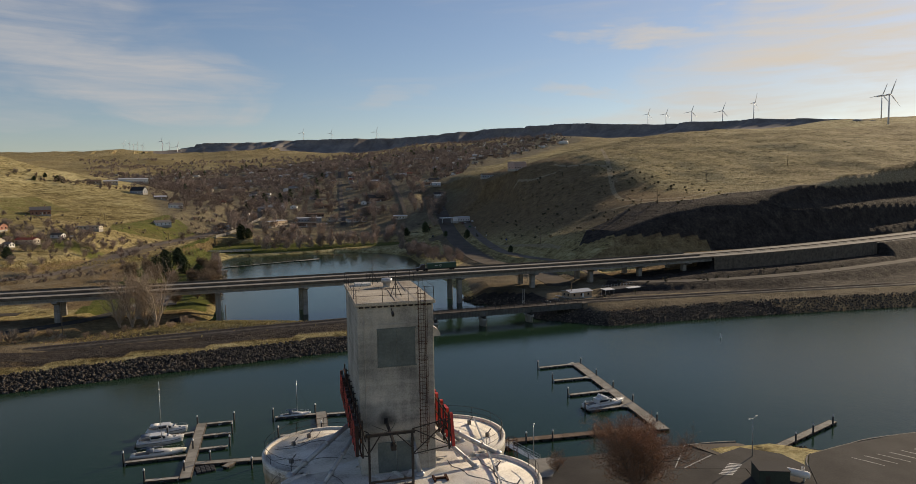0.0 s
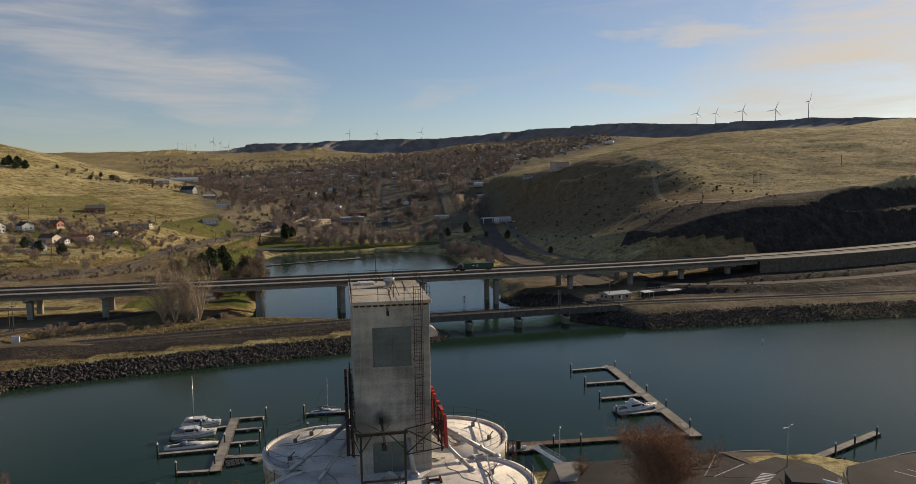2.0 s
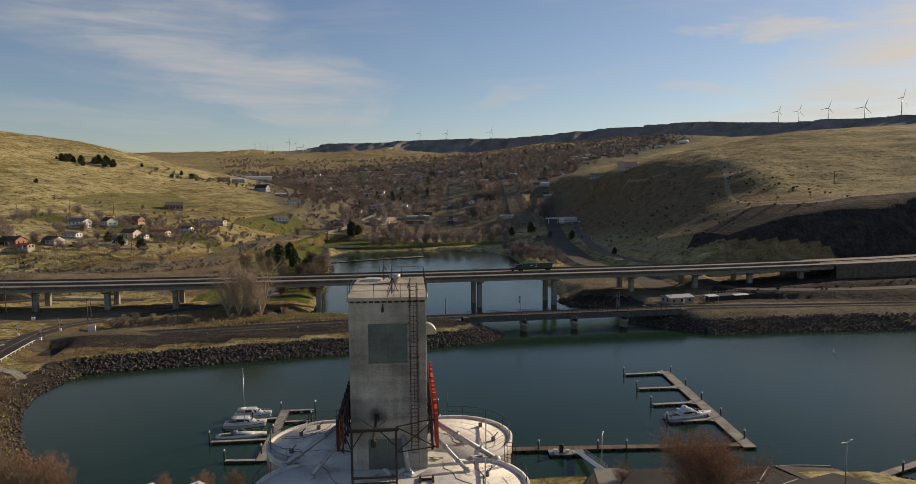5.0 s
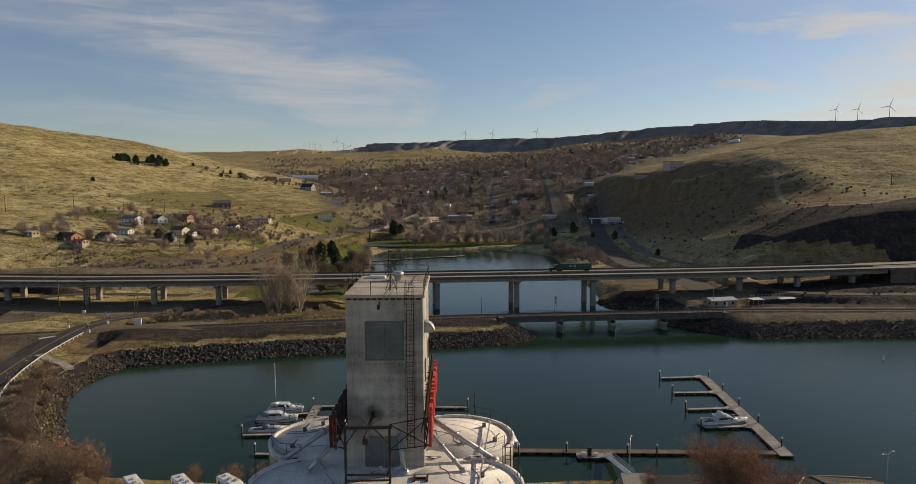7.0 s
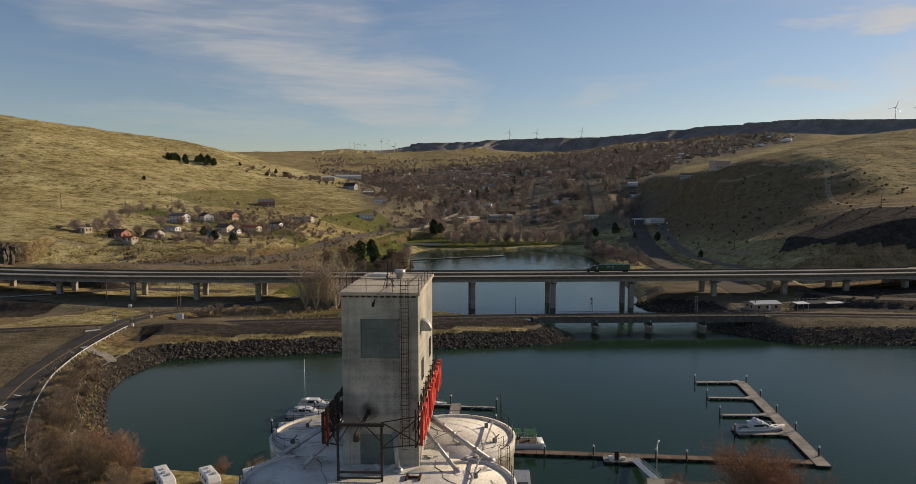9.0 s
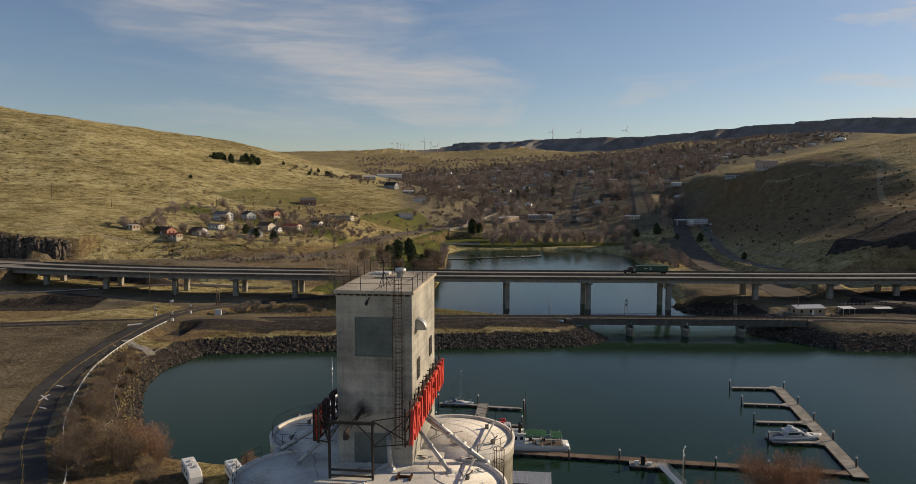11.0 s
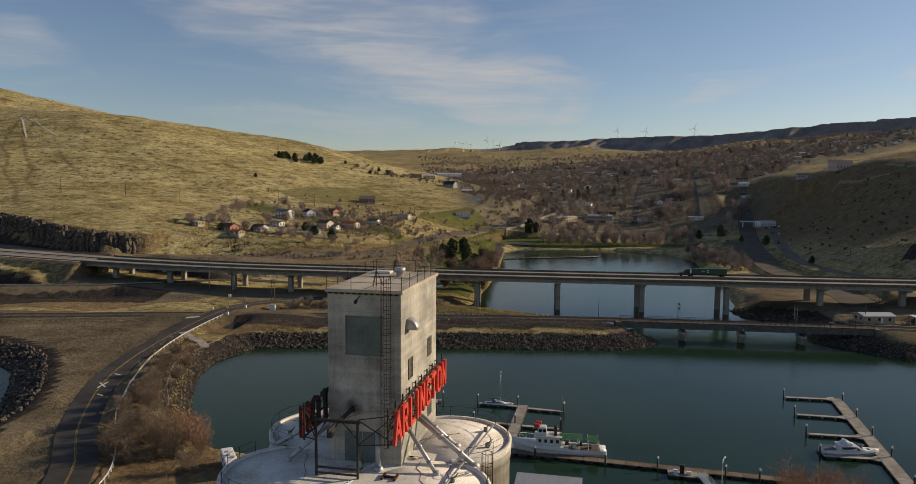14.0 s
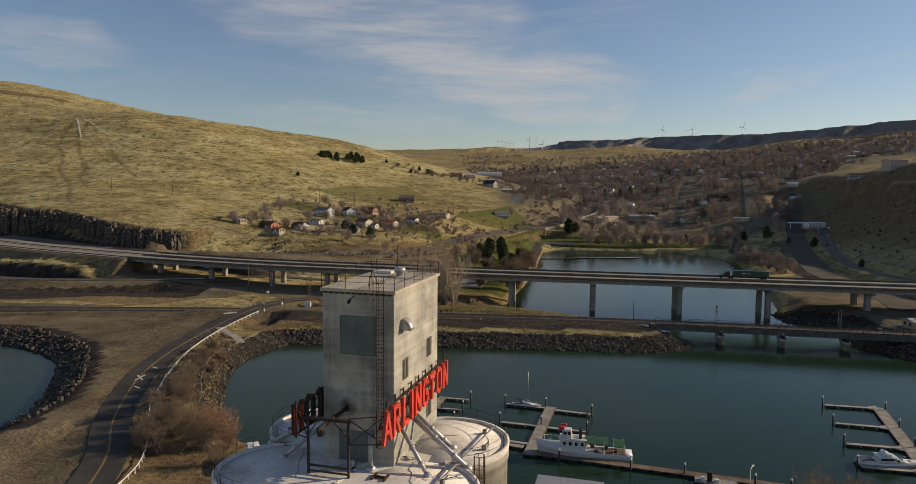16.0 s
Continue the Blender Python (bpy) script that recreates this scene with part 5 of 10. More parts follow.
    for a in (-2.6, -2.1, -1.57, -1.05, -0.55):
        x, y = lx + 0.4 * math.cos(a), ly - 0.42 + 0.42 * math.sin(a)
        add_tube(bm, (x, y, 40.5), (x, y, 53.1), 0.016, n=4)
    part("safety_cage", bm, M_RUST, lad)
    # flood light under the eave
    bm = bmesh.new()
    add_tube(bm, (-0.35, -D / 2, 51.45), (-0.35, -D / 2 - 0.75, 51.25), 0.05, n=6)
    add_box(bm, 0.2, 0.45, 0.26, pose(-0.35, -D / 2 - 0.8, 51.06, 20), 0.04)
    part("flood_light", bm, M_STEEL, hh, "dark flood light on an arm")
    # roof railing
    bm = bmesh.new()
    zt = Z1 + 0.28
    hw, hd = W / 2 + 0.05, D / 2 + 0.05
    ring = [(-hw, -hd), (hw, -hd), (hw, hd), (-hw, hd), (-hw, -hd)]
    for (x0, y0), (x1, y1) in zip(ring, ring[1:]):
        for h in (0.55, 1.08):
            add_tube(bm, (x0, y0, zt + h), (x1, y1, zt + h), 0.017, n=5)
        n = max(2, int(math.hypot(x1 - x0, y1 - y0) / 1.9))
        for k in range(n):
            u = k / n
            add_tube(bm, (x0 + (x1 - x0) * u, y0 + (y1 - y0) * u, zt - 0.1), (x0 + (x1 - x0) * u, y0 + (y1 - y0) * u, zt + 1.1), 0.026, n=5)
    part("roof_railing", bm, M_STEEL, hh, "thin steel roof railing")
    bm = bmesh.new()
    add_lathe(bm, [(0.34, 0), (0.34, 0.36), (0.5, 0.4), (0.5, 0.74), (0.4, 0.78), (0, 0.82)], 14, pose(0.45, 2.6, zt))
    part("roof_ventilator", bm, M_GALV, hh, "stubby galvanised roof ventilator")
    bm = bmesh.new()
    add_box(bm, 1.5, 1.1, 0.22, pose(-1.6, 4.2, zt), 0.03)
    part("roof_hatch", bm, M_ROOFCOAT, hh)
    # antenna tripods
    for x, y, h in ((0.35, -3.6, 2.2), (-0.6, 4.8, 2.6)):
        bm = bmesh.new()
        for a in (0.4, 2.5, 4.6):
            add_tube(bm, (x + 0.55 * math.cos(a), y + 0.55 * math.sin(a), zt), (x, y, zt + 1.3), 0.028, n=5)
        add_tube(bm, (x, y, zt), (x, y, zt + h), 0.035, n=6)
        add_tube(bm, (x - 0.5, y, zt + h - 0.2), (x + 0.5, y, zt + h - 0.2), 0.02, n=4)
        part("antenna_mast", bm, M_STEEL, hh, "slim antenna mast on a tripod")
    bm = bmesh.new()
    add_tube(bm, (-0.6, 4.8, zt + 2.3), (-2.9, -5.3, zt + 0.9), 0.012, n=4)
    add_tube(bm, (-0.6, 4.8, zt + 2.3), (2.9, 5.3, zt + 0.9), 0.012, n=4)
    part("guy_wire", bm, M_STEEL, hh)
    # spouts from the headhouse to the bins
    spouts = [((W / 2, -4.3, 40.8), (6.2, -6.6, 38.0), 0.17), ((W / 2, -1.9, 40.9), (8.8, -4.4, 38.0), 0.21), ((W / 2, -0.8, 40.7), (6.5, -0.7, 38.0), 0.2),
              ((-W / 2, -1.2, 41.2), (-8.7, -4.2, 38.0), 0.21), ((-W / 2, -3.0, 40.8), (-6.2, -6.7, 38.0), 0.17)]
    for a, b, r in spouts:
        bm = bmesh.new()
        a, b = Vector(a), Vector(b)
        add_tube(bm, a, b, r, n=14)
        d = (b - a).normalized()
        for u in (0.45, 0.78):
            c = a + (b - a) * u
            add_tube(bm, c - d * 0.12, c + d * 0.12, r * 1.3, n=14)
        add_lathe(bm, [(r * 1.9, -0.1), (r * 1.9, 0.12), (r * 1.1, 0.3), (0, 0.32)], 14, pose(b.x, b.y, ROOF_Z + 0.05))
        part("grain_spout", bm, M_GALV, root, "pale grey spout pipe with flanges")
    bm = bmesh.new()
    add_tube(bm, (1.1, -D / 2 - 0.05, 40.7), (1.5, -D / 2 - 1.1, 38.0), 0.2, n=14)
    add_lathe(bm, [(0.42, -0.05), (0.42, 0.12), (0.26, 0.3), (0, 0.3)], 14, pose(1.5, -D / 2 - 1.1, ROOF_Z + 0.05))
    part("grain_spout", bm, M_GALV, root, "pale grey spout pipe with flanges")
    # monorail beam with hoist through the front wall
    bm = bmesh.new()
    add_beam(bm, (-1.0, -D / 2 + 0.2, 42.3), (-1.05, -D / 2 - 4.9, 42.2), 0.16, 0.3)
    for x in (-1.9, -0.1):
        add_tube(bm, (x * 1.0 - 0.2, -D / 2, 42.0), (-1.05, -D / 2 - 2.6, 42.3), 0.02, n=4)
    add_box(bm, 0.4, 0.6, 0.45, pose(-1.05, -D / 2 - 4.4, 41.6), 0.05)
    part("hoist_beam", bm, M_STEEL, root, "dark steel hoist beam with trolley")
    bm = bmesh.new()
    add_box(bm, 0.34, 0.06, 0.5, pose(-1.0, -D / 2 - 0.02, 42.05), 0.02)
    part("beam_port", bm, M_STEEL, hh, "sooty port round the hoist beam")
    # sign gantry on the roof
    G = [(-2.75, -8.85), (0.6, -8.8)]
    for x, y in G:
        bm = bmesh.new()
        add_box(bm, 0.17, 0.17, 4.6, pose(x, y, ROOF_Z), 0.01)
        part("gantry_post", bm, M_STEEL, root, "dark rusty gantry post")
    for a, b, t in (((-3.0, -8.85, 42.4), (0.8, -8.8, 42.4), 0.21), ((-2.7, -8.85, 38.7), (0.6, -8.8, 38.7), 0.14), ((-2.7, -8.85, 38.25), (0.6, -8.8, 38.25), 0.12), ((-2.7, -8.85, 41.1), (-1.9, -8.85, 42.3), 0.08), ((0.6, -8.8, 41.1), (-0.6, -8.8, 42.3), 0.08)):
        bm = bmesh.new()
        add_beam(bm, a, b, t, t)
        part("gantry_beam", bm, M_STEEL, root)
    for a, b in (((0.6, -8.8, 42.6), (3.6, -8.9, 43.2)), ((0.6, -8.8, 40.6), (3.6, -8.9, 41.0)), ((0.6, -8.8, 42.6), (3.6, -8.9, 41.0)), ((0.6, -8.8, 40.6), (3.6, -8.9, 43.2)),
                 ((-2.75, -8.85, 42.6), (-3.7, -8.9, 43.2)), ((-2.75, -8.85, 40.8), (-3.7, -8.9, 41.0)), ((-2.75, -8.85, 40.8), (-3.7, -8.9, 43.2))):
        bm = bmesh.new()
        add_beam(bm, a, b, 0.07, 0.07)
        part("brace", bm, M_STEEL, root)
    # walkway edge strips and valves on the roof
    for k, (x, y) in enumerate(((8.3, 3.4), (9.1, -0.2), (7.7, -7.6), (-8.4, 2.6), (-8.6, -1.4), (-7.0, 4.2), (8.2, -11.2))):
        bm = bmesh.new()
        add_box(bm, 0.34, 0.3, 0.4, pose(x, y, ROOF_Z + 0.0, 0, 0, k * 40), 0.05)
        add_tube(bm, (x, y, ROOF_Z + 0.3), (x + 0.4, y + 0.15, ROOF_Z + 0.7), 0.05, n=6)
        part("bin_vent", bm, M_VENT, root, "small grey bin vent")
    bm = bmesh.new()
    add_beam(bm, (8.9, 4.0, 38.3), (7.2, -10.5, 38.2), 0.12, 0.12)
    part("cable_tray", bm, M_GALV, root, "long thin cable tray")
    bm = bmesh.new()
    for x0, y0, x1, y1 in ((-0.6, -10.6, 0.7, -10.6), (-0.6, -10.6, -0.6, -11.2), (0.7, -10.6, 0.7, -11.2), (2.4, -7.6, 2.4, -8.6), (3.4, -7.6, 3.4, -8.6), (2.4, -8.1, 3.4, -8.1)):
        add_beam(bm, (x0, y0, ROOF_Z + 0.2), (x1, y1, ROOF_Z + 0.2), 0.16, 0.16)
    part("loose_brackets", bm, M_RUST, root, "rusty steel remnants on the roof")
    # railings round the outer bins
    for (bx, by), a0, a1 in ((BINS[0], -60, 115), (BINS[1], 60, 250), (BINS[3], 150, 265), (BINS[2], -75, 20)):
        n = 13
        pts = [(bx + 5.25 * math.cos(radians(a0 + (a1 - a0) * k / n)), by + 5.25 * math.sin(radians(a0 + (a1 - a0) * k / n))) for k in range(n + 1)]
        bars = []
        for h in (0.6, 1.15):
            bm = bmesh.new()
            add_loft(bm, [[(x + 0.02 * c, y, ROOF_Z + h + 0.02 * s) for c, s in ((1, 0), (0, 1), (-1, 0), (0, -1))] for x, y in pts])
            bars.append(part("railing_bar", bm, M_STEEL, root, "thin rusty roof railing"))
        for x, y in pts[::2]:
            bm = bmesh.new()
            add_tube(bm, (x, y, ROOF_Z), (x, y, ROOF_Z + 1.17), 0.024, n=5)
            part("railing_post", bm, M_STEEL, bars[0])
    # ladder cage where the bins meet on the lagoon side
    bm = bmesh.new()
    cx, cy = 9.9, -5.0
    for k in range(7):
        add_tube(bm, (cx + 0.45 * math.cos(k), cy + 0.45 * math.sin(k), 36.0), (cx + 0.45 * math.cos(k), cy + 0.45 * math.sin(k), 39.4), 0.03, n=4)
    for z in (36.4, 37.4, 38.4, 39.4):
        bar_frame(bm, [(cx + 0.45 * math.cos(a), cy + 0.45 * math.sin(a), z) for a in [j * 0.785 for j in range(9)]], 0.025)
    part("access_cage", bm, M_RUST, root, "rusty ladder cage at the roof edge")
    return root


elevator = build_elevator()


# ---- roof signs ----
STROKES = {   # strokes of each letter on a unit wide and one high block
    "A": [((0.08, 0), (0.5, 1)), ((0.92, 0), (0.5, 1)), ((0.22, 0.33), (0.78, 0.33))],
    "R": [((0.15, 0), (0.15, 1)), ((0.15, 0.93), (0.7, 0.93)), ((0.75, 0.95), (0.75, 0.52)), ((0.15, 0.5), (0.75, 0.5)), ((0.42, 0.5), (0.85, 0))],
    "L": [((0.2, 0), (0.2, 1)), ((0.2, 0.07), (0.85, 0.07))],
    "I": [((0.5, 0), (0.5, 1))],
    "N": [((0.15, 0), (0.15, 1)), ((0.85, 0), (0.85, 1)), ((0.15, 0.96), (0.85, 0.04))],
    "G": [((0.85, 0.8), (0.7, 0.93)), ((0.7, 0.93), (0.3, 0.93)), ((0.3, 0.93), (0.15, 0.75)), ((0.15, 0.75), (0.15, 0.22)), ((0.15, 0.22), (0.3, 0.07)), ((0.3, 0.07), (0.7, 0.07)), ((0.7, 0.07), (0.85, 0.22)), ((0.85, 0.22), (0.85, 0.48)), ((0.85, 0.46), (0.55, 0.46))],
    "T": [((0.5, 0), (0.5, 1)), ((0.08, 0.93), (0.92, 0.93))],
    "O": [((0.15, 0.2), (0.15, 0.8)), ((0.15, 0.8), (0.32, 0.93)), ((0.32, 0.93), (0.68, 0.93)), ((0.68, 0.93), (0.85, 0.8)), ((0.85, 0.8), (0.85, 0.2)), ((0.85, 0.2), (0.68, 0.07)), ((0.68, 0.07), (0.32, 0.07)), ((0.32, 0.07), (0.15, 0.2))],
}


def build_sign(side, label):
    """Row of letters along the headhouse; side 1 faces the setting sun, -1 the other way."""
    root = thing("roof_sign", (*E_AT, 0), label, "sign", "roof signs", rz=E_TURN)
    word = "ARLINGTON"
    x = side * 3.7
    y0, y1, z0, h = (-9.7, 7.0, 41.15, 2.3)
    slots = [0.5 if ch == "I" else 1.0 for ch in word]
    unit = (y1 - y0) / sum(slots)
    for i, ch in enumerate(word):
        bm = bmesh.new()
        step = unit * slots[i]
        start = y0 + unit * sum(slots[:i])
        w = step * 0.84
        for (a, b), (c, d) in STROKES[ch]:
            def at(u, v):
                s = start + 0.08 * step + u * w
                return (x, s if side > 0 else (y0 + y1) - s, z0 + v * h)
            stroke(bm, at(a, b), at(c, d), 0.36, 0.24)
        bm.normal_update()
        for f in bm.faces:
            if f.normal.x * side < (-0.5 if side > 0 else 0.5) and not (side < 0 and i == len(word) - 1 and f.normal.x > 0.5):
                f.material_index = 1
        part("letter", bm, [M_REDLET, M_REDBACK], root, "faded red sheet-metal letter " + ch)
    bm = bmesh.new()
    xi = x - side * 0.3
    for z in (z0 + 0.1, z0 + h * 0.5, z0 + h - 0.05):
        add_beam(bm, (xi, y0 - 0.1, z), (xi, y1 + 0.1, z), 0.09, 0.12)
    part("sign_rail", bm, M_RUST, root, "rusty angle-iron sign rails")
    n = 10
    for k in range(n):
        y = y0 + (y1 - y0) * k / (n - 1)
        bm = bmesh.new()
        add_box(bm, 0.12, 0.12, h + 0.6, pose(xi - side * 0.1, y, z0 - 0.1), 0.01)
        if -5.5 < y < 5.5:
            add_beam(bm, (xi - side * 0.1, y, z0 + h + 0.3), (side * 3.06, y, z0 + h + 0.3), 0.07, 0.07)
            add_beam(bm, (xi - side * 0.1, y, z0 + 0.2), (side * 3.06, y, z0 + 0.2), 0.07, 0.07)
            add_beam(bm, (xi - side * 0.1, y, z0 + h + 0.3), (side * 3.06, y, z0 + 1.2), 0.05, 0.05)
        else:
            add_beam(bm, (xi - side * 0.1, y, z0 + h), (side * 3.0, -8.8 if y < 0 else 5.6, z0 + 0.8), 0.06, 0.06)
        part("sign_bracket", bm, M_STEEL, root)
    return root


def stroke(bm, a, b, w, t):
    """Flat bar of the letter's width between two points of its upright plane."""
    a, b = Vector(a), Vector(b)
    d = (b - a)
    if d.length < 1e-4:
        return
    d.normalize()
    a, b = a - d * w * 0.12, b + d * w * 0.12
    out = Vector((1, 0, 0))
    s = d.cross(out).normalized() * (w / 2)
    o = out * (t / 2)
    vs = [bm.verts.new(p) for p in (a - s - o, a + s - o, b + s - o, b - s - o, a - s + o, a + s + o, b + s + o, b - s + o)]
    for f in ((3, 2, 1, 0), (4, 5, 6, 7), (0, 1, 5, 4), (1, 2, 6, 5), (2, 3, 7, 6), (3, 0, 4, 7)):
        bm.faces.new([vs[i] for i in f])
    bmesh.ops.recalc_face_normals(bm, faces=bm.faces[:])


build_sign(1, "big red sheet-metal letters on a rusty frame beside the headhouse")
build_sign(-1, "red letters on a rusty frame seen from the back")

# ---- floating docks ----
def build_dock(a, b, width, label, group, panel=3.0, mat=None, name="dock", gussets=()):
    """Floating walkway from a to b: deck panels on dark floats with timber edges."""
    ax, ay = a
    L = math.hypot(b[0] - ax, b[1] - ay)
    root = thing(name, (ax, ay, 0), label, "dock", group, rz=math.degrees(math.atan2(b[1] - ay, b[0] - ax)))
    n = max(1, round(L / panel))
    s = L / n
    me = None
    for k in range(n):
        m = pose((k + 0.5) * s, 0, 0.42)
        if me is None:
            bm = bmesh.new()
            add_box(bm, s - 0.06, width - 0.16, 0.14, None, 0.02)
            ob = part("deck_panel", bm, mat or M_DOCK, root)
            me, ob.matrix_basis = ob.data, m
        else:
            same_part("deck_panel", me, root, m)
    me = None
    for side in (-1, 1):
        bm = bmesh.new()
        add_box(bm, L, 0.16, 0.18, pose(L / 2, side * (width / 2 - 0.08), 0.40), 0.02)
        part("edge_timber", bm, M_WOOD, root)
    for k in range(n):
        m = pose((k + 0.5) * s, 0, -0.35)
        if me is None:
            bm = bmesh.new()
            add_box(bm, s * 0.7, width + 0.1, 0.74, None, 0.04)
            ob = part("float", bm, M_FLOAT, root)
            me, ob.matrix_basis = ob.data, m
        else:
            same_part("float", me, root, m)
    for side in gussets:
        bm = bmesh.new()
        add_prism(bm, [(L - 2.4, side * width / 2), (L + 0.3, side * width / 2), (L + 0.3, side * (width / 2 + 1.5))], 0.40, 0.555)
        part("gusset", bm, mat or M_DOCK, root, "pale triangular corner plate")
    return root


def build_pile():
    root = thing("mooring_pile", (0, 0, 0), "black steel mooring pile with a white cone cap", "pile", "mooring piles")
    bm = bmesh.new()
    add_tube(bm, (0, 0, -4), (0, 0, 2.5), 0.2, n=12)
    part("shaft", bm, M_PILE, root)
    bm = bmesh.new()
    add_lathe(bm, [(0.24, 2.45), (0.24, 2.6), (0.06, 2.95), (0, 2.97)], 12)
    part("cap", bm, M_PAINT_W, root, "white cone cap")
    return root


D1 = "weathered grey floating dock on dark floats"
D2 = "narrow concrete-topped finger dock"
# eastern basin
build_dock((46.6, 200.5), (35.0, 138.0), 3.2, D1, "marina walkways")
for a, b in (((33.0, 200.2), (46, 199.6)), ((30.3, 185.3), (42.8, 184.0)), ((27.6, 171.0), (40.2, 170.2)), ((25.4, 157.5), (37.8, 156.8))):
    build_dock(a, b, 1.5, D2, "finger docks", mat=M_FINGER, gussets=(1, -1))
build_dock((-45.5, 152.6), (33.6, 140.2), 2.3, "long floating walkway with brown deck panels", "marina walkways", mat=surface("brown_deck_panel", (0.10, 0.07, 0.05), (0.175, 0.125, 0.09), (0.25, 0.19, 0.145), 0.4, 5, 0.9, vary=0.2))
build_dock((-11.0, 144.9), (-3.0, 143.6), 3.6, "wide floating fuel platform beside the walkway", "marina walkways")
# middle basin
build_dock((-45.2, 151.0), (-41.2, 184.6), 2.8, D1, "marina walkways")
for a, b in (((-53.2, 185.0), (-42.6, 183.4)), ((-40.0, 182.2), (-30.8, 180.6)), ((-53.3, 170.6), (-44.2, 169.4)), ((-41.6, 168.8), (-32.4, 167.6)), ((-52.5, 158.6), (-45.6, 157.4))):
    build_dock(a, b, 1.4, D2, "finger docks", mat=M_FINGER)
# western basin
build_dock((-74.6, 153.4), (-71.3, 187.8), 2.4, D1, "marina walkways")
for a, b in (((-70.2, 186.9), (-63.8, 186.3)), ((-71.3, 178.3), (-64.6, 177.7)), ((-72.1, 169.4), (-65.5, 168.8)), ((-87.4, 167.6), (-74.6, 166.6)), ((-79.0, 181.3), (-73.2, 181.6)), ((-82.4, 155.3), (-75.9, 154.2))):
    build_dock(a, b, 1.3, D2, "finger docks", mat=M_FINGER)
build_dock((-72.7, 160.9), (-46.6, 155.4), 1.9, D1, "marina walkways")
build_dock((-66.6, 156.4), (-64.8, 158.3), 1.6, "small square wooden platform", "marina walkways")
# launch ramp float
build_dock((51.0, 118.8), (77.4, 126.4), 2.0, "slim grey boarding float at the launch ramp", "marina walkways")

pile0 = build_pile()
PILE_AT = [(32.6, 200.6), (29.9, 185.6), (27.2, 171.3), (25.0, 158.2), (47.6, 198.5), (44.9, 184.6), (42.5, 171.5), (40.3, 158.5), (36.9, 143.2), (-53.6, 185.9), (-30.4, 181.4), (-32.0, 168.4), (-53.7, 171.3), (-42.6, 185.2),
           (-43.2, 170.6), (-52.9, 159.3), (-38.5, 149.9), (-23.5, 147.6), (-12.6, 147.0), (0.6, 144.2), (7.0, 143.0), (17.5, 141.4), (-63.4, 187.1), (-64.2, 178.5), (-65.1, 169.7), (-87.8, 168.4), (-73.2, 170.2), (-72.4, 187.6), (-79.3, 182.2),
           (-82.6, 156.0), (-69.5, 161.3), (-74.8, 157.5), (58.0, 119.8), (66.0, 122.2), (75.5, 124.9), (-61.0, 154.0)]
pile0.matrix_basis = pose(*PILE_AT[0], 0)
for x, y in PILE_AT[1:]:
    repeat(pile0, pose(x, y, 0))

# black plastic swim float
swim = thing("pontoon_float", (-70.6, 157.6, 0.0), "low black plastic pontoon float beside the dock", "float", rz=8)
for i in range(4):
    for j in range(4):
        bm = bmesh.new()
        add_box(bm, 0.95, 0.85, 0.5, pose(-1.5 + i, -1.35 + j * 0.9, -0.1), 0.1)
        part("float_block", bm, M_FLOAT, swim)

# gangways
def build_gangway(a, b, w, label):
    a, b = Vector(a), Vector(b)
    root = thing("gangway", (0, 0, 0), label, "gangway", "gangways")
    bm = bmesh.new()
    add_beam(bm, a, b, w, 0.12)
    part("tread_deck", bm, M_ALU, root)
    side = Vector((-(b - a).y, (b - a).x, 0)).normalized()
    for s in (-w / 2, w / 2):
        bm = bmesh.new()
        for h in (0.5, 1.1):
            add_tube(bm, a + side * s + Vector((0, 0, h)), b + side * s + Vector((0, 0, h)), 0.04, n=6)
        n = 10
        for k in range(n + 1):
            p = a + (b - a) * k / n + side * s
            add_tube(bm, p, p + Vector((0, 0, 1.1)), 0.03, n=5)
            if k < n:
                q = a + (b - a) * (k + 1) / n + side * s
                add_tube(bm, p, q + Vector((0, 0, 1.1)), 0.02, n=4)
        part("truss_rail", bm, M_ALU, root, "aluminium truss railing")


build_gangway((-4.6, 143.2, 0.75), (-5.2, 127.2, 3.3), 1.5, "long aluminium truss gangway to the floating dock")
bm = bmesh.new()
add_box(bm, 3.0, 2.4, 0.5, pose(-5.2, 126.4, 2.9), 0.03)
tagged(link_mesh("gangway_landing", bm, M_CONC), "concrete gangway landing", "landing", kind="structure")

# fuel pump and boxes on the platform
pump = thing("fuel_pump", (-8.2, 144.2, 0.56), "dark fuel pump cabinet on the floating platform", "fuel pump", rz=-9)
bm = bmesh.new()
add_box(bm, 0.9, 0.6, 1.7, None, 0.06)
part("cabinet", bm, M_STEEL, pump)
bm = bmesh.new()
add_box(bm, 1.1, 0.8, 0.18, pose(0, 0, 1.7), 0.05)
part("cap", bm, M_STEEL, pump)
bm = bmesh.new()
add_tube(bm, (0.5, 0, 1.2), (0.62, -0.2, 0.4), 0.03, n=6)
part("hose", bm, M_TYRE, pump)
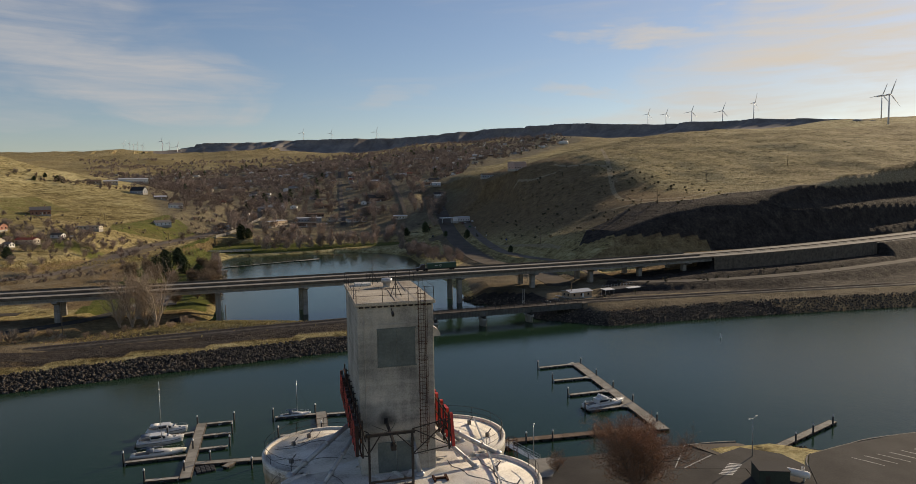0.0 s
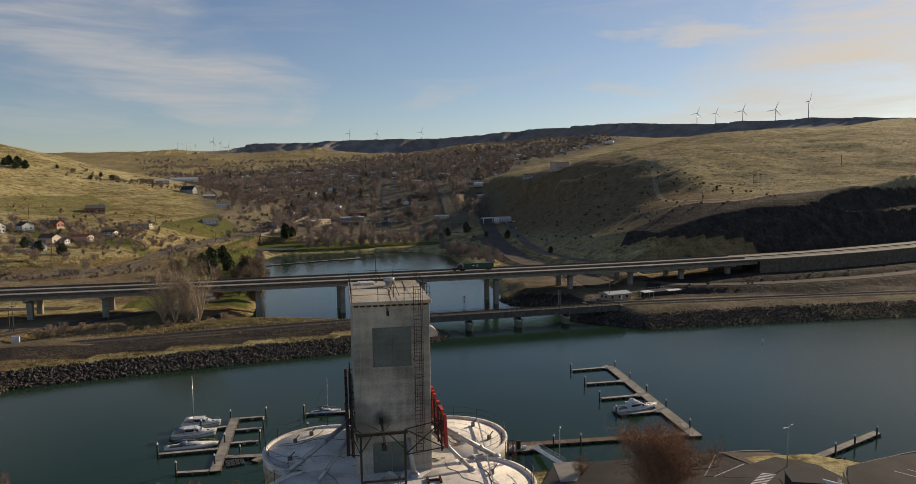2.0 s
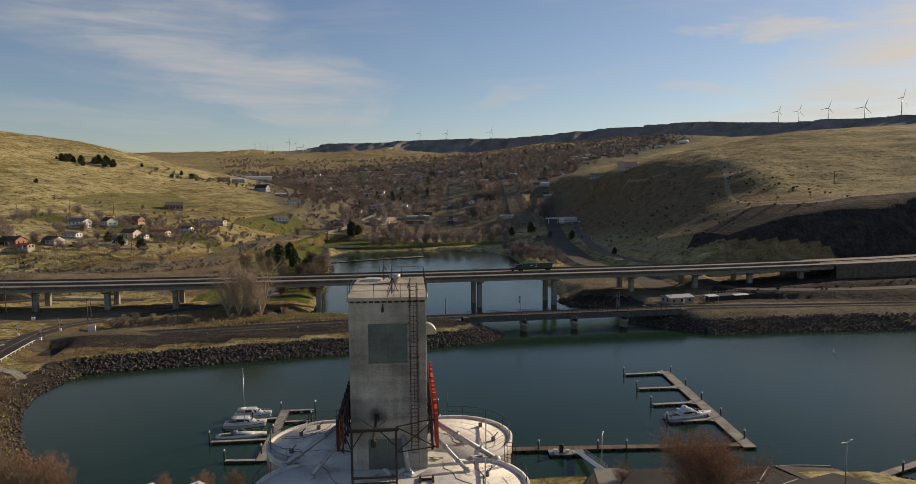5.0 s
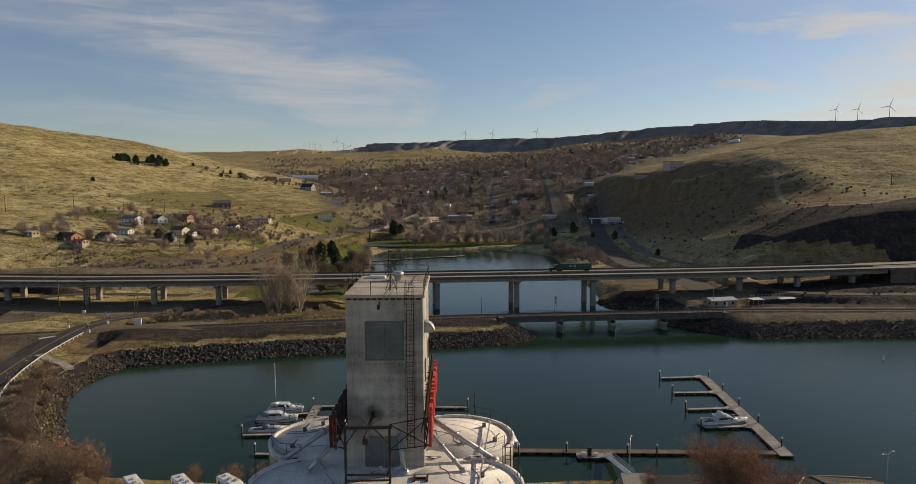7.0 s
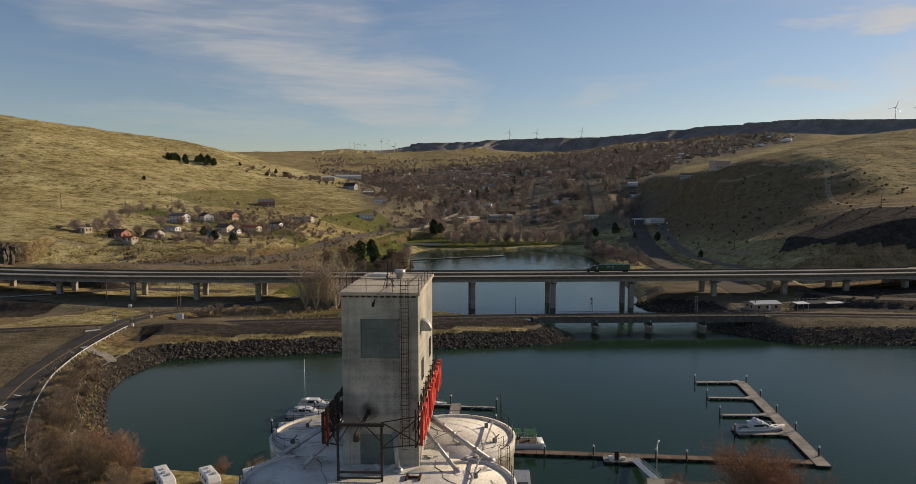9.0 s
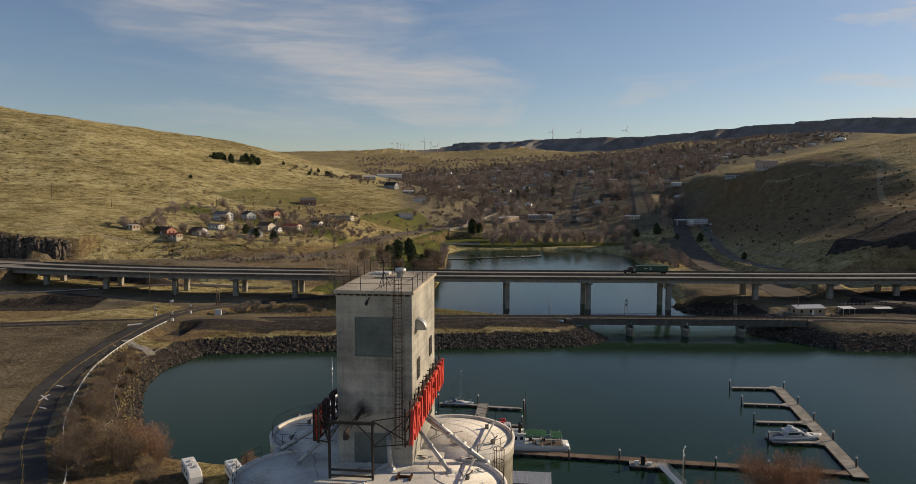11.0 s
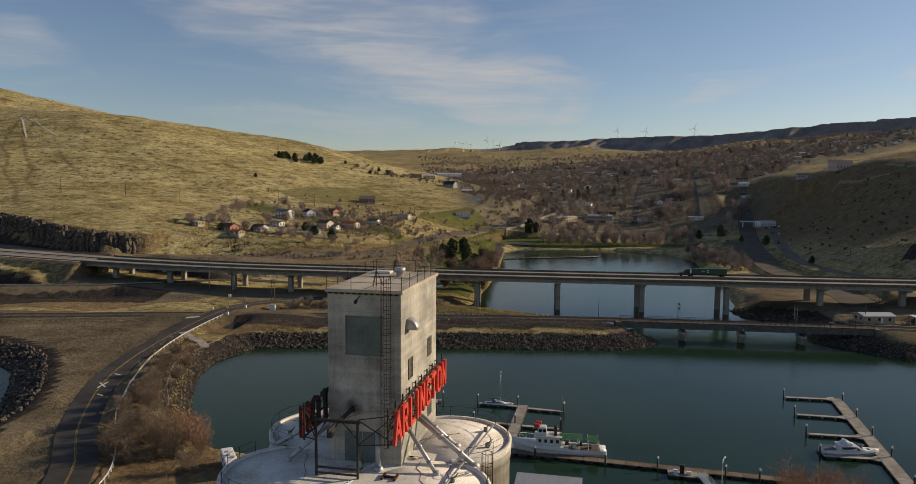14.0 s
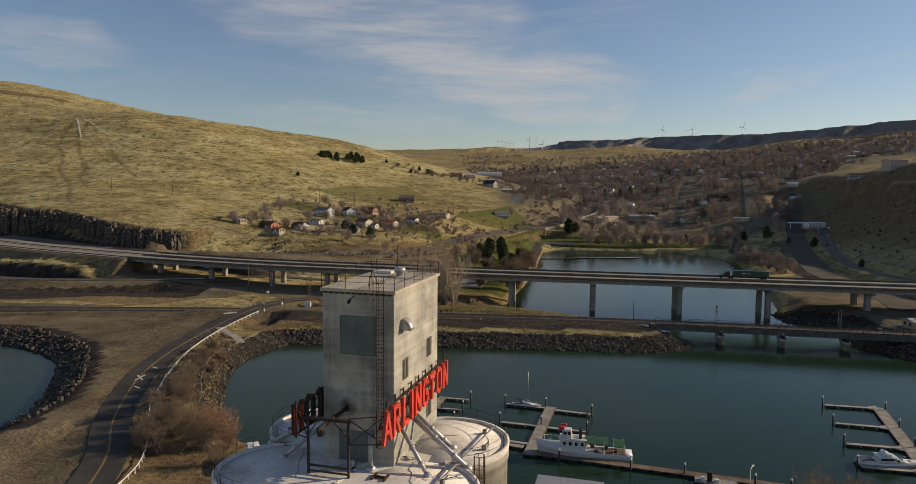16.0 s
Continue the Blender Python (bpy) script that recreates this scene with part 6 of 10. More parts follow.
for dx, dy in ((-9.6, 143.6), (-9.4, 144.6), (-6.9, 143.8)):
    bm = bmesh.new()
    add_box(bm, 0.9, 0.6, 0.55, pose(0, 0, 0), 0.05)
    add_box(bm, 0.96, 0.66, 0.1, pose(0, 0, 0.55), 0.03)
    ob = link_mesh("dock_box", bm, M_PAINT_W)
    ob.matrix_basis = pose(dx, dy, 0.56, 0, 0, -9)
    tagged(ob, "white fibreglass dock box on the platform", "box", "dock boxes")


# ---- boats ----
def hull(bm, L, B, H, draft=0.5, stern=0.82, sheer=0.35, flare=1.15, mat=0, n=15, full=0.45):
    """Lofted boat hull, bow towards +x."""
    secs = []
    for k in range(n + 1):
        u = k / n
        x = -L / 2 + L * u
        w = B / 2 * (stern + (1 - stern) * math.sin(min(u / full, 1) * math.pi / 2)) if u < full else B / 2 * max(0.012, math.cos(((u - full) / (1 - full)) ** 1.5 * math.pi / 2))
        top = H + sheer * (max(0, u - 0.3) / 0.7) ** 2
        wl = w / flare
        rake = 0.09 * L * max(0, (u - 0.8) / 0.2) ** 2
        secs.append([(x + rake * 0.4, w, top), (x + rake * 0.25, (w + wl) / 2, top * 0.5), (x, wl * 0.96, 0.0), (x - rake * 0.4, wl * 0.55, -draft), (x - rake * 0.4, -wl * 0.55, -draft), (x, -wl * 0.96, 0.0), (x + rake * 0.25, -(w + wl) / 2, top * 0.5), (x + rake * 0.4, -w, top)])
    add_loft(bm, secs, mat)
    return secs


def rail(bm, pts, h, r=0.025):
    top = [(x, y, z + h) for x, y, z in pts]
    for a, b in zip(top, top[1:]):
        add_tube(bm, a, b, r, n=5)
    for a, b in zip(pts, top):
        add_tube(bm, a, b, r, n=5)


def build_sailboat(at, rz, L, mast_h, label, hullmat):
    root = thing("sailboat", (*at, 0), label, "sailboat", "moored sailboats", rz=rz)
    bm = bmesh.new()
    secs = hull(bm, L, L * 0.3, 0.75, 0.4, 0.6, 0.25)
    part("hull", bm, hullmat, root, "smooth white hull")
    bm = bmesh.new()
    hull(bm, L * 0.985, L * 0.305, 0.30, 0.0, 0.6, 0.05)
    bmesh.ops.translate(bm, verts=bm.verts[:], vec=(0, 0, 0.28))
    bmesh.ops.scale(bm, verts=bm.verts[:], vec=(1, 1, 0.35))
    part("stripe", bm, M_NAVY, root, "dark sheer stripe")
    bm = bmesh.new()
    add_loft(bm, [[(x, w, 0.78), (x, w * 0.85, 0.78 + h), (x, -w * 0.85, 0.78 + h), (x, -w, 0.78)] for x, w, h in ((-L * 0.12, L * 0.095, 0.42), (L * 0.05, L * 0.095, 0.46), (L * 0.16, L * 0.08, 0.4), (L * 0.26, L * 0.05, 0.1))])
    c = part("cabin", bm, M_HULL, root)
    for s in (-1, 1):
        bm = bmesh.new()
        add_box(bm, L * 0.2, 0.03, 0.16, pose(L * 0.02, s * L * 0.092, 0.98, s * -8))
        part("cabin_window", bm, M_DARKGLASS, c)
    bm = bmesh.new()
    add_box(bm, L * 0.26, L * 0.16, 0.08, pose(-L * 0.28, 0, 0.72), 0.02)
    part("cockpit", bm, M_COCKPIT, root, "grey cockpit sole")
    bm = bmesh.new()
    add_loft(bm, [[(x, L * 0.10, 1.1), (x, L * 0.08, 1.1 + h), (x, -L * 0.08, 1.1 + h), (x, -L * 0.10, 1.1)] for x, h in ((-L * 0.20, 0.75), (-L * 0.12, 0.8), (-L * 0.07, 0.2))])
    part("spray_hood", bm, M_CANVASB, root, "grey canvas spray hood")
    bm = bmesh.new()
    add_tube(bm, (L * 0.08, 0, 0.8), (L * 0.08, 0, mast_h), 0.075, 0.05, 8)
    m = part("mast", bm, M_ALU, root, "slim pale mast")
    bm = bmesh.new()
    for h in (0.48, 0.74):
        add_tube(bm, (L * 0.08, -L * 0.08, mast_h * h), (L * 0.08, L * 0.08, mast_h * h), 0.025, n=5)
    part("spreader", bm, M_ALU, m)
    bm = bmesh.new()
    add_tube(bm, (L * 0.07, 0, 1.9), (-L * 0.32, 0, 1.85), 0.06, n=6)
    b = part("boom", bm, M_ALU, root)
    bm = bmesh.new()
    add_tube(bm, (L * 0.05, 0, 2.03), (-L * 0.3, 0, 1.98), 0.15, 0.12, 8)
    part("furled_sail", bm, M_CANVASB, b, "furled sail under a grey-blue cover")
    bm = bmesh.new()
    for e in ((L * 0.47, 0, 1.05), (-L * 0.47, 0, 0.8), (L * 0.06, L * 0.14, 0.8), (L * 0.06, -L * 0.14, 0.8)):
        add_tube(bm, (L * 0.08, 0, mast_h * 0.98), e, 0.012, n=3)
    part("rigging", bm, M_STEEL, root)
    bm = bmesh.new()
    for s in (-1, 1):
        rail(bm, [(L * 0.46, 0.05 * s, 1.0), (L * 0.36, s * L * 0.075, 0.95), (L * 0.1, s * L * 0.14, 0.85), (-L * 0.2, s * L * 0.13, 0.78), (-L * 0.46, s * L * 0.09, 0.75)], 0.6, 0.018)
    part("lifelines", bm, M_ALU, root)
    return root


def build_cruiser(at, rz, L, label, kind):
    root = thing("motor_cruiser", (*at, 0), label, "motorboat", "moored motorboats", rz=rz)
    bm = bmesh.new()
    hull(bm, L, L * 0.31, 1.1, 0.4, 0.9, 0.5, 1.2)
    part("hull", bm, M_HULL, root, "glossy white hull")
    bm = bmesh.new()
    hull(bm, L * 0.99, L * 0.318, 0.16, 0.0, 0.9, 0.1)
    bmesh.ops.translate(bm, verts=bm.verts[:], vec=(0, 0, 0.62))
    part("stripe", bm, M_NAVY, root, "dark blue side stripe")
    w = L * 0.13
    bm = bmesh.new()
    add_loft(bm, [[(x, ww, 1.12), (x + dx, ww * 0.84, 1.12 + h), (x + dx, -ww * 0.84, 1.12 + h), (x, -ww, 1.12)] for x, dx, ww, h in ((-L * 0.2, 0, w, 1.15), (L * 0.08, -0.1, w, 1.2), (L * 0.2, -0.5, w * 0.9, 0.9), (L * 0.36, -0.3, w * 0.5, 0.15))])
    c = part("cabin", bm, M_HULL, root)
    for s in (-1, 1):
        bm = bmesh.new()
        add_loft(bm, [[(x, s * (w * 0.93 + 0.012), z0), (x - 0.1, s * (w * 0.86 + 0.02), z1), (x - 0.1, s * (w * 0.82), z1), (x, s * (w * 0.88), z0)] for x, z0, z1 in ((-L * 0.18, 1.52, 2.14), (0, 1.52, 2.20), (L * 0.13, 1.55, 2.08))])
        part("side_window", bm, M_DARKGLASS, c)
    bm = bmesh.new()
    add_box(bm, L * 0.02, w * 1.45, 0.62, pose(L * 0.155, 0, 1.62, 0, 38), 0.02)
    part("windscreen", bm, M_DARKGLASS, c)
    bm = bmesh.new()
    add_box(bm, L * 0.24, L * 0.22, 0.10, pose(-L * 0.34, 0, 1.06), 0.03)
    part("cockpit_well", bm, M_COCKPIT, root, "shaded cockpit floor")
    for s in (-1, 1):
        bm = bmesh.new()
        add_box(bm, L * 0.24, 0.14, 0.42, pose(-L * 0.34, s * L * 0.125, 1.08), 0.03)
        part("coaming", bm, M_HULL, root)
    bm = bmesh.new()
    add_box(bm, L * 0.07, L * 0.07, 0.06, pose(L * 0.33, 0, 1.36), 0.02)
    part("deck_hatch", bm, M_DARKGLASS, root)
    bm = bmesh.new()
    add_box(bm, L * 0.32, w * 1.9, 0.1, pose(-L * 0.06, 0, 2.34), 0.04)
    part("hardtop", bm, M_HULL, root)
    if kind == "flybridge":
        bm = bmesh.new()
        add_box(bm, L * 0.17, w * 1.5, 0.55, pose(-L * 0.06, 0, 2.44), 0.1, top=(0.85, 0.9))
        f = part("flybridge", bm, M_HULL, root)
        bm = bmesh.new()
        add_loft(bm, [[(-L * 0.13 + k * 0.2, w * 0.8, 2.4 + k * 0.42), (-L * 0.09 + k * 0.2, w * 0.8, 2.4 + k * 0.42), (-L * 0.09 + k * 0.2, -w * 0.8, 2.4 + k * 0.42), (-L * 0.13 + k * 0.2, -w * 0.8, 2.4 + k * 0.42)] for k in range(3)])
        part("radar_arch", bm, M_HULL, root)
        bm = bmesh.new()
        add_lathe(bm, [(0.0, 0), (0.32, 0.02), (0.32, 0.2), (0.0, 0.3)], 12, pose(-L * 0.08, 0, 3.25))
        part("radar_dome", bm, M_PAINT_W, root)
        bm = bmesh.new()
        for y in (-0.6, 0.6):
            add_tube(bm, (-L * 0.1, y, 3.1), (-L * 0.16, y, 5.2), 0.02, 0.008, 5)
        part("whip_antenna", bm, M_PAINT_W, root)
    else:
        bm = bmesh.new()
        add_loft(bm, [[(x, w * 0.95, z), (x, w * 0.5, z + 0.14), (x, -w * 0.5, z + 0.14), (x, -w * 0.95, z)] for x, z in ((-L * 0.4, 2.3), (-L * 0.2, 2.42))])
        part("canvas_top", bm, M_CANVASB if kind == "canvas" else M_PAINT_W, root, "canvas cockpit cover")
        bm = bmesh.new()
        for x in (-L * 0.4, -L * 0.22):
            for s in (-1, 1):
                add_tube(bm, (x, s * w * 0.95, 1.0), (x, s * w * 0.95, 2.32), 0.03, n=5)
        part("canopy_frame", bm, M_ALU, root)
    bm = bmesh.new()
    for s in (-1, 1):
        rail(bm, [(L * 0.5, 0.02 * s, 1.55), (L * 0.42, s * L * 0.06, 1.5), (L * 0.3, s * L * 0.105, 1.38), (L * 0.12, s * L * 0.14, 1.25)], 0.55, 0.022)
    part("bow_rail", bm, M_ALU, root)
    bm = bmesh.new()
    add_box(bm, L * 0.05, L * 0.26, 0.1, pose(-L * 0.515, 0, 0.2), 0.02)
    part("swim_platform", bm, M_WOOD, root)
    return root


build_sailboat((-80.8, 170.6), -2, 11.6, 17.2, "long white sloop with a bare mast at the finger dock", M_HULL2)
build_sailboat((-48.0, 183.9 + 1.0), -6, 7.8, 9.8, "small white sailboat with a bare mast", M_HULL)
build_cruiser((-80.8, 178.2), -2, 10.2, "white cabin cruiser with a grey canvas cockpit top", "canvas")
build_cruiser((-79.6, 185.2), -6, 9.4, "white motor cruiser with a hard cockpit top", "plain")
build_cruiser((32.0, 160.0), 2, 12.2, "white flybridge motor cruiser with a dark stripe", "flybridge")


def build_workboat():
    L = 20.4
    root = thing("excursion_boat", (-32.9, 153.9, 0), "old white wooden excursion boat with a green canvas awning", "boat", rz=180 - 1.5)
    root.scale = (1.0, 1.05, 1.25)
    bm = bmesh.new()
    hull(bm, L, 4.9, 1.25, 0.6, 0.72, 1.25, 1.12, full=0.5)
    part("hull", bm, M_HULL, root, "white planked hull")
    bm = bmesh.new()
    hull(bm, L * 1.005, 4.98, 0.12, 0.0, 0.72, 1.15, 1.02, full=0.5)
    bmesh.ops.translate(bm, verts=bm.verts[:], vec=(0, 0, 1.0))
    part("rubbing_strake", bm, M_HULL2, root, "cream rubbing strake")
    bm = bmesh.new()
    hull(bm, L * 0.985, 4.4, 0.1, 0.0, 0.72, 0.0, 1.06, full=0.5)
    bmesh.ops.translate(bm, verts=bm.verts[:], vec=(0, 0, 0.06))
    part("boot_top", bm, M_RED, root, "thin dull red waterline")
    bm = bmesh.new()
    add_box(bm, 8.4, 3.6, 0.08, pose(-4.6, 0, 1.2), 0.0)
    part("aft_deck", bm, M_WOOD, root, "brown timber deck")
    bm = bmesh.new()
    add_box(bm, 5.6, 3.1, 2.0, pose(2.6, 0, 1.2), 0.08)
    h = part("deckhouse", bm, M_HULL, root, "white deckhouse")
    for s in (-1, 1):
        for k in range(4):
            bm = bmesh.new()
            add_box(bm, 0.6, 0.04, 0.62, pose(0.6 + k * 1.3, s * 1.56, 2.2), 0.02)
            part("deckhouse_window", bm, M_DARKGLASS, h)
    bm = bmesh.new()
    add_box(bm, 6.1, 3.5, 0.12, pose(2.6, 0, 3.2), 0.04)
    part("boat_deck", bm, M_HULL2, root)
    bm = bmesh.new()
    add_box(bm, 2.3, 2.3, 1.5, pose(4.0, 0, 3.3), 0.15, top=(0.85, 0.9))
    w = part("wheelhouse", bm, M_HULL, root)
    for px, py, turn, wide in ((4.4, 1.09, 0, 0.7), (3.5, 1.09, 0, 0.7), (4.4, -1.09, 180, 0.7), (3.5, -1.09, 180, 0.7), (5.06, 0.55, 90, 0.8), (5.06, -0.55, 90, 0.8)):
        bm = bmesh.new()
        add_box(bm, wide, 0.06, 0.52, pose(px, py, 3.98, 0, 0, turn), 0.02)
        part("wheelhouse_window", bm, M_DARKGLASS, w)
    for s in (-1, 1):
        bm = bmesh.new()
        add_box(bm, 1.3, 0.9, 0.55, pose(5.0 + 0.2 * s, s * 0.85, 4.85), 0.12)
        part("deck_cover", bm, M_RED, root, "bright red canvas cover")
    bm = bmesh.new()
    add_loft(bm, [[(x, w * 0.6, z), (x, 0, z + 0.0 + w * 0.6), (x, -w * 0.6, z)] for x, w, z in ((0.2, 0.15, 3.5), (0.8, 0.7, 3.35), (1.9, 0.75, 3.35), (2.7, 0.2, 3.5))])
    part("dinghy", bm, M_HULL, root, "upturned white dinghy")
    # awning of separate cloths
    for k in range(6):
        x0 = -8.6 + k * 1.28 + (1.0 if k > 1 else 0.0)
        bm = bmesh.new()
        zz = 3.15 if k > 1 else 2.95
        for s in (-1, 1):
            vs = [bm.verts.new(p) for p in ((x0, 0, zz + 0.42), (x0 + 1.24, 0, zz + 0.42), (x0 + 1.22, s * 1.95, zz - 0.1), (x0 + 0.02, s * 1.95, zz - 0.1))]
            ws = [bm.verts.new((v.co.x, v.co.y, v.co.z - 0.04)) for v in vs]
            for f in (vs, ws[::-1], (vs[0], ws[0], ws[1], vs[1]), (vs[1], ws[1], ws[2], vs[2]), (vs[2], ws[2], ws[3], vs[3]), (vs[3], ws[3], ws[0], vs[0])):
                bm.faces.new(f)
        bmesh.ops.recalc_face_normals(bm, faces=bm.faces[:])
        part("awning_cloth", bm, M_CANVAS, root, "green canvas awning cloth")
    for x in (-8.4, -6.2, -4.2, -2.2, -0.6):
        for s in (-1, 1):
            bm = bmesh.new()
            add_tube(bm, (x, s * 1.85, 1.2), (x, s * 1.85, 3.1), 0.045, n=6)
            part("stanchion", bm, M_PAINT_W, root)
    bm = bmesh.new()
    for s in (-1, 1):
        rail(bm, [(9.0, 0.2 * s, 2.45), (7.6, 1.3 * s, 2.15), (5.8, 2.0 * s, 1.75), (3.5, 2.3 * s, 1.45), (0.5, 2.35 * s, 1.28), (-4, 2.25 * s, 1.25), (-8.8, 1.85 * s, 1.25)], 0.85, 0.03)
    part("deck_rail", bm, M_PAINT_W, root)
    bm = bmesh.new()
    add_tube(bm, (-0.2, 0, 1.2), (-0.35, 0, 10.4), 0.13, 0.07, 8)
    m = part("mast", bm, M_STEEL, root, "dark mast with shrouds")
    bm = bmesh.new()
    for s in (-1, 1):
        for k in (0, 0.6):
            add_tube(bm, (-0.33, 0, 8.8), (-0.6 - k, s * 2.2, 1.3), 0.02, n=4)
        for k in range(7):
            u = k / 8
            add_tube(bm, (-0.6 + 0.27 * u, s * 2.2 * (1 - u), 1.3 + 7.5 * u), (-1.2 + 0.87 * u, s * 2.2 * (1 - u), 1.3 + 7.5 * u), 0.02, n=4)
    add_tube(bm, (-0.35, 0, 10.0), (8.8, 0, 2.7), 0.015, n=3)
    part("shrouds", bm, M_STEEL, m)
    bm = bmesh.new()
    add_lathe(bm, [(0.35, 0), (0.35, 1.5), (0.42, 1.55), (0.42, 1.75), (0.3, 1.8)], 12, pose(1.0, 0.7, 3.3))
    part("funnel", bm, M_STEEL, root)
    for x, y in ((-3.2, 0.9), (-4.6, -0.8), (-1.6, -0.9), (-6.6, 0.5)):
        bm = bmesh.new()
        add_box(bm, 0.8, 0.6, 0.6, pose(x, y, 1.28), 0.06)
        part("deck_crate", bm, M_PAINT_W if y > 0.6 else M_STEEL, root)


build_workboat()

# channel marker buoy
buoy = thing("marker_buoy", (118, 212, 0), "small pale channel marker buoy", "buoy")
bm = bmesh.new()
add_lathe(bm, [(0, -0.3), (0.4, -0.2), (0.4, 0.3), (0.2, 0.5), (0.12, 1.6), (0, 1.65)], 12)
part("body", bm, M_PAINT_W, buoy)


# ---- waterfront ----
def flat_slab(name, pts, z, mat, label, category, thick=0.5):
    bm = bmesh.new()
    add_prism(bm, pts, z - thick, z)
    return tagged(link_mesh(name, bm, mat), label, category, kind="structure")


LOT_Z = 3.62
flat_slab("parking_lot_west", [(-28, 100), (-8, 126), (-2, 126.2), (27.5, 121.6), (18, 112.5), (31, 107), (26, 96), (24, 60), (-28, 60)], LOT_Z, M_ASPHALT, "dark asphalt waterfront parking lot", "parking lot")
flat_slab("parking_lot_east", [(43.5, 103), (48.5, 107.5), (60, 108.5), (76, 108.2), (130, 100), (150, 60), (60, 60), (38, 96)], LOT_Z, M_ASPHALT, "dark asphalt parking lot by the grass bank", "parking lot")
flat_slab("parking_lot_middle", [(18.2, 112.6), (27.4, 121.4), (30.5, 114.5), (38.1, 116.0), (43.3, 110), (43.3, 103), (38, 96.2), (26.2, 96.2), (31.2, 107)], LOT_Z - 0.006, M_ASPHALT, "dark asphalt between the parking lots and the boat ramp", "parking lot")
bm = bmesh.new()
vs = [bm.verts.new(p) for p in ((29.0, 121.4, 3.63), (44.0, 123.6, 0.9), (49.0, 124.5, -0.7), (46.5, 118.2, -0.7), (38.2, 116.2, 2.2), (30.6, 114.6, 3.63))]
bm.faces.new(vs[::-1])
bmesh.ops.recalc_face_normals(bm, faces=bm.faces[:])
r = bmesh.ops.extrude_face_region(bm, geom=bm.faces[:])
bmesh.ops.translate(bm, verts=[v for v in r["geom"] if isinstance(v, bmesh.types.BMVert)], vec=(0, 0, -0.4))
bmesh.ops.recalc_face_normals(bm, faces=bm.faces[:])
tagged(link_mesh("launch_ramp", bm, M_ASPHALT2), "grey concrete boat launch ramp sloping into the water", "ramp", kind="structure")
bm = bmesh.new()
sweep(bm, polyline([(29.5, 113.6, 3.25), (37.5, 116.0, 2.9), (44.0, 118.4, 1.2), (51.0, 118.8, 0.6)], 2), [(-1.0, -0.3), (1.0, -0.3), (1.0, 0.06), (-1.0, 0.06)])
tagged(link_mesh("ramp_walk", bm, M_CONC), "pale concrete walk beside the ramp", "walkway", kind="structure")
flat_slab("landing_pad", [(-9.5, 119), (-7.2, 127.6), (-2.4, 126.8), (-1.0, 124.8), (-6.4, 118.4)], LOT_Z + 0.06, M_DECK, "pale concrete pad at the gangway", "pavement")
kerb_lines = [[(-2, 126.3, 3.25), (10, 124.6, 3.25), (27.6, 121.9, 3.25)], [(28.5, 121.8, 3.25), (36.0, 122.9, 2.35), (44.2, 124.0, 1.0)], [(48.0, 107.6, 3.25), (60, 108.8, 3.25), (76, 108.6, 3.25), (130, 100.4, 3.25)], [(42.5, 101.5, 3.25), (45.2, 105.2, 3.25), (48.0, 107.4, 3.25)]]
for k in kerb_lines:
    bm = bmesh.new()
    sweep(bm, polyline(k, 2), [(-0.16, -0.2), (0.16, -0.2), (0.14, 0.2), (-0.14, 0.2)])
    tagged(link_mesh("kerb", bm, M_DECK), "pale concrete kerb", "kerb", kind="structure")


def paint_bar(a, b, w, z, mat, label):
    a, b = Vector((*a, z)), Vector((*b, z))
    bm = bmesh.new()
    s = Vector((-(b - a).y, (b - a).x, 0)).normalized() * w / 2
    lo = [bm.verts.new(p) for p in (a - s, a + s, b + s, b - s)]
    hi = [bm.verts.new(v.co + Vector((0, 0, 0.012))) for v in lo]
    bm.faces.new(hi)
    for i in range(4):
        bm.faces.new((lo[i], lo[(i + 1) % 4], hi[(i + 1) % 4], hi[i]))
    bmesh.ops.recalc_face_normals(bm, faces=bm.faces[:])
    return tagged(link_mesh("road_marking", bm, mat), label, "road marking", kind="structure")


for a, b in (((18.3, 112.5), (27.8, 121.4)), ((8, 112.8), (20.0, 122.2)), ((20, 111.8), (29.6, 115.0))):
    paint_bar(a, b, 0.18, LOT_Z + 0.004, M_LINE, "white parking lot line")
for k in range(8):
    paint_bar((24.5 + k * 0.75, 107.0 + k * 0.45), (26.6 + k * 0.75, 105.6 + k * 0.45), 0.38, LOT_Z + 0.004, M_LINE, "white crossing stripe")
for k in range(9):
    paint_bar((55 + k * 3.2, 103.0 - k * 0.35), (57.5 + k * 3.2, 97.5 - k * 0.35), 0.14, LOT_Z + 0.004, M_LINE, "white parking bay line")

# pump house with a pale tank beside the ramp
ph = thing("utility_building", (31.0, 100.6, LOT_Z), "dark green utility building with a flat roof", "building", rz=-26)
bm = bmesh.new()
add_box(bm, 5.6, 4.6, 2.9, None, 0.05)
part("wall", bm, tone("dark_green_siding", (0.03, 0.045, 0.035), 0.8), ph)
bm = bmesh.new()
add_box(bm, 5.8, 4.8, 0.16, pose(0, 0, 2.9), 0.03)
part("roof", bm, M_ROOFS[2], ph)
bm = bmesh.new()
add_box(bm, 0.9, 0.05, 2.0, pose(-1.2, -2.32, 0.0), 0.01)
part("door", bm, M_STEEL, ph)
tk = thing("storage_tank", (36.2, 99.6, LOT_Z), "long white cylindrical tank on saddles", "tank", rz=-58)
bm = bmesh.new()
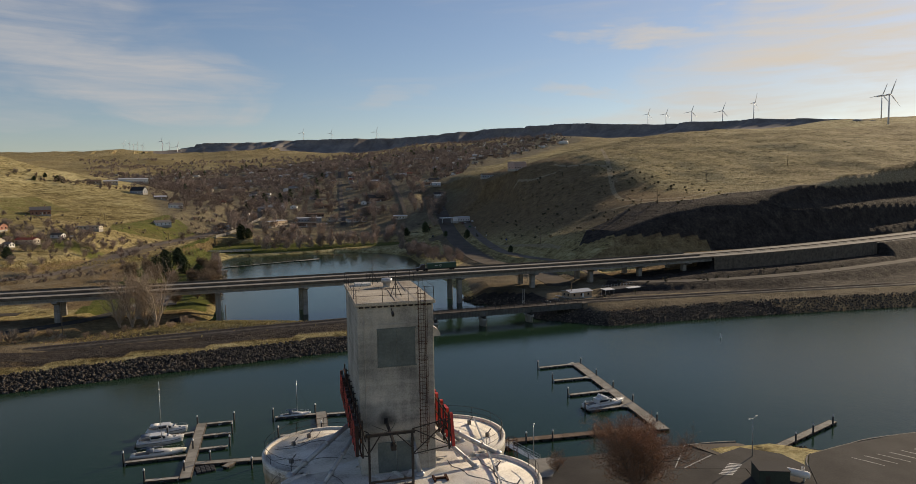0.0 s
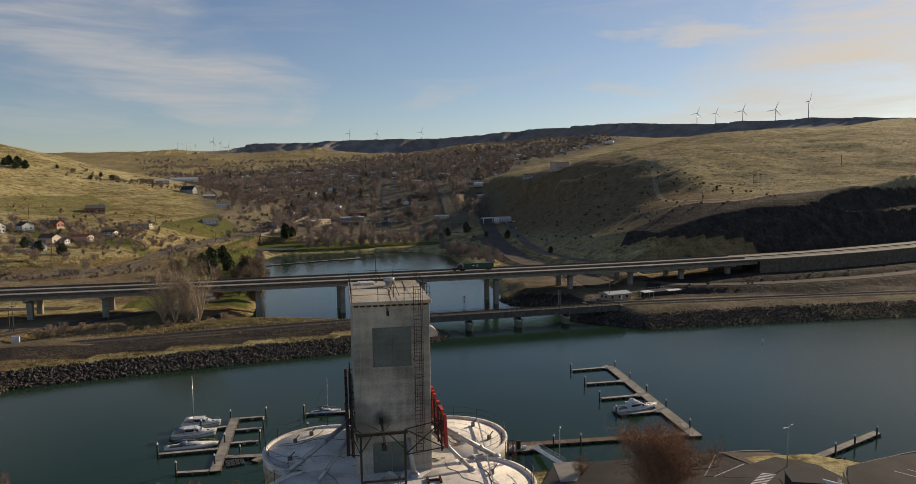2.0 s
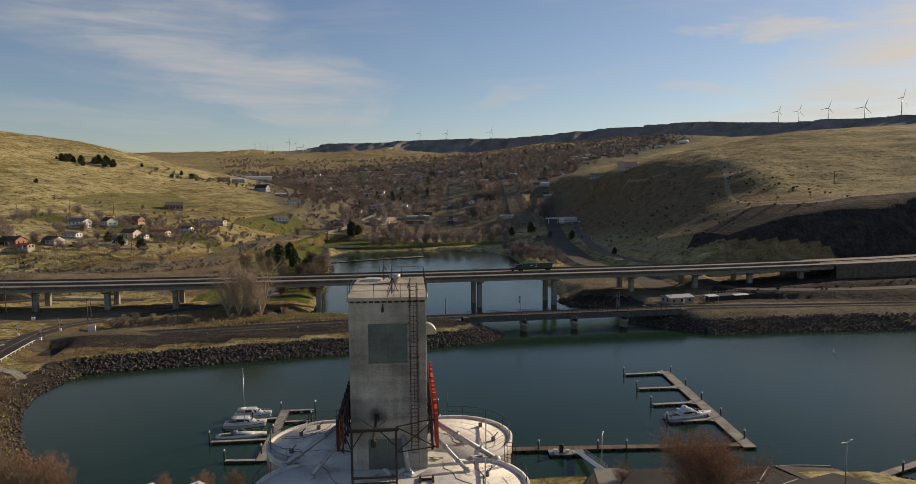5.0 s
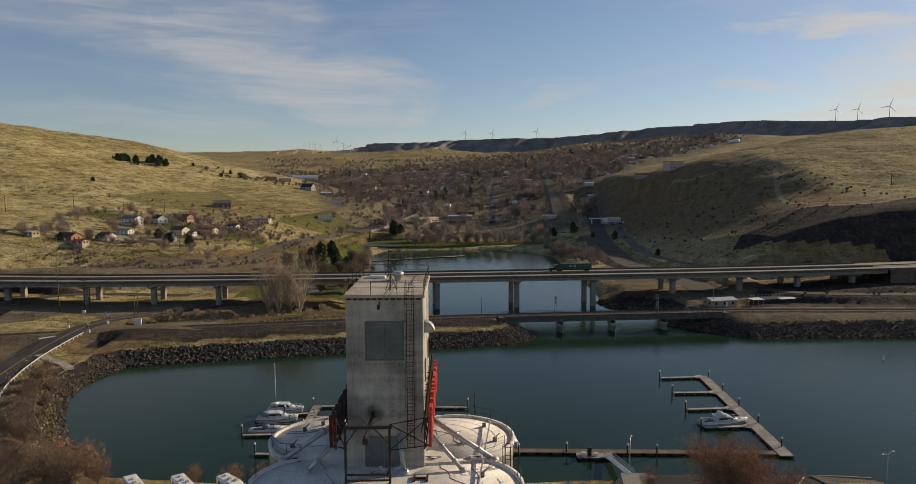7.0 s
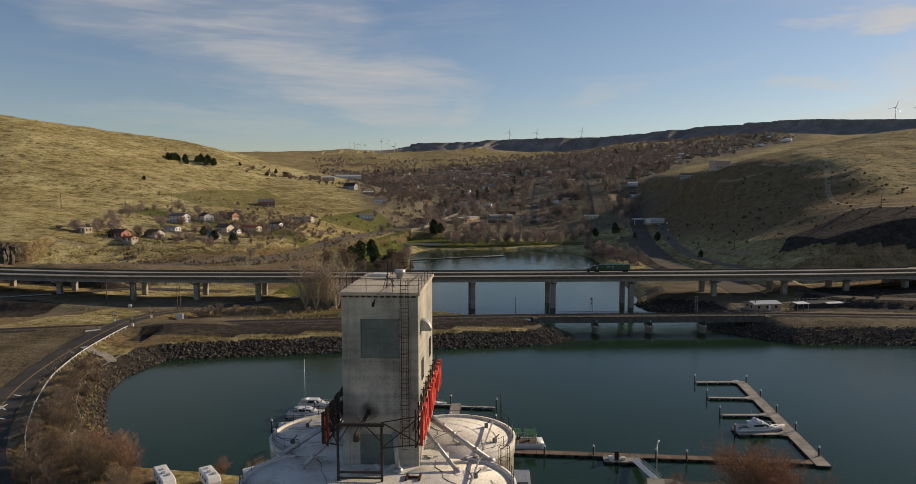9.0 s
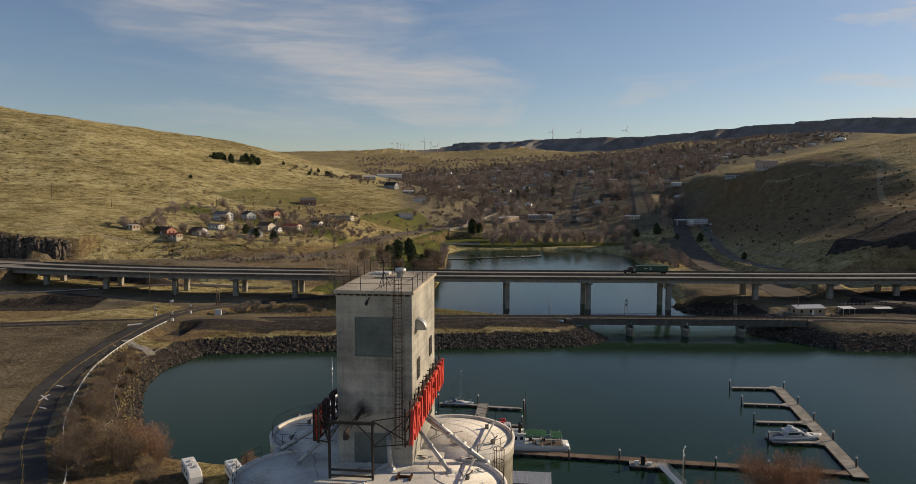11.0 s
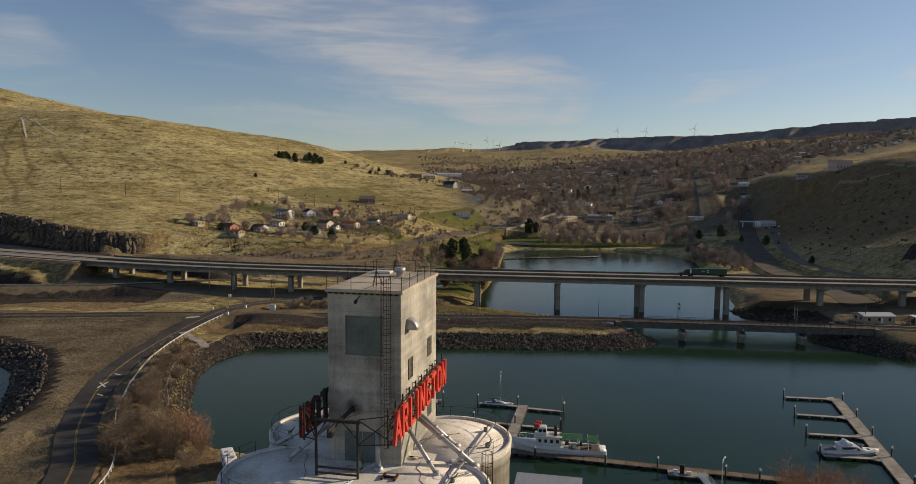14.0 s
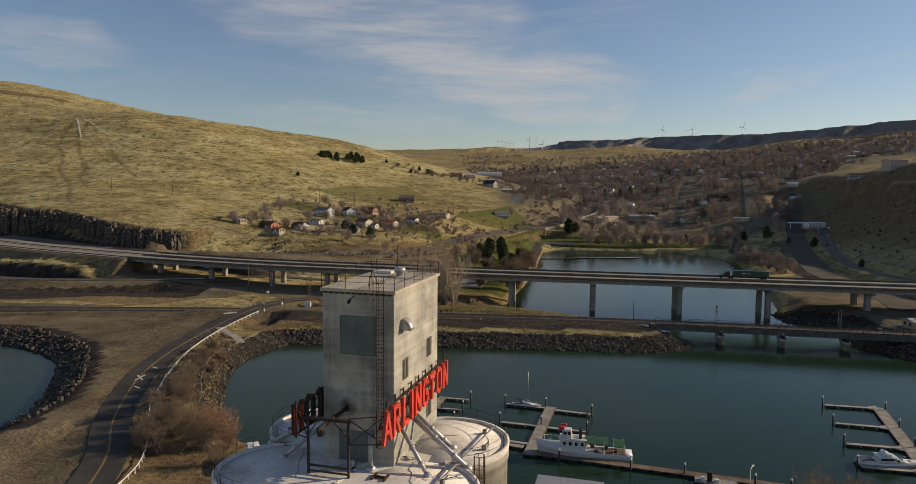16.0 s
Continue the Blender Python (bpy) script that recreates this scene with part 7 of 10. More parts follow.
add_lathe(bm, [(0, 0), (0.45, 0.06), (0.65, 0.22), (0.72, 0.5), (0.72, 4.7), (0.65, 4.98), (0.45, 5.14), (0, 5.2)], 20, pose(-2.6, 0, 1.25, 0, 90))
part("shell", bm, M_PAINT_W, tk)
for x in (-1.6, 1.6):
    bm = bmesh.new()
    add_box(bm, 0.3, 1.2, 0.75, pose(x, 0, 0), 0.03)
    part("saddle", bm, M_CONC, tk)
bm = bmesh.new()
for k in range(7):
    add_tube(bm, (1.3 + 0.3 * math.cos(k * 0.9), 0.3 * math.sin(k * 0.9), 1.85), (1.3 + 0.3 * math.cos(k * 0.9), 0.3 * math.sin(k * 0.9), 2.7), 0.03, n=5)
for z in (2.1, 2.4, 2.7):
    bar_frame(bm, [(1.3 + 0.3 * math.cos(k * 0.9), 0.3 * math.sin(k * 0.9), z) for k in range(8)], 0.03)
part("hatch_cage", bm, M_PAINT_W, tk)

# metal shed roof on the bank
sh = thing("shed", (-36.5, 126.0, 2.9), "low boat shed with a pale corrugated metal roof", "shed", rz=-6)
bm = bmesh.new()
add_box(bm, 11.5, 5.0, 2.3, None, 0.03)
part("wall", bm, M_STEEL, sh)
for k in range(14):
    bm = bmesh.new()
    add_box(bm, 0.86, 5.8, 0.08, pose(-5.7 + k * 0.88, 0, 2.38 + 0.0, 6), 0.02)
    part("roof_sheet", bm, M_GALV, sh)


def build_lamp(at, h, label, arms=1, rz=0, group="street lamps"):
    root = thing("street_lamp", at, label, "street lamp", group, rz=rz)
    bm = bmesh.new()
    add_tube(bm, (0, 0, 0), (0, 0, h), 0.11, 0.07, 8)
    part("pole", bm, M_GALV, root)
    for s in ((1, -1) if arms == 2 else (1,)):
        bm = bmesh.new()
        add_tube(bm, (0, 0, h - 0.1), (s * 1.3, 0, h + 0.15), 0.045, n=6)
        a = part("arm", bm, M_GALV, root)
        bm = bmesh.new()
        add_box(bm, 0.7, 0.3, 0.14, pose(s * 1.5, 0, h + 0.08), 0.04)
        part("lamp_head", bm, M_GALV, a)


build_lamp((36.8, 111.2, 3.2), 8.6, "tall grey twin-arm street lamp", 2, 20)
build_lamp((-3.8, 131.6, 2.4), 6.4, "slim grey dockside lamp", 1, 60)

# ---- rocks ----
def rock_shapes(n=7):
    out = []
    rng = random.Random(5)
    for _ in range(n):
        b = bmesh.new()
        bmesh.ops.create_icosphere(b, subdivisions=1, radius=0.5)
        for v in b.verts:
            v.co *= rng.uniform(0.72, 1.2)
            v.co.z *= 0.75
        out.append((np.array([v.co[:] for v in b.verts]), [[v.index for v in f.verts] for f in b.faces]))
        b.free()
    return out


ROCKS = rock_shapes()


def scatter_rocks(name, places, label, mat):
    """One heap of stones: places of (x, y, z, size)."""
    rng = random.Random(11)
    verts, faces, base = [], [], 0
    for x, y, z, s in places:
        v, f = ROCKS[rng.randrange(len(ROCKS))]
        q = np.array(Euler((rng.uniform(0, 6.3), rng.uniform(0, 6.3), rng.uniform(0, 6.3))).to_matrix())
        verts.append((v * s) @ q.T + (x, y, z))
        faces += [[i + base for i in t] for t in f]
        base += len(v)
    me = bpy.data.meshes.new(name)
    me.from_pydata(np.vstack(verts).tolist(), [], faces)
    me.materials.append(mat)
    return tagged(new(name, me), label, "rocks", kind="stuff")


def shore_rocks(name, line, width, density, lo, hi, label, seed, inland=1):
    rng = random.Random(seed)
    ln = polyline([(x, y, 0) for x, y in line], 2.0)
    xs, ys, ss = [], [], []
    for a, b in zip(ln, ln[1:]):
        d = b[:2] - a[:2]
        L = math.hypot(*d)
        n = np.array([-d[1], d[0]]) / max(L, 1e-6) * inland
        for _ in range(max(1, int(L * width * density))):
            u, w = rng.random(), rng.random() ** 0.9 * width - 0.7
            p = a[:2] + d * u + n * w
            xs.append(p[0]), ys.append(p[1]), ss.append(rng.uniform(lo, hi) * (1.25 if w < 1 else 1))
    z = land(np.array([xs]), np.array([ys]))[0]
    return scatter_rocks(name, [(x, y, h + s * 0.12, s) for x, y, h, s in zip(xs, ys, z, ss)], label, M_ROCK)


shore_rocks("riprap", [(-141, 232), (-139.4, 238.6), (-127, 241.3), (-104, 243.8), (-62, 248.2), (-10, 252.2), (2, 256), (9.5, 264), (9, 273)], 9.5, 2.2, 0.5, 1.2, "dark basalt riprap on the railway bank", 1)
shore_rocks("riprap", [(69, 277), (80, 261.4), (91, 248), (129, 244), (170, 238.6), (216.6, 231), (300, 216.5)], 12, 1.1, 0.4, 1.0, "dark basalt riprap on the shaded bank", 2)
shore_rocks("riprap", [(-123.5, 161.7), (-134, 181), (-142.4, 203), (-144.5, 220), (-141, 232)], 4.0, 1.2, 0.4, 0.95, "brown shore stones along the harbour", 3)
shore_rocks("riprap", [(-300, 221.9), (-242, 219), (-223, 213), (-205, 202), (-194, 189), (-183, 172), (-174, 155), (-172, 140)], 10, 0.9, 0.6, 1.5, "dark riprap round the western basin", 4)
shore_rocks("riprap", [(12, 130.5), (34, 124.5), (47, 125.5)], 2.6, 1.6, 0.4, 0.9, "pale stones beside the launch ramp", 6, -1)
shore_rocks("riprap", [(50, 121.5), (52, 113), (60, 110.5), (72, 113.5), (89, 112), (140, 108)], 2.4, 0.9, 0.4, 0.9, "stones along the grass bank", 7, 1)
shore_rocks("riprap", [(58, 345), (58, 335), (59, 322), (70, 317), (80, 311), (80, 297), (72, 284)], 5, 0.7, 0.6, 1.4, "dark rocks round the peninsula", 8)


# ---- plants ----
def grow(rng, h, spread, levels, kids, lean=0.12, up=0.35, first=0.28, stems=1, fan=0.0):
    """Branch skeleton: list of (start, end, radius, radius, level)."""
    segs = []

    def limb(p, d, L, r, lev):
        n = 3
        for k in range(n):
            q = p + d * (L / n)
            segs.append((p.copy(), q.copy(), r * (1 - 0.25 * k), r * (1 - 0.25 * (k + 1)), lev))
            if lev < levels and (lev > 0 or (k + 1) / n >= first):
                for _ in range(kids):
                    a = rng.uniform(0, math.tau)
                    side = d.orthogonal().normalized()
                    side.rotate(Matrix.Rotation(a, 3, d))
                    nd = (d * (1 - spread) + side * spread + Vector((0, 0, up * 0.5))).normalized()
                    limb(p + d * (L / n) * rng.uniform(0.3, 1.0), nd, L * rng.uniform(0.42, 0.62), r * 0.45, lev + 1)
            d = (d + Vector((rng.uniform(-lean, lean), rng.uniform(-lean, lean), up * 0.25))).normalized()
            p = q

    for k in range(stems):
        a = k * 2.4 + rng.uniform(-0.3, 0.3)
        lean_out = math.tan(radians(fan * (0.35 + 0.65 * ((k * 0.618) % 1.0)))) if stems > 1 else 0.0
        limb(Vector((0, 0, 0)), Vector((math.cos(a) * lean_out, math.sin(a) * lean_out, 1)).normalized(), h * 0.62 * (1 if stems == 1 else rng.uniform(0.8, 1.05)), h * (0.022 if stems == 1 else 0.014), 0)
    return segs


def make_tree(name, label, category, group, h, seed, spread=0.62, levels=3, kids=3, twigs=6, twig_len=0.9, twig_w=0.05, leafmat=None, up=0.35, first=0.28, barkmat=None, stems=1, fan=0.0):
    rng = random.Random(seed)
    segs = grow(rng, h, spread, levels, kids, up=up, first=first, stems=stems, fan=fan)
    root = thing(name, (0, 0, 0), label, category, group)
    bm = bmesh.new()
    for a, b, r0, r1, lev in segs:
        if lev <= min(2, levels - 1):
            add_tube(bm, a, b, max(r0, 0.02), max(r1, 0.015), (7, 5, 3)[lev], caps=False)
    part("trunk", bm, barkmat or M_BARK, root, smooth_faces=True)
    verts, faces = [], []
    for a, b, r0, r1, lev in segs:
        if lev < 2:
            continue
        for _ in range(twigs if lev == levels else max(1, twigs // 2)):
            p = a.lerp(b, rng.random())
            d = ((b - a).normalized() + Vector((rng.gauss(0, 0.7), rng.gauss(0, 0.7), rng.gauss(0.25, 0.5)))).normalized()
            q = p + d * twig_len * rng.uniform(0.5, 1.3)
            s = d.orthogonal().normalized()
            s.rotate(Matrix.Rotation(rng.uniform(0, 6.3), 3, d))
            w = twig_w * rng.uniform(0.6, 1.3)
            k = len(verts)
            verts += [p - s * w * 0.5, p.lerp(q, 0.6) + s * w, q]
            faces.append((k, k + 1, k + 2))
    me = bpy.data.meshes.new("crown")
    me.from_pydata([v[:] for v in verts], [], faces)
    me.materials.append(leafmat or M_TWIG)
    c = new("crown", me)
    c.parent = root
    return root


def make_conifer(name, label, group, h, seed, rad, n, mat=None, size=0.7, column=False):
    """Evergreen: a pointed one, or (column) a bushy one of many uneven lobes."""
    rng = random.Random(seed)
    root = thing(name, (0, 0, 0), label, "tree", group)
    bm = bmesh.new()
    add_tube(bm, (0, 0, 0), (0, 0, h * 0.9), h * 0.02, h * 0.005, 6, caps=False)
    lobes = []
    for k in range(17):
        u = 0.16 + 0.80 * k / 16
        a = k * 2.4 + rng.uniform(-0.5, 0.5)
        r = rad * (math.sin(math.pi * min(1, u * 0.9 + 0.12)) ** 0.6) * rng.uniform(0.25, 0.72)
        c = Vector((r * math.cos(a), r * math.sin(a), h * u))
        lobes.append((c, rad * rng.uniform(0.26, 0.46) * (1.05 - 0.45 * u)))
        if column:
            add_tube(bm, (0, 0, h * u * 0.75), c, h * 0.008, h * 0.003, 4, caps=False)
    part("trunk", bm, M_BARK, root)
    verts, faces = [], []
    for _ in range(n):
        if column:
            c, r = rng.choice(lobes)
            d = Vector((rng.gauss(0, 1), rng.gauss(0, 1), rng.gauss(0.15, 0.85))).normalized()
            p = c + d * r * rng.uniform(0.45, 1.1)
            s = d.orthogonal().normalized()
            s.rotate(Matrix.Rotation(rng.uniform(0, 6.3), 3, d))
        else:
            u = rng.random() ** 0.8
            z = h * (0.08 + 0.92 * u)
            prof = (1 - u) ** 0.8 * (0.75 + 0.25 * math.sin(z * 3.1 + seed))
            a = rng.uniform(0, math.tau)
            r = rad * prof * rng.uniform(0.35, 1.05)
            p = Vector((r * math.cos(a), r * math.sin(a), z))
            d = Vector((math.cos(a), math.sin(a), rng.uniform(-0.5, 0.35))).normalized()
            s = Vector((-math.sin(a), math.cos(a), rng.uniform(-0.4, 0.4))).normalized()
        L, w = size * rng.uniform(0.6, 1.4), size * rng.uniform(0.25, 0.5)
        k = len(verts)
        verts += [p - s * w, p + s * w, p + d * L + s * w * 0.3 - Vector((0, 0, L * 0.25))]
        faces.append((k, k + 1, k + 2))
    me = bpy.data.meshes.new("crown")
    me.from_pydata([v[:] for v in verts], [], faces)
    me.materials.append(mat or M_NEEDLE)
    c = new("crown", me)
    c.parent = root
    return root


def make_bush(name, label, group, h, seed, n, mat, w=0.05, stems=9):
    rng = random.Random(seed)
    root = thing(name, (0, 0, 0), label, "bush", group)
    bm = bmesh.new()
    tips = []
    for _ in range(stems):
        a = rng.uniform(0, math.tau)
        e = Vector((math.cos(a) * h * rng.uniform(0.2, 0.6), math.sin(a) * h * rng.uniform(0.2, 0.6), h * rng.uniform(0.55, 0.9)))
        add_tube(bm, (0, 0, -0.1), e, 0.04, 0.015, 4, caps=False)
        tips.append(e)
    part("stem", bm, M_BARK, root)
    verts, faces = [], []
    for _ in range(n):
        e = rng.choice(tips)
        p = e * rng.uniform(0.25, 1.0)
        d = (e.normalized() * 0.7 + Vector((rng.gauss(0, 0.6), rng.gauss(0, 0.6), rng.gauss(0.2, 0.5)))).normalized()
        s = d.orthogonal().normalized()
        s.rotate(Matrix.Rotation(rng.uniform(0, 6.3), 3, d))
        q = p + d * h * rng.uniform(0.15, 0.4)
        k = len(verts)
        verts += [p - s * w * 0.5, p.lerp(q, 0.6) + s * w, q]
        faces.append((k, k + 1, k + 2))
    me = bpy.data.meshes.new("crown")
    me.from_pydata([v[:] for v in verts], [], faces)
    me.materials.append(mat)
    c = new("crown", me)
    c.parent = root
    return root


def plant(proto, spots, seed=0, lo=0.85, hi=1.15, sink=0.15):
    """Sets the first plant and its copies on the ground at (x, y) or (x, y, scale)."""
    rng = random.Random(seed)
    z = land(np.array([[s[0] for s in spots]], float), np.array([[s[1] for s in spots]], float))[0]
    for i, (s, h) in enumerate(zip(spots, z)):
        k = (s[2] if len(s) > 2 else 1.0) * rng.uniform(lo, hi)
        m = pose(s[0], s[1], float(h) - sink, 0, 0, rng.uniform(0, 360))
        if i == 0:
            proto.matrix_basis = m
            proto.scale = (k, k, k)
        else:
            o = repeat(proto, m)
            o.scale = (k, k, k)


def plant_mass(proto, spots, name, label, seed, lo=0.85, hi=1.15, crowns=False):
    """Far growth joined in one mesh, from copies of a plant."""
    rng = random.Random(seed)
    z = land(np.array([[q[0] for q in spots]], float), np.array([[q[1] for q in spots]], float))[0]
    src = [(np.array([v.co[:] for v in c.data.vertices]), [tuple(f.vertices) for f in c.data.polygons], [m for m in c.data.materials]) for c in proto.children if not crowns or c.name.startswith("crown")]
    verts, faces, ids, base = [], [], [], 0
    for q, h in zip(spots, z):
        k = (q[2] if len(q) > 2 else 1.0) * rng.uniform(lo, hi)
        a = rng.uniform(0, math.tau)
        rot = np.array([[math.cos(a), -math.sin(a), 0], [math.sin(a), math.cos(a), 0], [0, 0, 1]]) * k
        for j, (v, f, m) in enumerate(src):
            verts.append(v @ rot.T + (q[0], q[1], float(h) - 0.15))
            faces += [tuple(i + base for i in t) for t in f]
            ids += [j] * len(f)
            base += len(v)
    me = bpy.data.meshes.new(name)
    me.from_pydata(np.vstack(verts).tolist(), [], faces)
    for _, _, m in src:
        me.materials.append(m[0])
    me.polygons.foreach_set("material_index", np.array(ids, np.int32))
    return tagged(new(name, me), label, "vegetation", kind="stuff")


# the big tree by the marina parking lot
big = make_tree("park_tree", "large bare tree with rust-brown last leaves by the parking lot", "tree", "", 14.5, 3, 0.58, 3, 3, 3, 0.9, 0.03, M_TWIG2, up=0.25, first=0.3, stems=8, fan=42)
plant(big, [(5.9, 108.5, 1.02)], lo=1, hi=1)
near = make_tree("shore_tree", "bare brown shore tree with many fine twigs", "tree", "harbour slope trees", 8.0, 8, 0.6, 3, 2, 1, 0.8, 0.022, M_TWIG4, up=0.25, first=0.3, stems=6, fan=36)
plant(near, [(-145, 187, 0.8), (-137, 167, 0.9), (-129, 149), (-121, 143), (-114, 134.5, 0.9), (-138, 162, 0.8), (-150, 200, 0.7), (-123, 140, 0.9), (-131, 156, 0.8), (-117, 136, 0.9), (-107, 128, 0.8), (-148, 207, 0.6)], 4)
scrub = make_tree("shore_tree", "grey-brown leafless shrub tree on the bank below the road", "tree", "harbour slope trees", 6.0, 19, 0.6, 3, 2, 2, 0.6, 0.026, M_TWIG5, up=0.3, first=0.2, stems=6, fan=44)
plant(scrub, [(-133, 158), (-139, 170), (-135, 150.5, 0.9), (-130, 145), (-144, 181, 0.9), (-147.5, 190), (-141.5, 176, 1.1), (-128, 139), (-151, 201, 0.8), (-153.5, 210, 0.7), (-126, 133.5, 1.1), (-137, 163, 1.1), (-122, 131), (-144, 193, 0.8)], 14)
rusty = make_tree("shore_tree", "orange-brown leafless willow at the water's edge", "tree", "harbour slope trees", 7.0, 12, 0.55, 3, 2, 1, 0.75, 0.024, M_TWIG2, up=0.35, first=0.3, stems=6, fan=40)
plant(rusty, [(-112.5, 141), (-117, 147), (-109, 137), (-122, 151, 0.8), (-84, 139, 0.7), (-78, 137.5, 0.75), (-92, 141, 0.55), (-70, 136, 0.6), (-33, 132.5, 0.45), (-4, 121, 0.6)], 6)
bush = make_bush("bush", "low tangled leafless bush", "slope bushes", 2.2, 3, 300, M_TWIG4, 0.035)
rng_b = random.Random(21)
spots = []
while len(spots) < 46:
    u = rng_b.random()
    p = (-163 + u * 50 + rng_b.gauss(0, 1), 222 - u * 86 + rng_b.uniform(-14, 14))
    d = float(near_line(np.array([[p[0]]]), np.array([[p[1]]]), QUAY_ROAD)[0][0, 0])
    if d > 8.5 and not inside(np.array([p[0] - 4]), np.array([p[1]]), WATER_RING)[0] and p[0] < -112 and not inside(np.array([p[0] + 5]), np.array([p[1]]), WATER_RING)[0]:
        spots.append((*p, rng_b.uniform(0.6, 1.5)))
plant(bush, spots, 9)
# tall pale poplars by the viaduct
poplar = make_tree("poplar", "tall pale leafless poplar beside the viaduct", "tree", "poplars", 26, 31, 0.46, 3, 2, 1, 1.6, 0.035, M_TWIG3, up=0.42, first=0.3, stems=6, fan=26, barkmat=M_PALEBARK)
plant(poplar, [(-99, 315, 1.1), (-89.5, 313, 1.15), (-104, 317, 0.9), (-94, 318, 1.0)], 3)
thicket = make_bush("bush", "thicket of straw-coloured brush by the railway", "railway brush", 3.0, 8, 500, M_TWIG3, 0.07)
rng_b = random.Random(5)
plant(thicket, [(rng_b.uniform(-150, -72), rng_b.uniform(289, 312), rng_b.uniform(0.5, 1.1)) for _ in range(34)] + [(-139, 300, 1.8), (-134, 303, 1.5), (-143, 296, 1.3)], 5)
# evergreens round the lagoon
ever = make_conifer("evergreen", "dark bushy evergreen tree", "evergreens", 11.5, 4, 5.4, 2600, size=0.9, column=True)
plant(ever, [(-92, 470), (-100, 486), (-84, 494, 1.1), (-88, 520, 0.9), (-95, 505), (-74, 455, 0.85), (-70, 488, 0.7), (-37, 690, 1.4), (-30, 700, 1.0), (75, 690, 0.8), (150, 690, 1.0), (132, 700, 0.8), (148, 470, 0.5), (163, 600, 0.7), (152, 630, 0.5)], 8)
grove = make_conifer("evergreen", "dark juniper on the golden hillside", "hill junipers", 10, 9, 5.6, 1500, size=1.1, column=True)
rng_b = random.Random(14)
plant(grove, [(-362 + rng_b.uniform(-14, 14), 905 + rng_b.uniform(-14, 14)) for _ in range(9)] + [(-338 + rng_b.uniform(-10, 12), 935 + rng_b.uniform(-12, 12)) for _ in range(8)] + [(-339, 733, 0.6), (-305, 985, 0.5), (-255, 985, 0.7), (-262, 960, 0.6), (-240, 975, 0.7), (-232, 962, 0.6), (-381, 905, 0.4)] +
      [(-204, 516, 0.75), (-189, 512, 0.7), (-216, 530, 0.8), (-263, 480, 0.7), (-186, 509, 0.6)], 7, 0.7, 1.1)
# bare trees of the park, the lagoon's shores and the town
town1 = make_tree("town_tree", "leafless round-headed town tree with reddish twigs", "tree", "town trees", 12, 41, 0.64, 2, 5, 3, 1.7, 0.12, M_TWIG, up=0.32, first=0.25)
town2 = make_tree("town_tree", "leafless upright town tree with grey-brown twigs", "tree", "town trees", 13, 57, 0.5, 2, 5, 2, 1.8, 0.11, M_TWIG, up=0.5, first=0.2)
rng_b = random.Random(77)
park_row = [(-18 + k * 10.5 + rng_b.uniform(-2, 2), 652 + rng_b.uniform(-2, 6), 1.1) for k in range(11)] + [(-24 + k * 11.5 + rng_b.uniform(-3, 3), 672 + rng_b.uniform(-4, 8)) for k in range(13)] + [(-62, 480 + k * 16, 0.8) for k in range(7)] + [(104 + rng_b.uniform(-5, 5), 470 + k * 12, 0.75) for k in range(12)] + [(98 + rng_b.uniform(-6, 6), 520 + k * 9, 0.8) for k in range(8)]
plant(town1, park_row, 2)


west_shore = make_tree("park_tree", "bare brown tree on the lagoon's west shore", "tree", "lagoon shore trees", 12, 47, 0.6, 2, 5, 3, 1.5, 0.09, M_TWIG4, up=0.34, first=0.2, stems=3, fan=24)
plant(west_shore, [(-66, 372), (-74, 384, 0.8), (-69, 398, 1.1), (-66, 414), (-73, 424, 0.9), (-68, 438, 1.1), (-66, 452), (-78, 446, 0.8), (-67, 468, 0.9), (-66, 484), (-72, 505, 0.8), (-88, 432, 0.9), (-98, 448), (-108, 420, 0.8), (-112, 452), (-104, 474, 0.9), (-84, 368, 0.7), (-118, 400, 0.7)], 15)


def in_town(x, y):
    """The built-up valley floor, clear of the two straight streets."""
    if y < 700 or y > 2000:
        return False
    if x < -50 + (y - 700) * 0.02 - max(0, y - 1050) * 0.30 or x > 165 + (y - 700) * 0.46:
        return False
    return abs(x - street_x(y, 0)) > 9 and abs(x - street_x(y, 1)) > 9


def street_x(y, k):
    return (105 + (y - 917) * 0.184) if k == 0 else (162 + (y - 805) * 0.224)


spots1, spots2 = [], []
while len(spots1) + len(spots2) < 470:
    y = 700 + 1200 * rng_b.random() ** 1.75
    x = rng_b.uniform(-300, 700)
    if in_town(x, y):
        (spots1 if rng_b.random() < 0.55 else spots2).append((x, y, rng_b.uniform(0.85, 1.45)))
spots1.sort(key=lambda q: q[1])
spots2.sort(key=lambda q: q[1])
plant(town2, spots2[:120], 3)
first = make_tree("town_tree", "leafless spreading town tree with purplish twigs", "tree", "town trees", 11, 63, 0.66, 2, 5, 2, 1.7, 0.12, M_TWIG, up=0.28, first=0.2)
plant(first, spots1[:120], 4)
plant_mass(first, spots1[120:], "far_trees", "leafless purplish trees over the upper town", 5)
plant_mass(town2, spots2[120:], "far_trees", "leafless grey-brown trees over the upper town", 6)
# thinner growth of the upper town and the creek bottoms
light = make_tree("town_tree", "leafless town tree with purplish twigs on the upper streets", "tree", "town trees", 10, 88, 0.66, 2, 2, 2, 2.3, 0.34, M_TWIG, up=0.28, first=0.2)
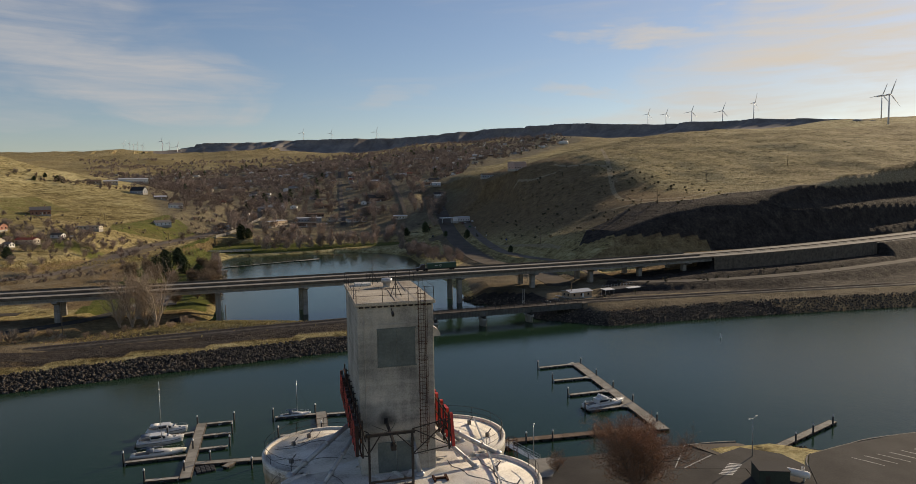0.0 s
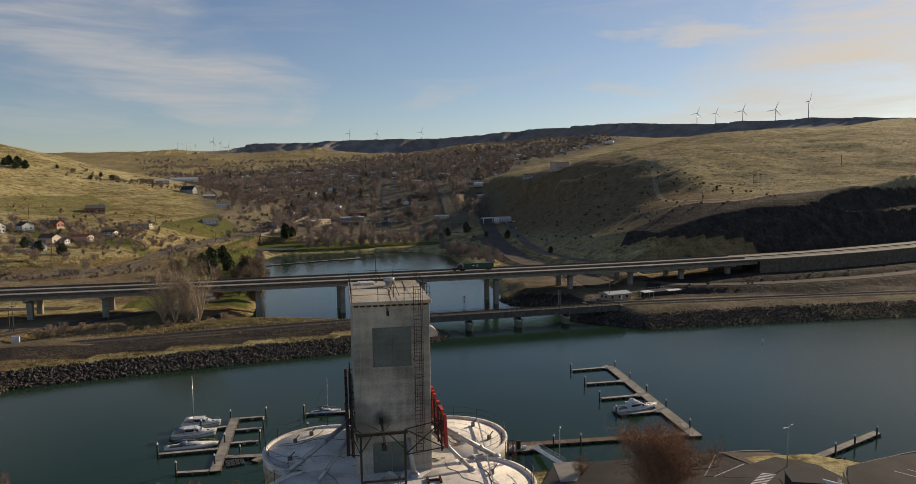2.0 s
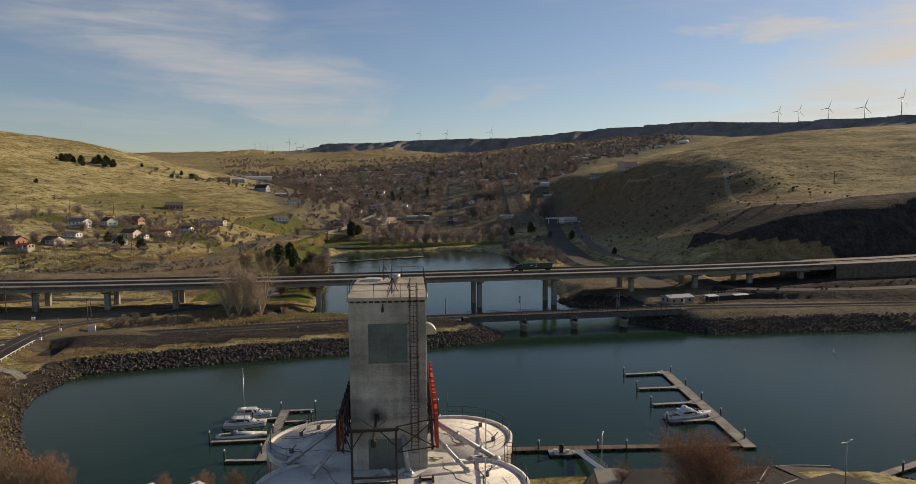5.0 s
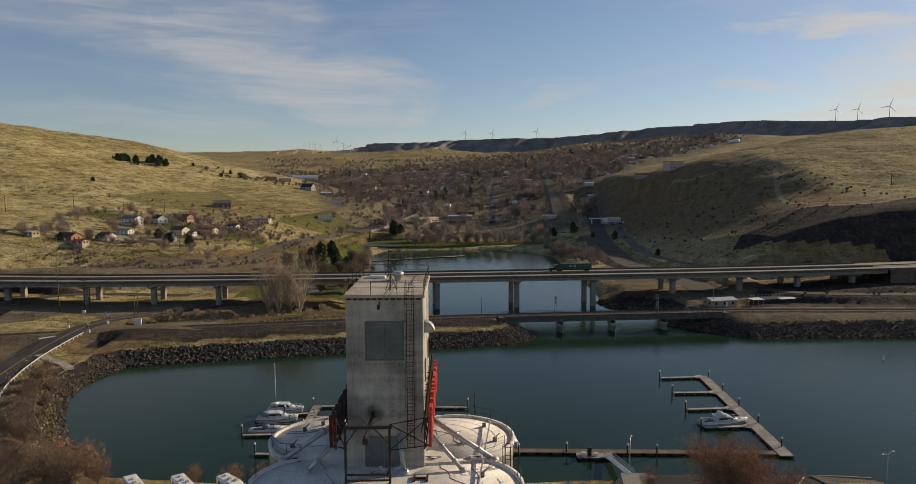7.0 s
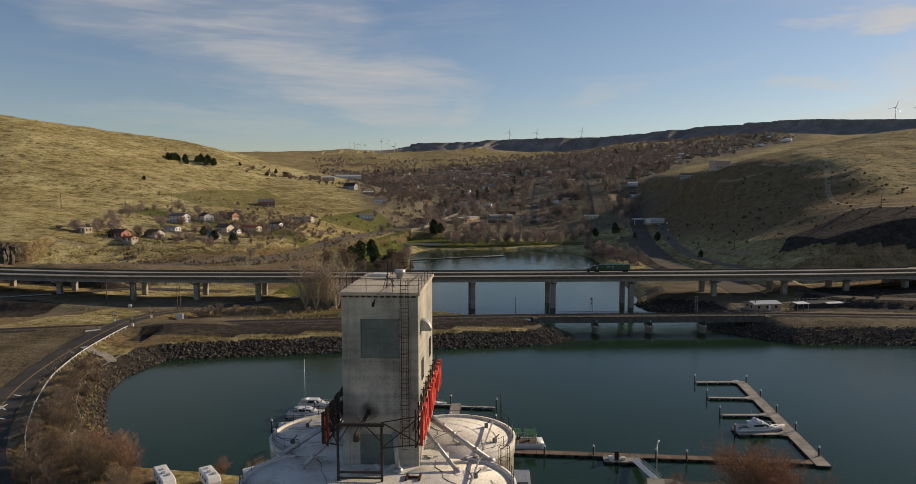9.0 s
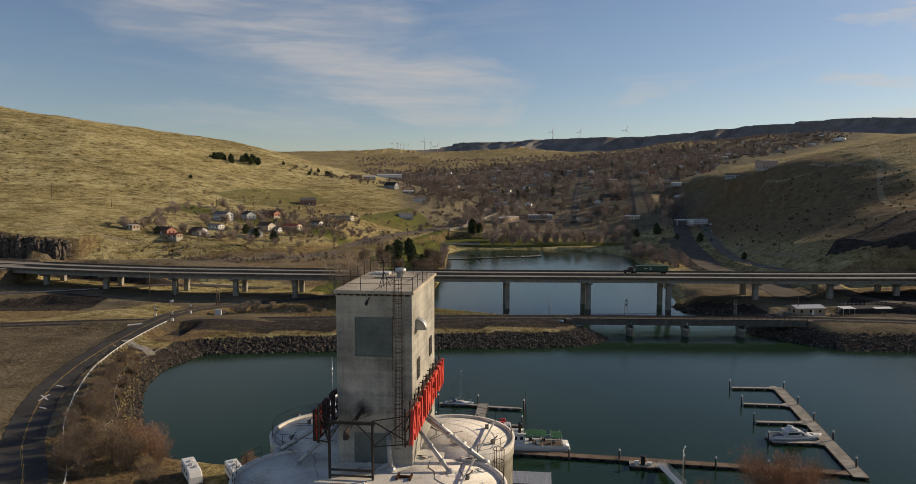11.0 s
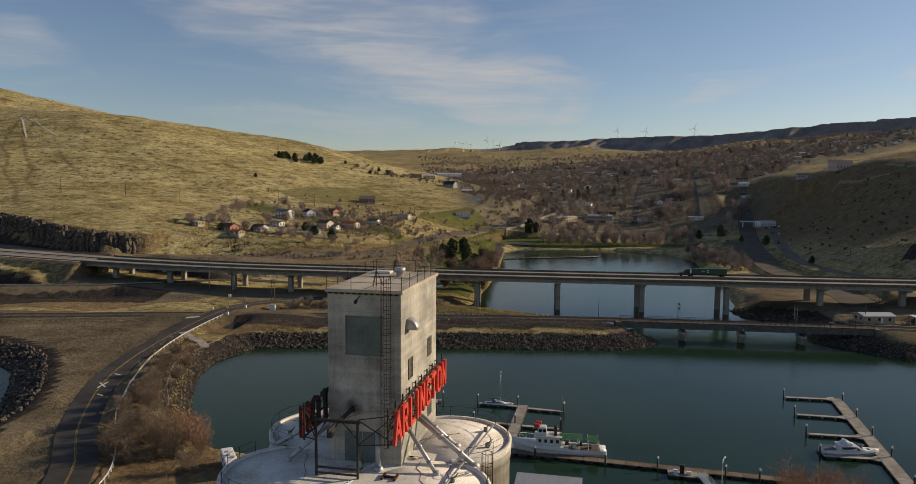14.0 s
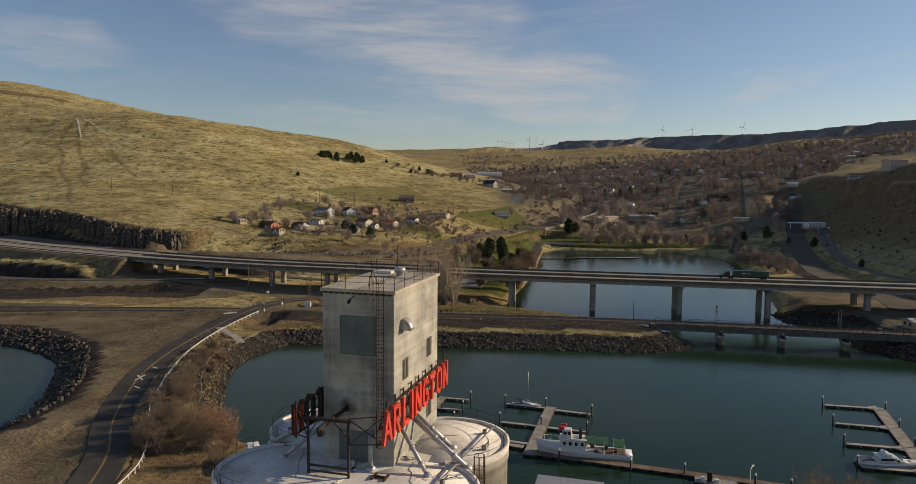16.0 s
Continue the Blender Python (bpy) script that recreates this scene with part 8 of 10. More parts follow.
rng_b = random.Random(501)
upper = []
while len(upper) < 1600:
    y = 760 + 1900 * rng_b.random() ** 0.9
    x = rng_b.uniform(-450, 1300)
    lo, hi = -60 - max(0, y - 800) * 0.16, 190 + (y - 800) * 0.46 + max(0, y - 1150) * 0.32
    if lo < x < hi and abs(x - street_x(y, 0)) > 8 and abs(x - street_x(y, 1)) > 8:
        upper.append((x, y, rng_b.uniform(0.8, 1.6)))
upper += [(-75 + rng_b.gauss(0, 28) - k * 0.35, 900 + k * 2.6 + rng_b.gauss(0, 20), rng_b.uniform(0.5, 1.1)) for k in range(240)]
wee = make_tree("town_tree", "leafless creekside tree with purplish twigs far up the valley", "tree", "town trees", 9, 90, 0.66, 2, 2, 1, 2.8, 0.62, M_TWIG, up=0.28, first=0.2)
far_up = []
while len(far_up) < 2100:
    y = 1300 + 2100 * rng_b.random()
    x = rng_b.uniform(-650, 1700)
    if -130 - (y - 1100) * 0.20 < x < 250 + (y - 1000) * 0.44 + max(0, y - 1200) * 0.28 and rng_b.random() < 0.45 + 0.55 * math.sin(x * 0.013 + y * 0.007) ** 2:
        far_up.append((x, y, rng_b.uniform(0.9, 1.7)))
plant(wee, far_up[:1], 3)
plant_mass(wee, far_up[1:], "far_trees", "leafless purplish trees far up the valley", 28, crowns=True)
plant(light, upper[:1], 3)
plant_mass(light, upper[1:], "far_trees", "leafless purplish trees between the upper town's houses", 8, crowns=True)
dark = make_conifer("evergreen", "dark pointed evergreen between town houses", "evergreens", 13, 14, 3.6, 160, size=2.4)
plant(dark, [(x + 6, y + 5, k) for x, y, k in upper[5:1500:17]], 9)
# trees among the houses of the western bench
bench = make_tree("yard_tree", "leafless brown yard tree between houses", "tree", "yard trees", 9, 71, 0.66, 2, 5, 2, 1.5, 0.10, M_TWIG, up=0.3, first=0.15)
rng_b = random.Random(31)
plant(bench, [(-268 + rng_b.uniform(-22, 20), 490 + rng_b.uniform(-8, 25)) for _ in range(10)] + [(-290, 600), (-298, 590), (-262, 560), (-256, 552), (-228, 545), (-196, 585), (-205, 600), (-185, 590), (-180, 612), (-190, 640), (-170, 620), (-215, 575), (-176, 560), (-188, 548), (-240, 600), (-160, 600), (-150, 585), (-145, 600),
      (-140, 620), (-135, 640), (-90, 700), (-100, 760), (-85, 745), (-60, 770), (-50, 790), (-80, 800), (-45, 810), (-70, 840), (-90, 860), (-40, 860), (-60, 880), (-30, 900), (-75, 905), (-130, 960), (-165, 980), (-185, 990)], 6, 0.6, 1.1)
shrub = make_bush("bush", "reddish-brown leafless shrub on the slope", "bench shrubs", 3.2, 15, 260, M_TWIG, 0.14)
plant(shrub, [(-150 + rng_b.uniform(-35, 30), 600 + rng_b.uniform(-40, 60), rng_b.uniform(0.8, 1.6)) for _ in range(40)] + [(-70 + rng_b.uniform(-25, 25), 800 + rng_b.uniform(-50, 90), rng_b.uniform(0.8, 1.6)) for _ in range(40)] + [(rng_b.uniform(95, 110), rng_b.uniform(455, 600), rng_b.uniform(0.8, 1.8)) for _ in range(40)], 6)
rng_m = random.Random(61)
brush = [(rng_m.uniform(-300, -90), rng_m.uniform(480, 640), rng_m.uniform(0.4, 1.2)) for _ in range(150)]
brush = [q for q in brush if 470 + (q[0] + 300) * 0.35 < q[1]] + [(-160 + rng_m.gauss(0, 40), 640 + rng_m.gauss(0, 40), rng_m.uniform(0.5, 1.3)) for _ in range(90)]
brush += [(-255 + k * 1.2 + rng_m.gauss(0, 6), 455 + rng_m.gauss(0, 7) + max(0, k - 70) * 0.9, rng_m.uniform(0.3, 0.9)) for k in range(110)]
brush += [(-270 + rng_m.uniform(0, 230), 690 + rng_m.gauss(0, 22), rng_m.uniform(0.3, 0.8)) for _ in range(50)] + [(-200 + rng_m.gauss(0, 50), 985 + rng_m.gauss(0, 18), rng_m.uniform(0.8, 1.8)) for _ in range(60)]
plant_mass(shrub, brush, "brush", "reddish-brown leafless brush on the terraces of the slope", 16)
plant_mass(bench, [(rng_m.uniform(-295, -150), rng_m.uniform(480, 635), rng_m.uniform(0.5, 1.1)) for _ in range(75)] + [(-100 + rng_m.gauss(0, 25), 430 + rng_m.uniform(0, 110), rng_m.uniform(0.4, 0.8)) for _ in range(16)], "far_trees", "leafless brown trees round the hillside houses", 19)
sage = make_bush("bush", "dark sagebrush clump on the shaded hillside", "hill sagebrush", 2.4, 25, 140, M_SHRUB, 0.25)
sage_spots = [(rng_b.uniform(165, 300), rng_b.uniform(400, 640), rng_b.uniform(0.3, 0.9)) for _ in range(210)] + [(rng_b.uniform(110, 300), rng_b.uniform(284, 312), rng_b.uniform(0.3, 0.7)) for _ in range(50)]
plant(sage, sage_spots[::5], 12)
plant_mass(sage, [q for i, q in enumerate(sage_spots) if i % 5], "sagebrush", "dark sagebrush over the shaded slopes", 13)


def tufts(name, n, place, label, seed, mat, h0, h1, w):
    """Grass standing in tufts, blades as slivers."""
    rng = np.random.default_rng(seed)
    X, Y = place(rng, n)
    Z = land(X[None], Y[None])[0]
    ok = Z > 0.6
    X, Y, Z = X[ok], Y[ok], Z[ok]
    m = len(X)
    verts = np.zeros((m * 5, 3, 3))
    for b in range(5):
        a = rng.uniform(0, math.tau, m)
        h = rng.uniform(h0, h1, m)
        lx, ly = np.cos(a), np.sin(a)
        k = slice(b * m, (b + 1) * m)
        verts[k, 0] = np.c_[X - ly * w, Y + lx * w, Z - 0.05]
        verts[k, 1] = np.c_[X + ly * w, Y - lx * w, Z - 0.05]
        verts[k, 2] = np.c_[X + lx * h * 0.6, Y + ly * h * 0.6, Z + h]
    me = bpy.data.meshes.new(name)
    v = verts.reshape(-1, 3)
    me.from_pydata(v.tolist(), [], np.arange(len(v)).reshape(-1, 3).tolist())
    me.materials.append(mat)
    return tagged(new(name, me), label, "grass", kind="stuff")


tufts("dry_grass", 5000, lambda r, n: (-52 + r.normal(0, 28, n), 291 + r.normal(0, 6, n)), "straw-coloured grass on the mound", 2, M_STRAW, 0.35, 0.8, 0.14)
tufts("dry_grass", 3000, lambda r, n: (lambda u: (-278 + u * 200 + r.normal(0, 4, n), 468 + (u - 0.25) ** 2 * 210 + u * 30 + r.normal(0, 9, n)))(r.random(n)), "tall straw-coloured grass on the bench slope", 3, M_STRAW, 0.4, 1.0, 0.2)
tufts("dry_grass", 1000, lambda r, n: (lambda s: (-164 + s * 50 + r.normal(0, 4, n), 228 - s * 88 + r.normal(0, 7, n)))(r.random(n)), "dry grass on the slope above the harbour", 5, M_STRAW, 0.25, 0.7, 0.1)

# ---- buildings ----
def build_house(at, rz, w, d, h, wall, roof, label, group="", storeys=1, pitch=0.45, chimney=True, name="house", category="house", porch=False, few=False):
    """Gabled house: ridge along its own x."""
    root = thing(name, at, label, category, group, rz=rz)
    bm = bmesh.new()
    add_box(bm, w + 0.2, d + 0.2, 2.4, pose(0, 0, -2.0), 0.02)
    part("foundation", bm, M_CONC, root)
    r = d / 2 * pitch
    bm = bmesh.new()
    secs = [[(x, -d / 2, 0.3), (x, d / 2, 0.3), (x, d / 2, h), (x, 0, h + r), (x, -d / 2, h)] for x in (-w / 2, w / 2)]
    add_loft(bm, secs)
    for f in bm.faces:
        f.smooth = False
    bmesh.ops.recalc_face_normals(bm, faces=bm.faces[:])
    wl = part("wall", bm, wall, root)
    o, t = 0.45, 0.18
    for s in (-1, 1):
        bm = bmesh.new()
        e = (s * (d / 2 + o), h - o * pitch)
        secs = [[(x, 0, h + r + 0.04), (x, e[0], e[1] + 0.04), (x, e[0], e[1] + 0.04 + t), (x, 0, h + r + 0.04 + t)] for x in (-w / 2 - o, w / 2 + o)]
        add_loft(bm, secs)
        for f in bm.faces:
            f.smooth = False
        bmesh.ops.recalc_face_normals(bm, faces=bm.faces[:])
        part("roof_slope", bm, roof, root)
    if chimney:
        bm = bmesh.new()
        add_box(bm, 0.7, 0.6, r + 1.5, pose(w * 0.22, d * 0.12, h), 0.03)
        part("chimney", bm, M_WALLS[4], root)
    me_w = me_f = None
    spots = []
    for fl in range(storeys):
        z = 1.2 + fl * 2.7
        n = 1 if few else max(2, int(w / 3.2))
        for k in range(n):
            x = -w / 2 + w * (k + 0.5) / n
            spots.append(pose(x, -d / 2, z))
            spots.append(pose(x, d / 2, z, 0, 0, 180))
        for y in ((d * 0.1,) if few else (-d * 0.22, d * 0.22)):
            spots.append(pose(w / 2, y, z, 0, 0, 90))
            spots.append(pose(-w / 2, y, z, 0, 0, -90))
    for m in spots:
        if me_w is None:
            bm = bmesh.new()
            add_box(bm, 1.0, 0.1, 1.15, pose(0, -0.02, 0))
            ob = part("window", bm, M_DARKGLASS, wl)
            me_w, ob.matrix_basis = ob.data, m
        else:
            same_part("window", me_w, wl, m)
    bm = bmesh.new()
    add_box(bm, 0.95, 0.12, 2.05, pose(w * 0.08, -d / 2 - 0.03, 0.3), 0.01)
    part("door", bm, M_TRIM, wl)
    if porch:
        bm = bmesh.new()
        add_box(bm, w * 0.6, 2.0, 0.16, pose(0, -d / 2 - 1.0, 2.5), 0.03)
        p = part("porch_roof", bm, roof, root)
        for x in (-w * 0.28, 0, w * 0.28):
            bm = bmesh.new()
            add_box(bm, 0.16, 0.16, 2.6, pose(x, -d / 2 - 1.85, 0), 0.01)
            part("porch_post", bm, M_TRIM, p)
    return root


def on_land(x, y, dz=0.0):
    return (x, y, ground_at(x, y) + dz)


WHITE, CREAM, GREY, TAN, BRICK, BLUE, BROWN = M_WALLS
R_GREY, R_BROWN, R_DARK, R_RED, R_METAL = M_ROOFS
BENCH = [
    ((-281.7, 483), -26, 7.0, 6.0, 3.0, TAN, R_METAL, "small tan block building", 1, 0.12, False, False),
    ((-259, 483), -22, 13, 8.5, 3.2, BRICK, R_BROWN, "brown-roofed brick house among bare trees", 1, 0.5, True, True),
    ((-248, 474), -21, 8.5, 6, 2.6, TAN, R_RED, "low brick garage with a rusty red roof", 1, 0.3, False, False),
    ((-240.8, 499), -30, 11, 8, 3.4, WHITE, R_BROWN, "white gabled house with a brown roof and porch", 1, 0.55, True, True),
    ((-249.7, 577), -25, 14, 9.5, 5.6, WHITE, R_GREY, "large two-storey white house with a grey roof", 2, 0.45, True, True),
    ((-240.5, 534), -23.5, 10.5, 6.5, 2.8, WHITE, R_GREY, "low white house with a pale grey roof", 1, 0.3, False, False),
    ((-235.2, 599), -50, 12, 8.5, 4.2, WHITE, R_DARK, "white gabled house with a dark roof and chimney", 1, 0.6, True, False),
    ((-221.3, 617), -21, 15, 9, 3.4, BRICK, R_BROWN, "long brick house with a brown roof", 1, 0.45, True, False),
    ((-205.6, 521), -55, 10, 7.5, 4.0, WHITE, R_GREY, "white gabled house with a green-grey roof", 1, 0.65, False, True),
    ((-207.4, 556), -26, 11.5, 9, 4.2, CREAM, R_BROWN, "cream house with a brown hipped roof", 1, 0.5, True, True),
    ((-190.5, 574), -23, 14, 8, 3.0, CREAM, R_RED, "single-storey house with a dull red roof", 1, 0.35, True, False),
    ((-209.1, 716), 12, 16, 10, 4.6, BRICK, R_GREY, "pinkish brick hillside house with a grey roof", 1, 0.55, True, True),
    ((-176, 603), -21, 8.5, 6, 2.8, WHITE, R_DARK, "white garage with a dark roof", 1, 0.4, False, False),
    ((-161.8, 655), -20, 20, 7, 2.8, CREAM, R_GREY, "long low cream building beside the lane", 1, 0.15, False, False),
    ((-198.3, 555), -26, 6, 5, 2.6, WHITE, R_GREY, "small white wooden outbuilding by the houses", 1, 0.5, False, False),
    ((-109.3, 740), 20, 15, 9, 3.4, WHITE, R_GREY, "white house with a pale roof above the highway", 1, 0.4, True, False),
    ((-99.9, 845), 15, 14, 8, 4.0, WHITE, R_GREY, "white house on the green slope", 1, 0.5, True, False),
    ((-120.5, 925), 10, 14, 8, 3.2, TAN, R_METAL, "tan house with a pale roof", 1, 0.35, False, False),
    ((-146.9, 960), -30, 18, 10, 4.0, GREY, R_DARK, "tall dark-roofed house on the spur", 1, 0.9, True, False),
    ((-167.7, 1130), 8, 40, 16, 5.0, WHITE, R_METAL, "long white metal-roofed shed in the valley", 1, 0.2, False, False),
    ((-203.3, 1006), 14, 16, 9, 3.4, TAN, R_BROWN, "tan house on the hill shoulder", 1, 0.4, True, False),
    ((-185.9, 1023), 10, 17, 9, 3.4, CREAM, R_METAL, "cream house with a pale roof on the hill", 1, 0.35, False, False),
]
for (x, y), rz, w, d, h, wall, roof, label, st, pitch, ch, po in BENCH:
    build_house(on_land(x, y, 0.1), rz, w, d, h, wall, roof, label, "hillside houses", st, pitch, ch, porch=po)

# larger buildings of the town's foot
for (x, y), rz, w, d, h, wall, roof, label, pitch, name, cat in [
    ((29.4, 990), 5, 17, 12, 4.2, WHITE, R_GREY, "white civic house with a grey roof", 0.4, "house", "house"),
    ((2.9, 792), 55, 40, 13, 5.0, TAN, R_METAL, "long commercial block with a pale metal roof", 0.12, "commercial_building", "building"),
    ((38, 800), 2, 26, 12, 3.6, BROWN, R_DARK, "low dark shop building with a flat roof", 0.1, "commercial_building", "building"),
    ((48, 832), 0, 28, 16, 4.4, GREY, R_METAL, "flat store with a pale roof", 0.08, "commercial_building", "building"),
    ((60, 866), 0, 22, 12, 4.0, BROWN, R_BROWN, "low brown shop building", 0.15, "commercial_building", "building"),
    ((156.8, 930), 4, 27, 18, 5.2, BROWN, R_DARK, "broad dark gabled hall with a pale roof edge", 0.42, "hall", "building"),
    ((136, 856), 4, 26, 14, 5.0, CREAM, R_GREY, "open-fronted cream garage building", 0.08, "garage", "building"),
    ((78.3, 832), 3, 16, 10, 3.4, CREAM, R_DARK, "cream shop with a dark roof", 0.25, "commercial_building", "building"),
    ((99, 815), 3, 17, 10, 3.4, WHITE, R_BROWN, "white shop with a brown roof", 0.25, "commercial_building", "building"),
    ((149.5, 786), -12, 16, 9, 3.4, CREAM, R_METAL, "pale roadside diner with a metal roof", 0.15, "commercial_building", "building"),
    ((202, 719), 14, 17, 10, 4.6, WHITE, R_METAL, "white service station shop with a pale roof", 0.12, "service_station", "building"),
    ((263, 700), 8, 16, 14, 8.0, tone("pink_stucco", (0.50, 0.36, 0.30), 0.8, spread=0.08), R_GREY, "tall pinkish hall on the hill shoulder", 0.08, "hall", "building"),
    ((274, 812), -10, 16, 9, 3.6, GREY, R_DARK, "grey house on the hill edge", 0.4, "house", "house"),
    ((285, 1268), -10, 20, 10, 4.0, WHITE, R_GREY, "white house high in the town", 0.4, "house", "house"),
    ((211, 2000), 5, 50, 20, 6.0, CREAM, R_GREY, "long pale school building", 0.1, "school", "building"),
    ((740, 2000), 15, 46, 20, 7.0, WHITE, R_METAL, "long white metal building on the bench", 0.12, "warehouse", "building"),
]:
    build_house(on_land(x, y, 0.1), rz, w, d, h, wall, roof, label, "", 1, pitch, False, name, cat)

# the town's ordinary houses
protos = []
rng_t = random.Random(99)
LOOKS = [(WHITE, R_GREY, "small white town house with a grey roof"), (CREAM, R_BROWN, "small cream town house with a brown roof"), (TAN, R_DARK, "small tan town house with a dark roof"), (GREY, R_GREY, "small grey town house"), (BROWN, R_BROWN, "small brown town house"), (WHITE, R_DARK, "small white town house with a dark roof"), (BLUE, R_METAL, "small pale blue town house with a metal roof"), (BRICK, R_RED, "small brick town house with a red roof")]
spots_h, tries = [], 0
while len(spots_h) < 200 and tries < 20000:
    tries += 1
    y = 735 + 1150 * rng_t.random() ** 1.25
    x = rng_t.uniform(-300, 650)
    if in_town(x, y) and abs(x - street_x(y, 0)) > 14 and abs(x - street_x(y, 1)) > 14 and all((x - a) ** 2 + (y - b) ** 2 > 17 ** 2 for a, b in spots_h):
        if y > 870 or not (-30 < x < 210):
            spots_h.append((x, y))
zs = land(np.array([[s[0] for s in spots_h]]), np.array([[s[1] for s in spots_h]]))[0]
for i, ((x, y), z) in enumerate(zip(spots_h, zs)):
    k = i % len(LOOKS)
    rz = -11 + rng_t.choice((0, 90, 0, 90, 4)) + rng_t.uniform(-3, 3)
    if i < len(LOOKS):
        wall, roof, label = LOOKS[k]
        protos.append(build_house((x, y, float(z) + 0.1), rz, rng_t.uniform(10, 15), rng_t.uniform(7, 9), rng_t.uniform(2.8, 3.6), wall, roof, label, "town houses", 1, rng_t.uniform(0.3, 0.55), rng_t.random() < 0.5, few=True))
    else:
        repeat(protos[k], pose(x, y, float(z) + 0.1, 0, 0, rz))

# the upper town, joined: too many and too far to tell apart
def far_houses(n, seed):
    rng = random.Random(seed)
    spots = []
    while len(spots) < n:
        y = 1150 + 1500 * rng.random() ** 0.8
        x = rng.uniform(-420, 1300)
        lo, hi = -110 - (y - 1100) * 0.17, 330 + (y - 1100) * 0.46 + max(0, y - 1150) * 0.32
        if lo < x < hi and abs(x - street_x(y, 0)) > 12 and abs(x - street_x(y, 1)) > 12:
            spots.append((x, y))
    z = land(np.array([[p[0] for p in spots]]), np.array([[p[1] for p in spots]]))[0]
    bm = bmesh.new()
    mats = [WHITE, CREAM, TAN, GREY, BROWN, R_GREY, R_BROWN, R_DARK, R_METAL]
    for (x, y), h0 in zip(spots, z):
        w, d, h = rng.uniform(12, 22), rng.uniform(8, 12), rng.uniform(3.2, 4.8)
        m = pose(x, y, float(h0) - 1, 0, 0, -11 + rng.choice((0, 90)) + rng.uniform(-6, 6))
        wm, rm, r = rng.choice((0, 0, 1, 1, 2, 3, 4)), rng.choice((5, 5, 6, 7, 7, 8)), d * rng.uniform(0.1, 0.24)
        add_box(bm, w, d, h + 1, m, mat=wm)
        for s in (-1, 1):
            vs = [bm.verts.new(m @ Vector(p)) for p in ((-w / 2 - 0.5, 0, h + 1 + r), (w / 2 + 0.5, 0, h + 1 + r), (w / 2 + 0.5, s * (d / 2 + 0.5), h + 0.9), (-w / 2 - 0.5, s * (d / 2 + 0.5), h + 0.9))]
            bm.faces.new(vs).material_index = rm
        for e in (-1, 1):
            bm.faces.new([bm.verts.new(m @ Vector(p)) for p in ((e * w / 2, -d / 2, h + 1), (e * w / 2, d / 2, h + 1), (e * w / 2, 0, h + 1 + r))]).material_index = wm
        add_box(bm, w * 0.5, d + 0.08, 1.1, m @ pose(0, 0, 2.0), mat=7)
    tagged(link_mesh("far_houses", bm, mats), "small gabled houses scattered over the upper town", "houses", kind="stuff")


far_houses(470, 17)
# streets running up the hill
for k in (0, 1):
    ys_s = np.arange(800, 1900, 12)
    xs_s = np.array([street_x(v, k) for v in ys_s])
    strip("town_street", np.c_[xs_s, ys_s, land(xs_s[None], ys_s[None])[0] + 0.30], 3.4, M_ASPHALT2, 0.0, "straight grey street climbing the town")
# paler retaining wall along the spur line
bm = bmesh.new()
wl = np.array([(-60, 690), (-51, 706), (-40, 735), (-29, 766), (-16, 805), (-2, 850)], float)
sweep(bm, np.c_[wl, land(wl[:, 0][None], wl[:, 1][None])[0]], [(-0.3, -1), (0.3, -1), (0.3, 2.6), (-0.3, 2.6)])
tagged(link_mesh("retaining_wall", bm, M_DECK), "long white concrete retaining wall", "wall", kind="structure")


# ---- lagoon ----
build_dock((-58, 549), (20, 578), 2.4, "long low floating walkway across the lagoon", "lagoon docks", panel=6.0)
build_dock((2, 569), (20, 575), 5.0, "wide swimming platform at the walkway's end", "lagoon docks", panel=6.0)
fb = thing("footbridge", (0, 0, 0), "white-railed footbridge over the lagoon's outlet", "bridge")
bm = bmesh.new()
add_beam(bm, (-68, 652, 3.4), (-30, 649, 3.4), 3.0, 0.5)
part("deck", bm, M_BRIDGE, fb)
for s in (-1.4, 1.4):
    bm = bmesh.new()
    for h in (0.5, 1.0, 1.4):
        add_beam(bm, (-68, 652 + s, 3.6 + h), (-30, 649 + s, 3.6 + h), 0.12, 0.12)
    for k in range(14):
        add_box(bm, 0.14, 0.14, 1.4, pose(-68 + k * 2.92, 652 + s - k * 0.23, 3.6))
    part("railing", bm, M_GALV, fb)
for x in (-60, -48, -37):
    bm = bmesh.new()
    add_box(bm, 1.0, 3.0, 5.0, pose(x, 651, -1.5), 0.05)
    part("pier", bm, M_BRIDGE, fb)
flat_slab("concrete_court", [(-106, 362), (-84, 364), (-82, 402), (-100, 392)], 4.35, M_DECK, "pale concrete court in the park", "pavement")
bm = bmesh.new()
add_prism(bm, [(-46, 634), (0, 640.5), (42, 637), (84, 609), (96, 566), (100, 572), (88, 616), (44, 643), (0, 646.5), (-44, 640)], -0.2, 0.55)
tagged(link_mesh("beach", bm, surface("lagoon_sand", (0.13, 0.10, 0.07), (0.20, 0.16, 0.11), (0.26, 0.21, 0.15), 0.2, 3, 0.95)), "brown sandy lagoon beach", "beach", kind="structure")


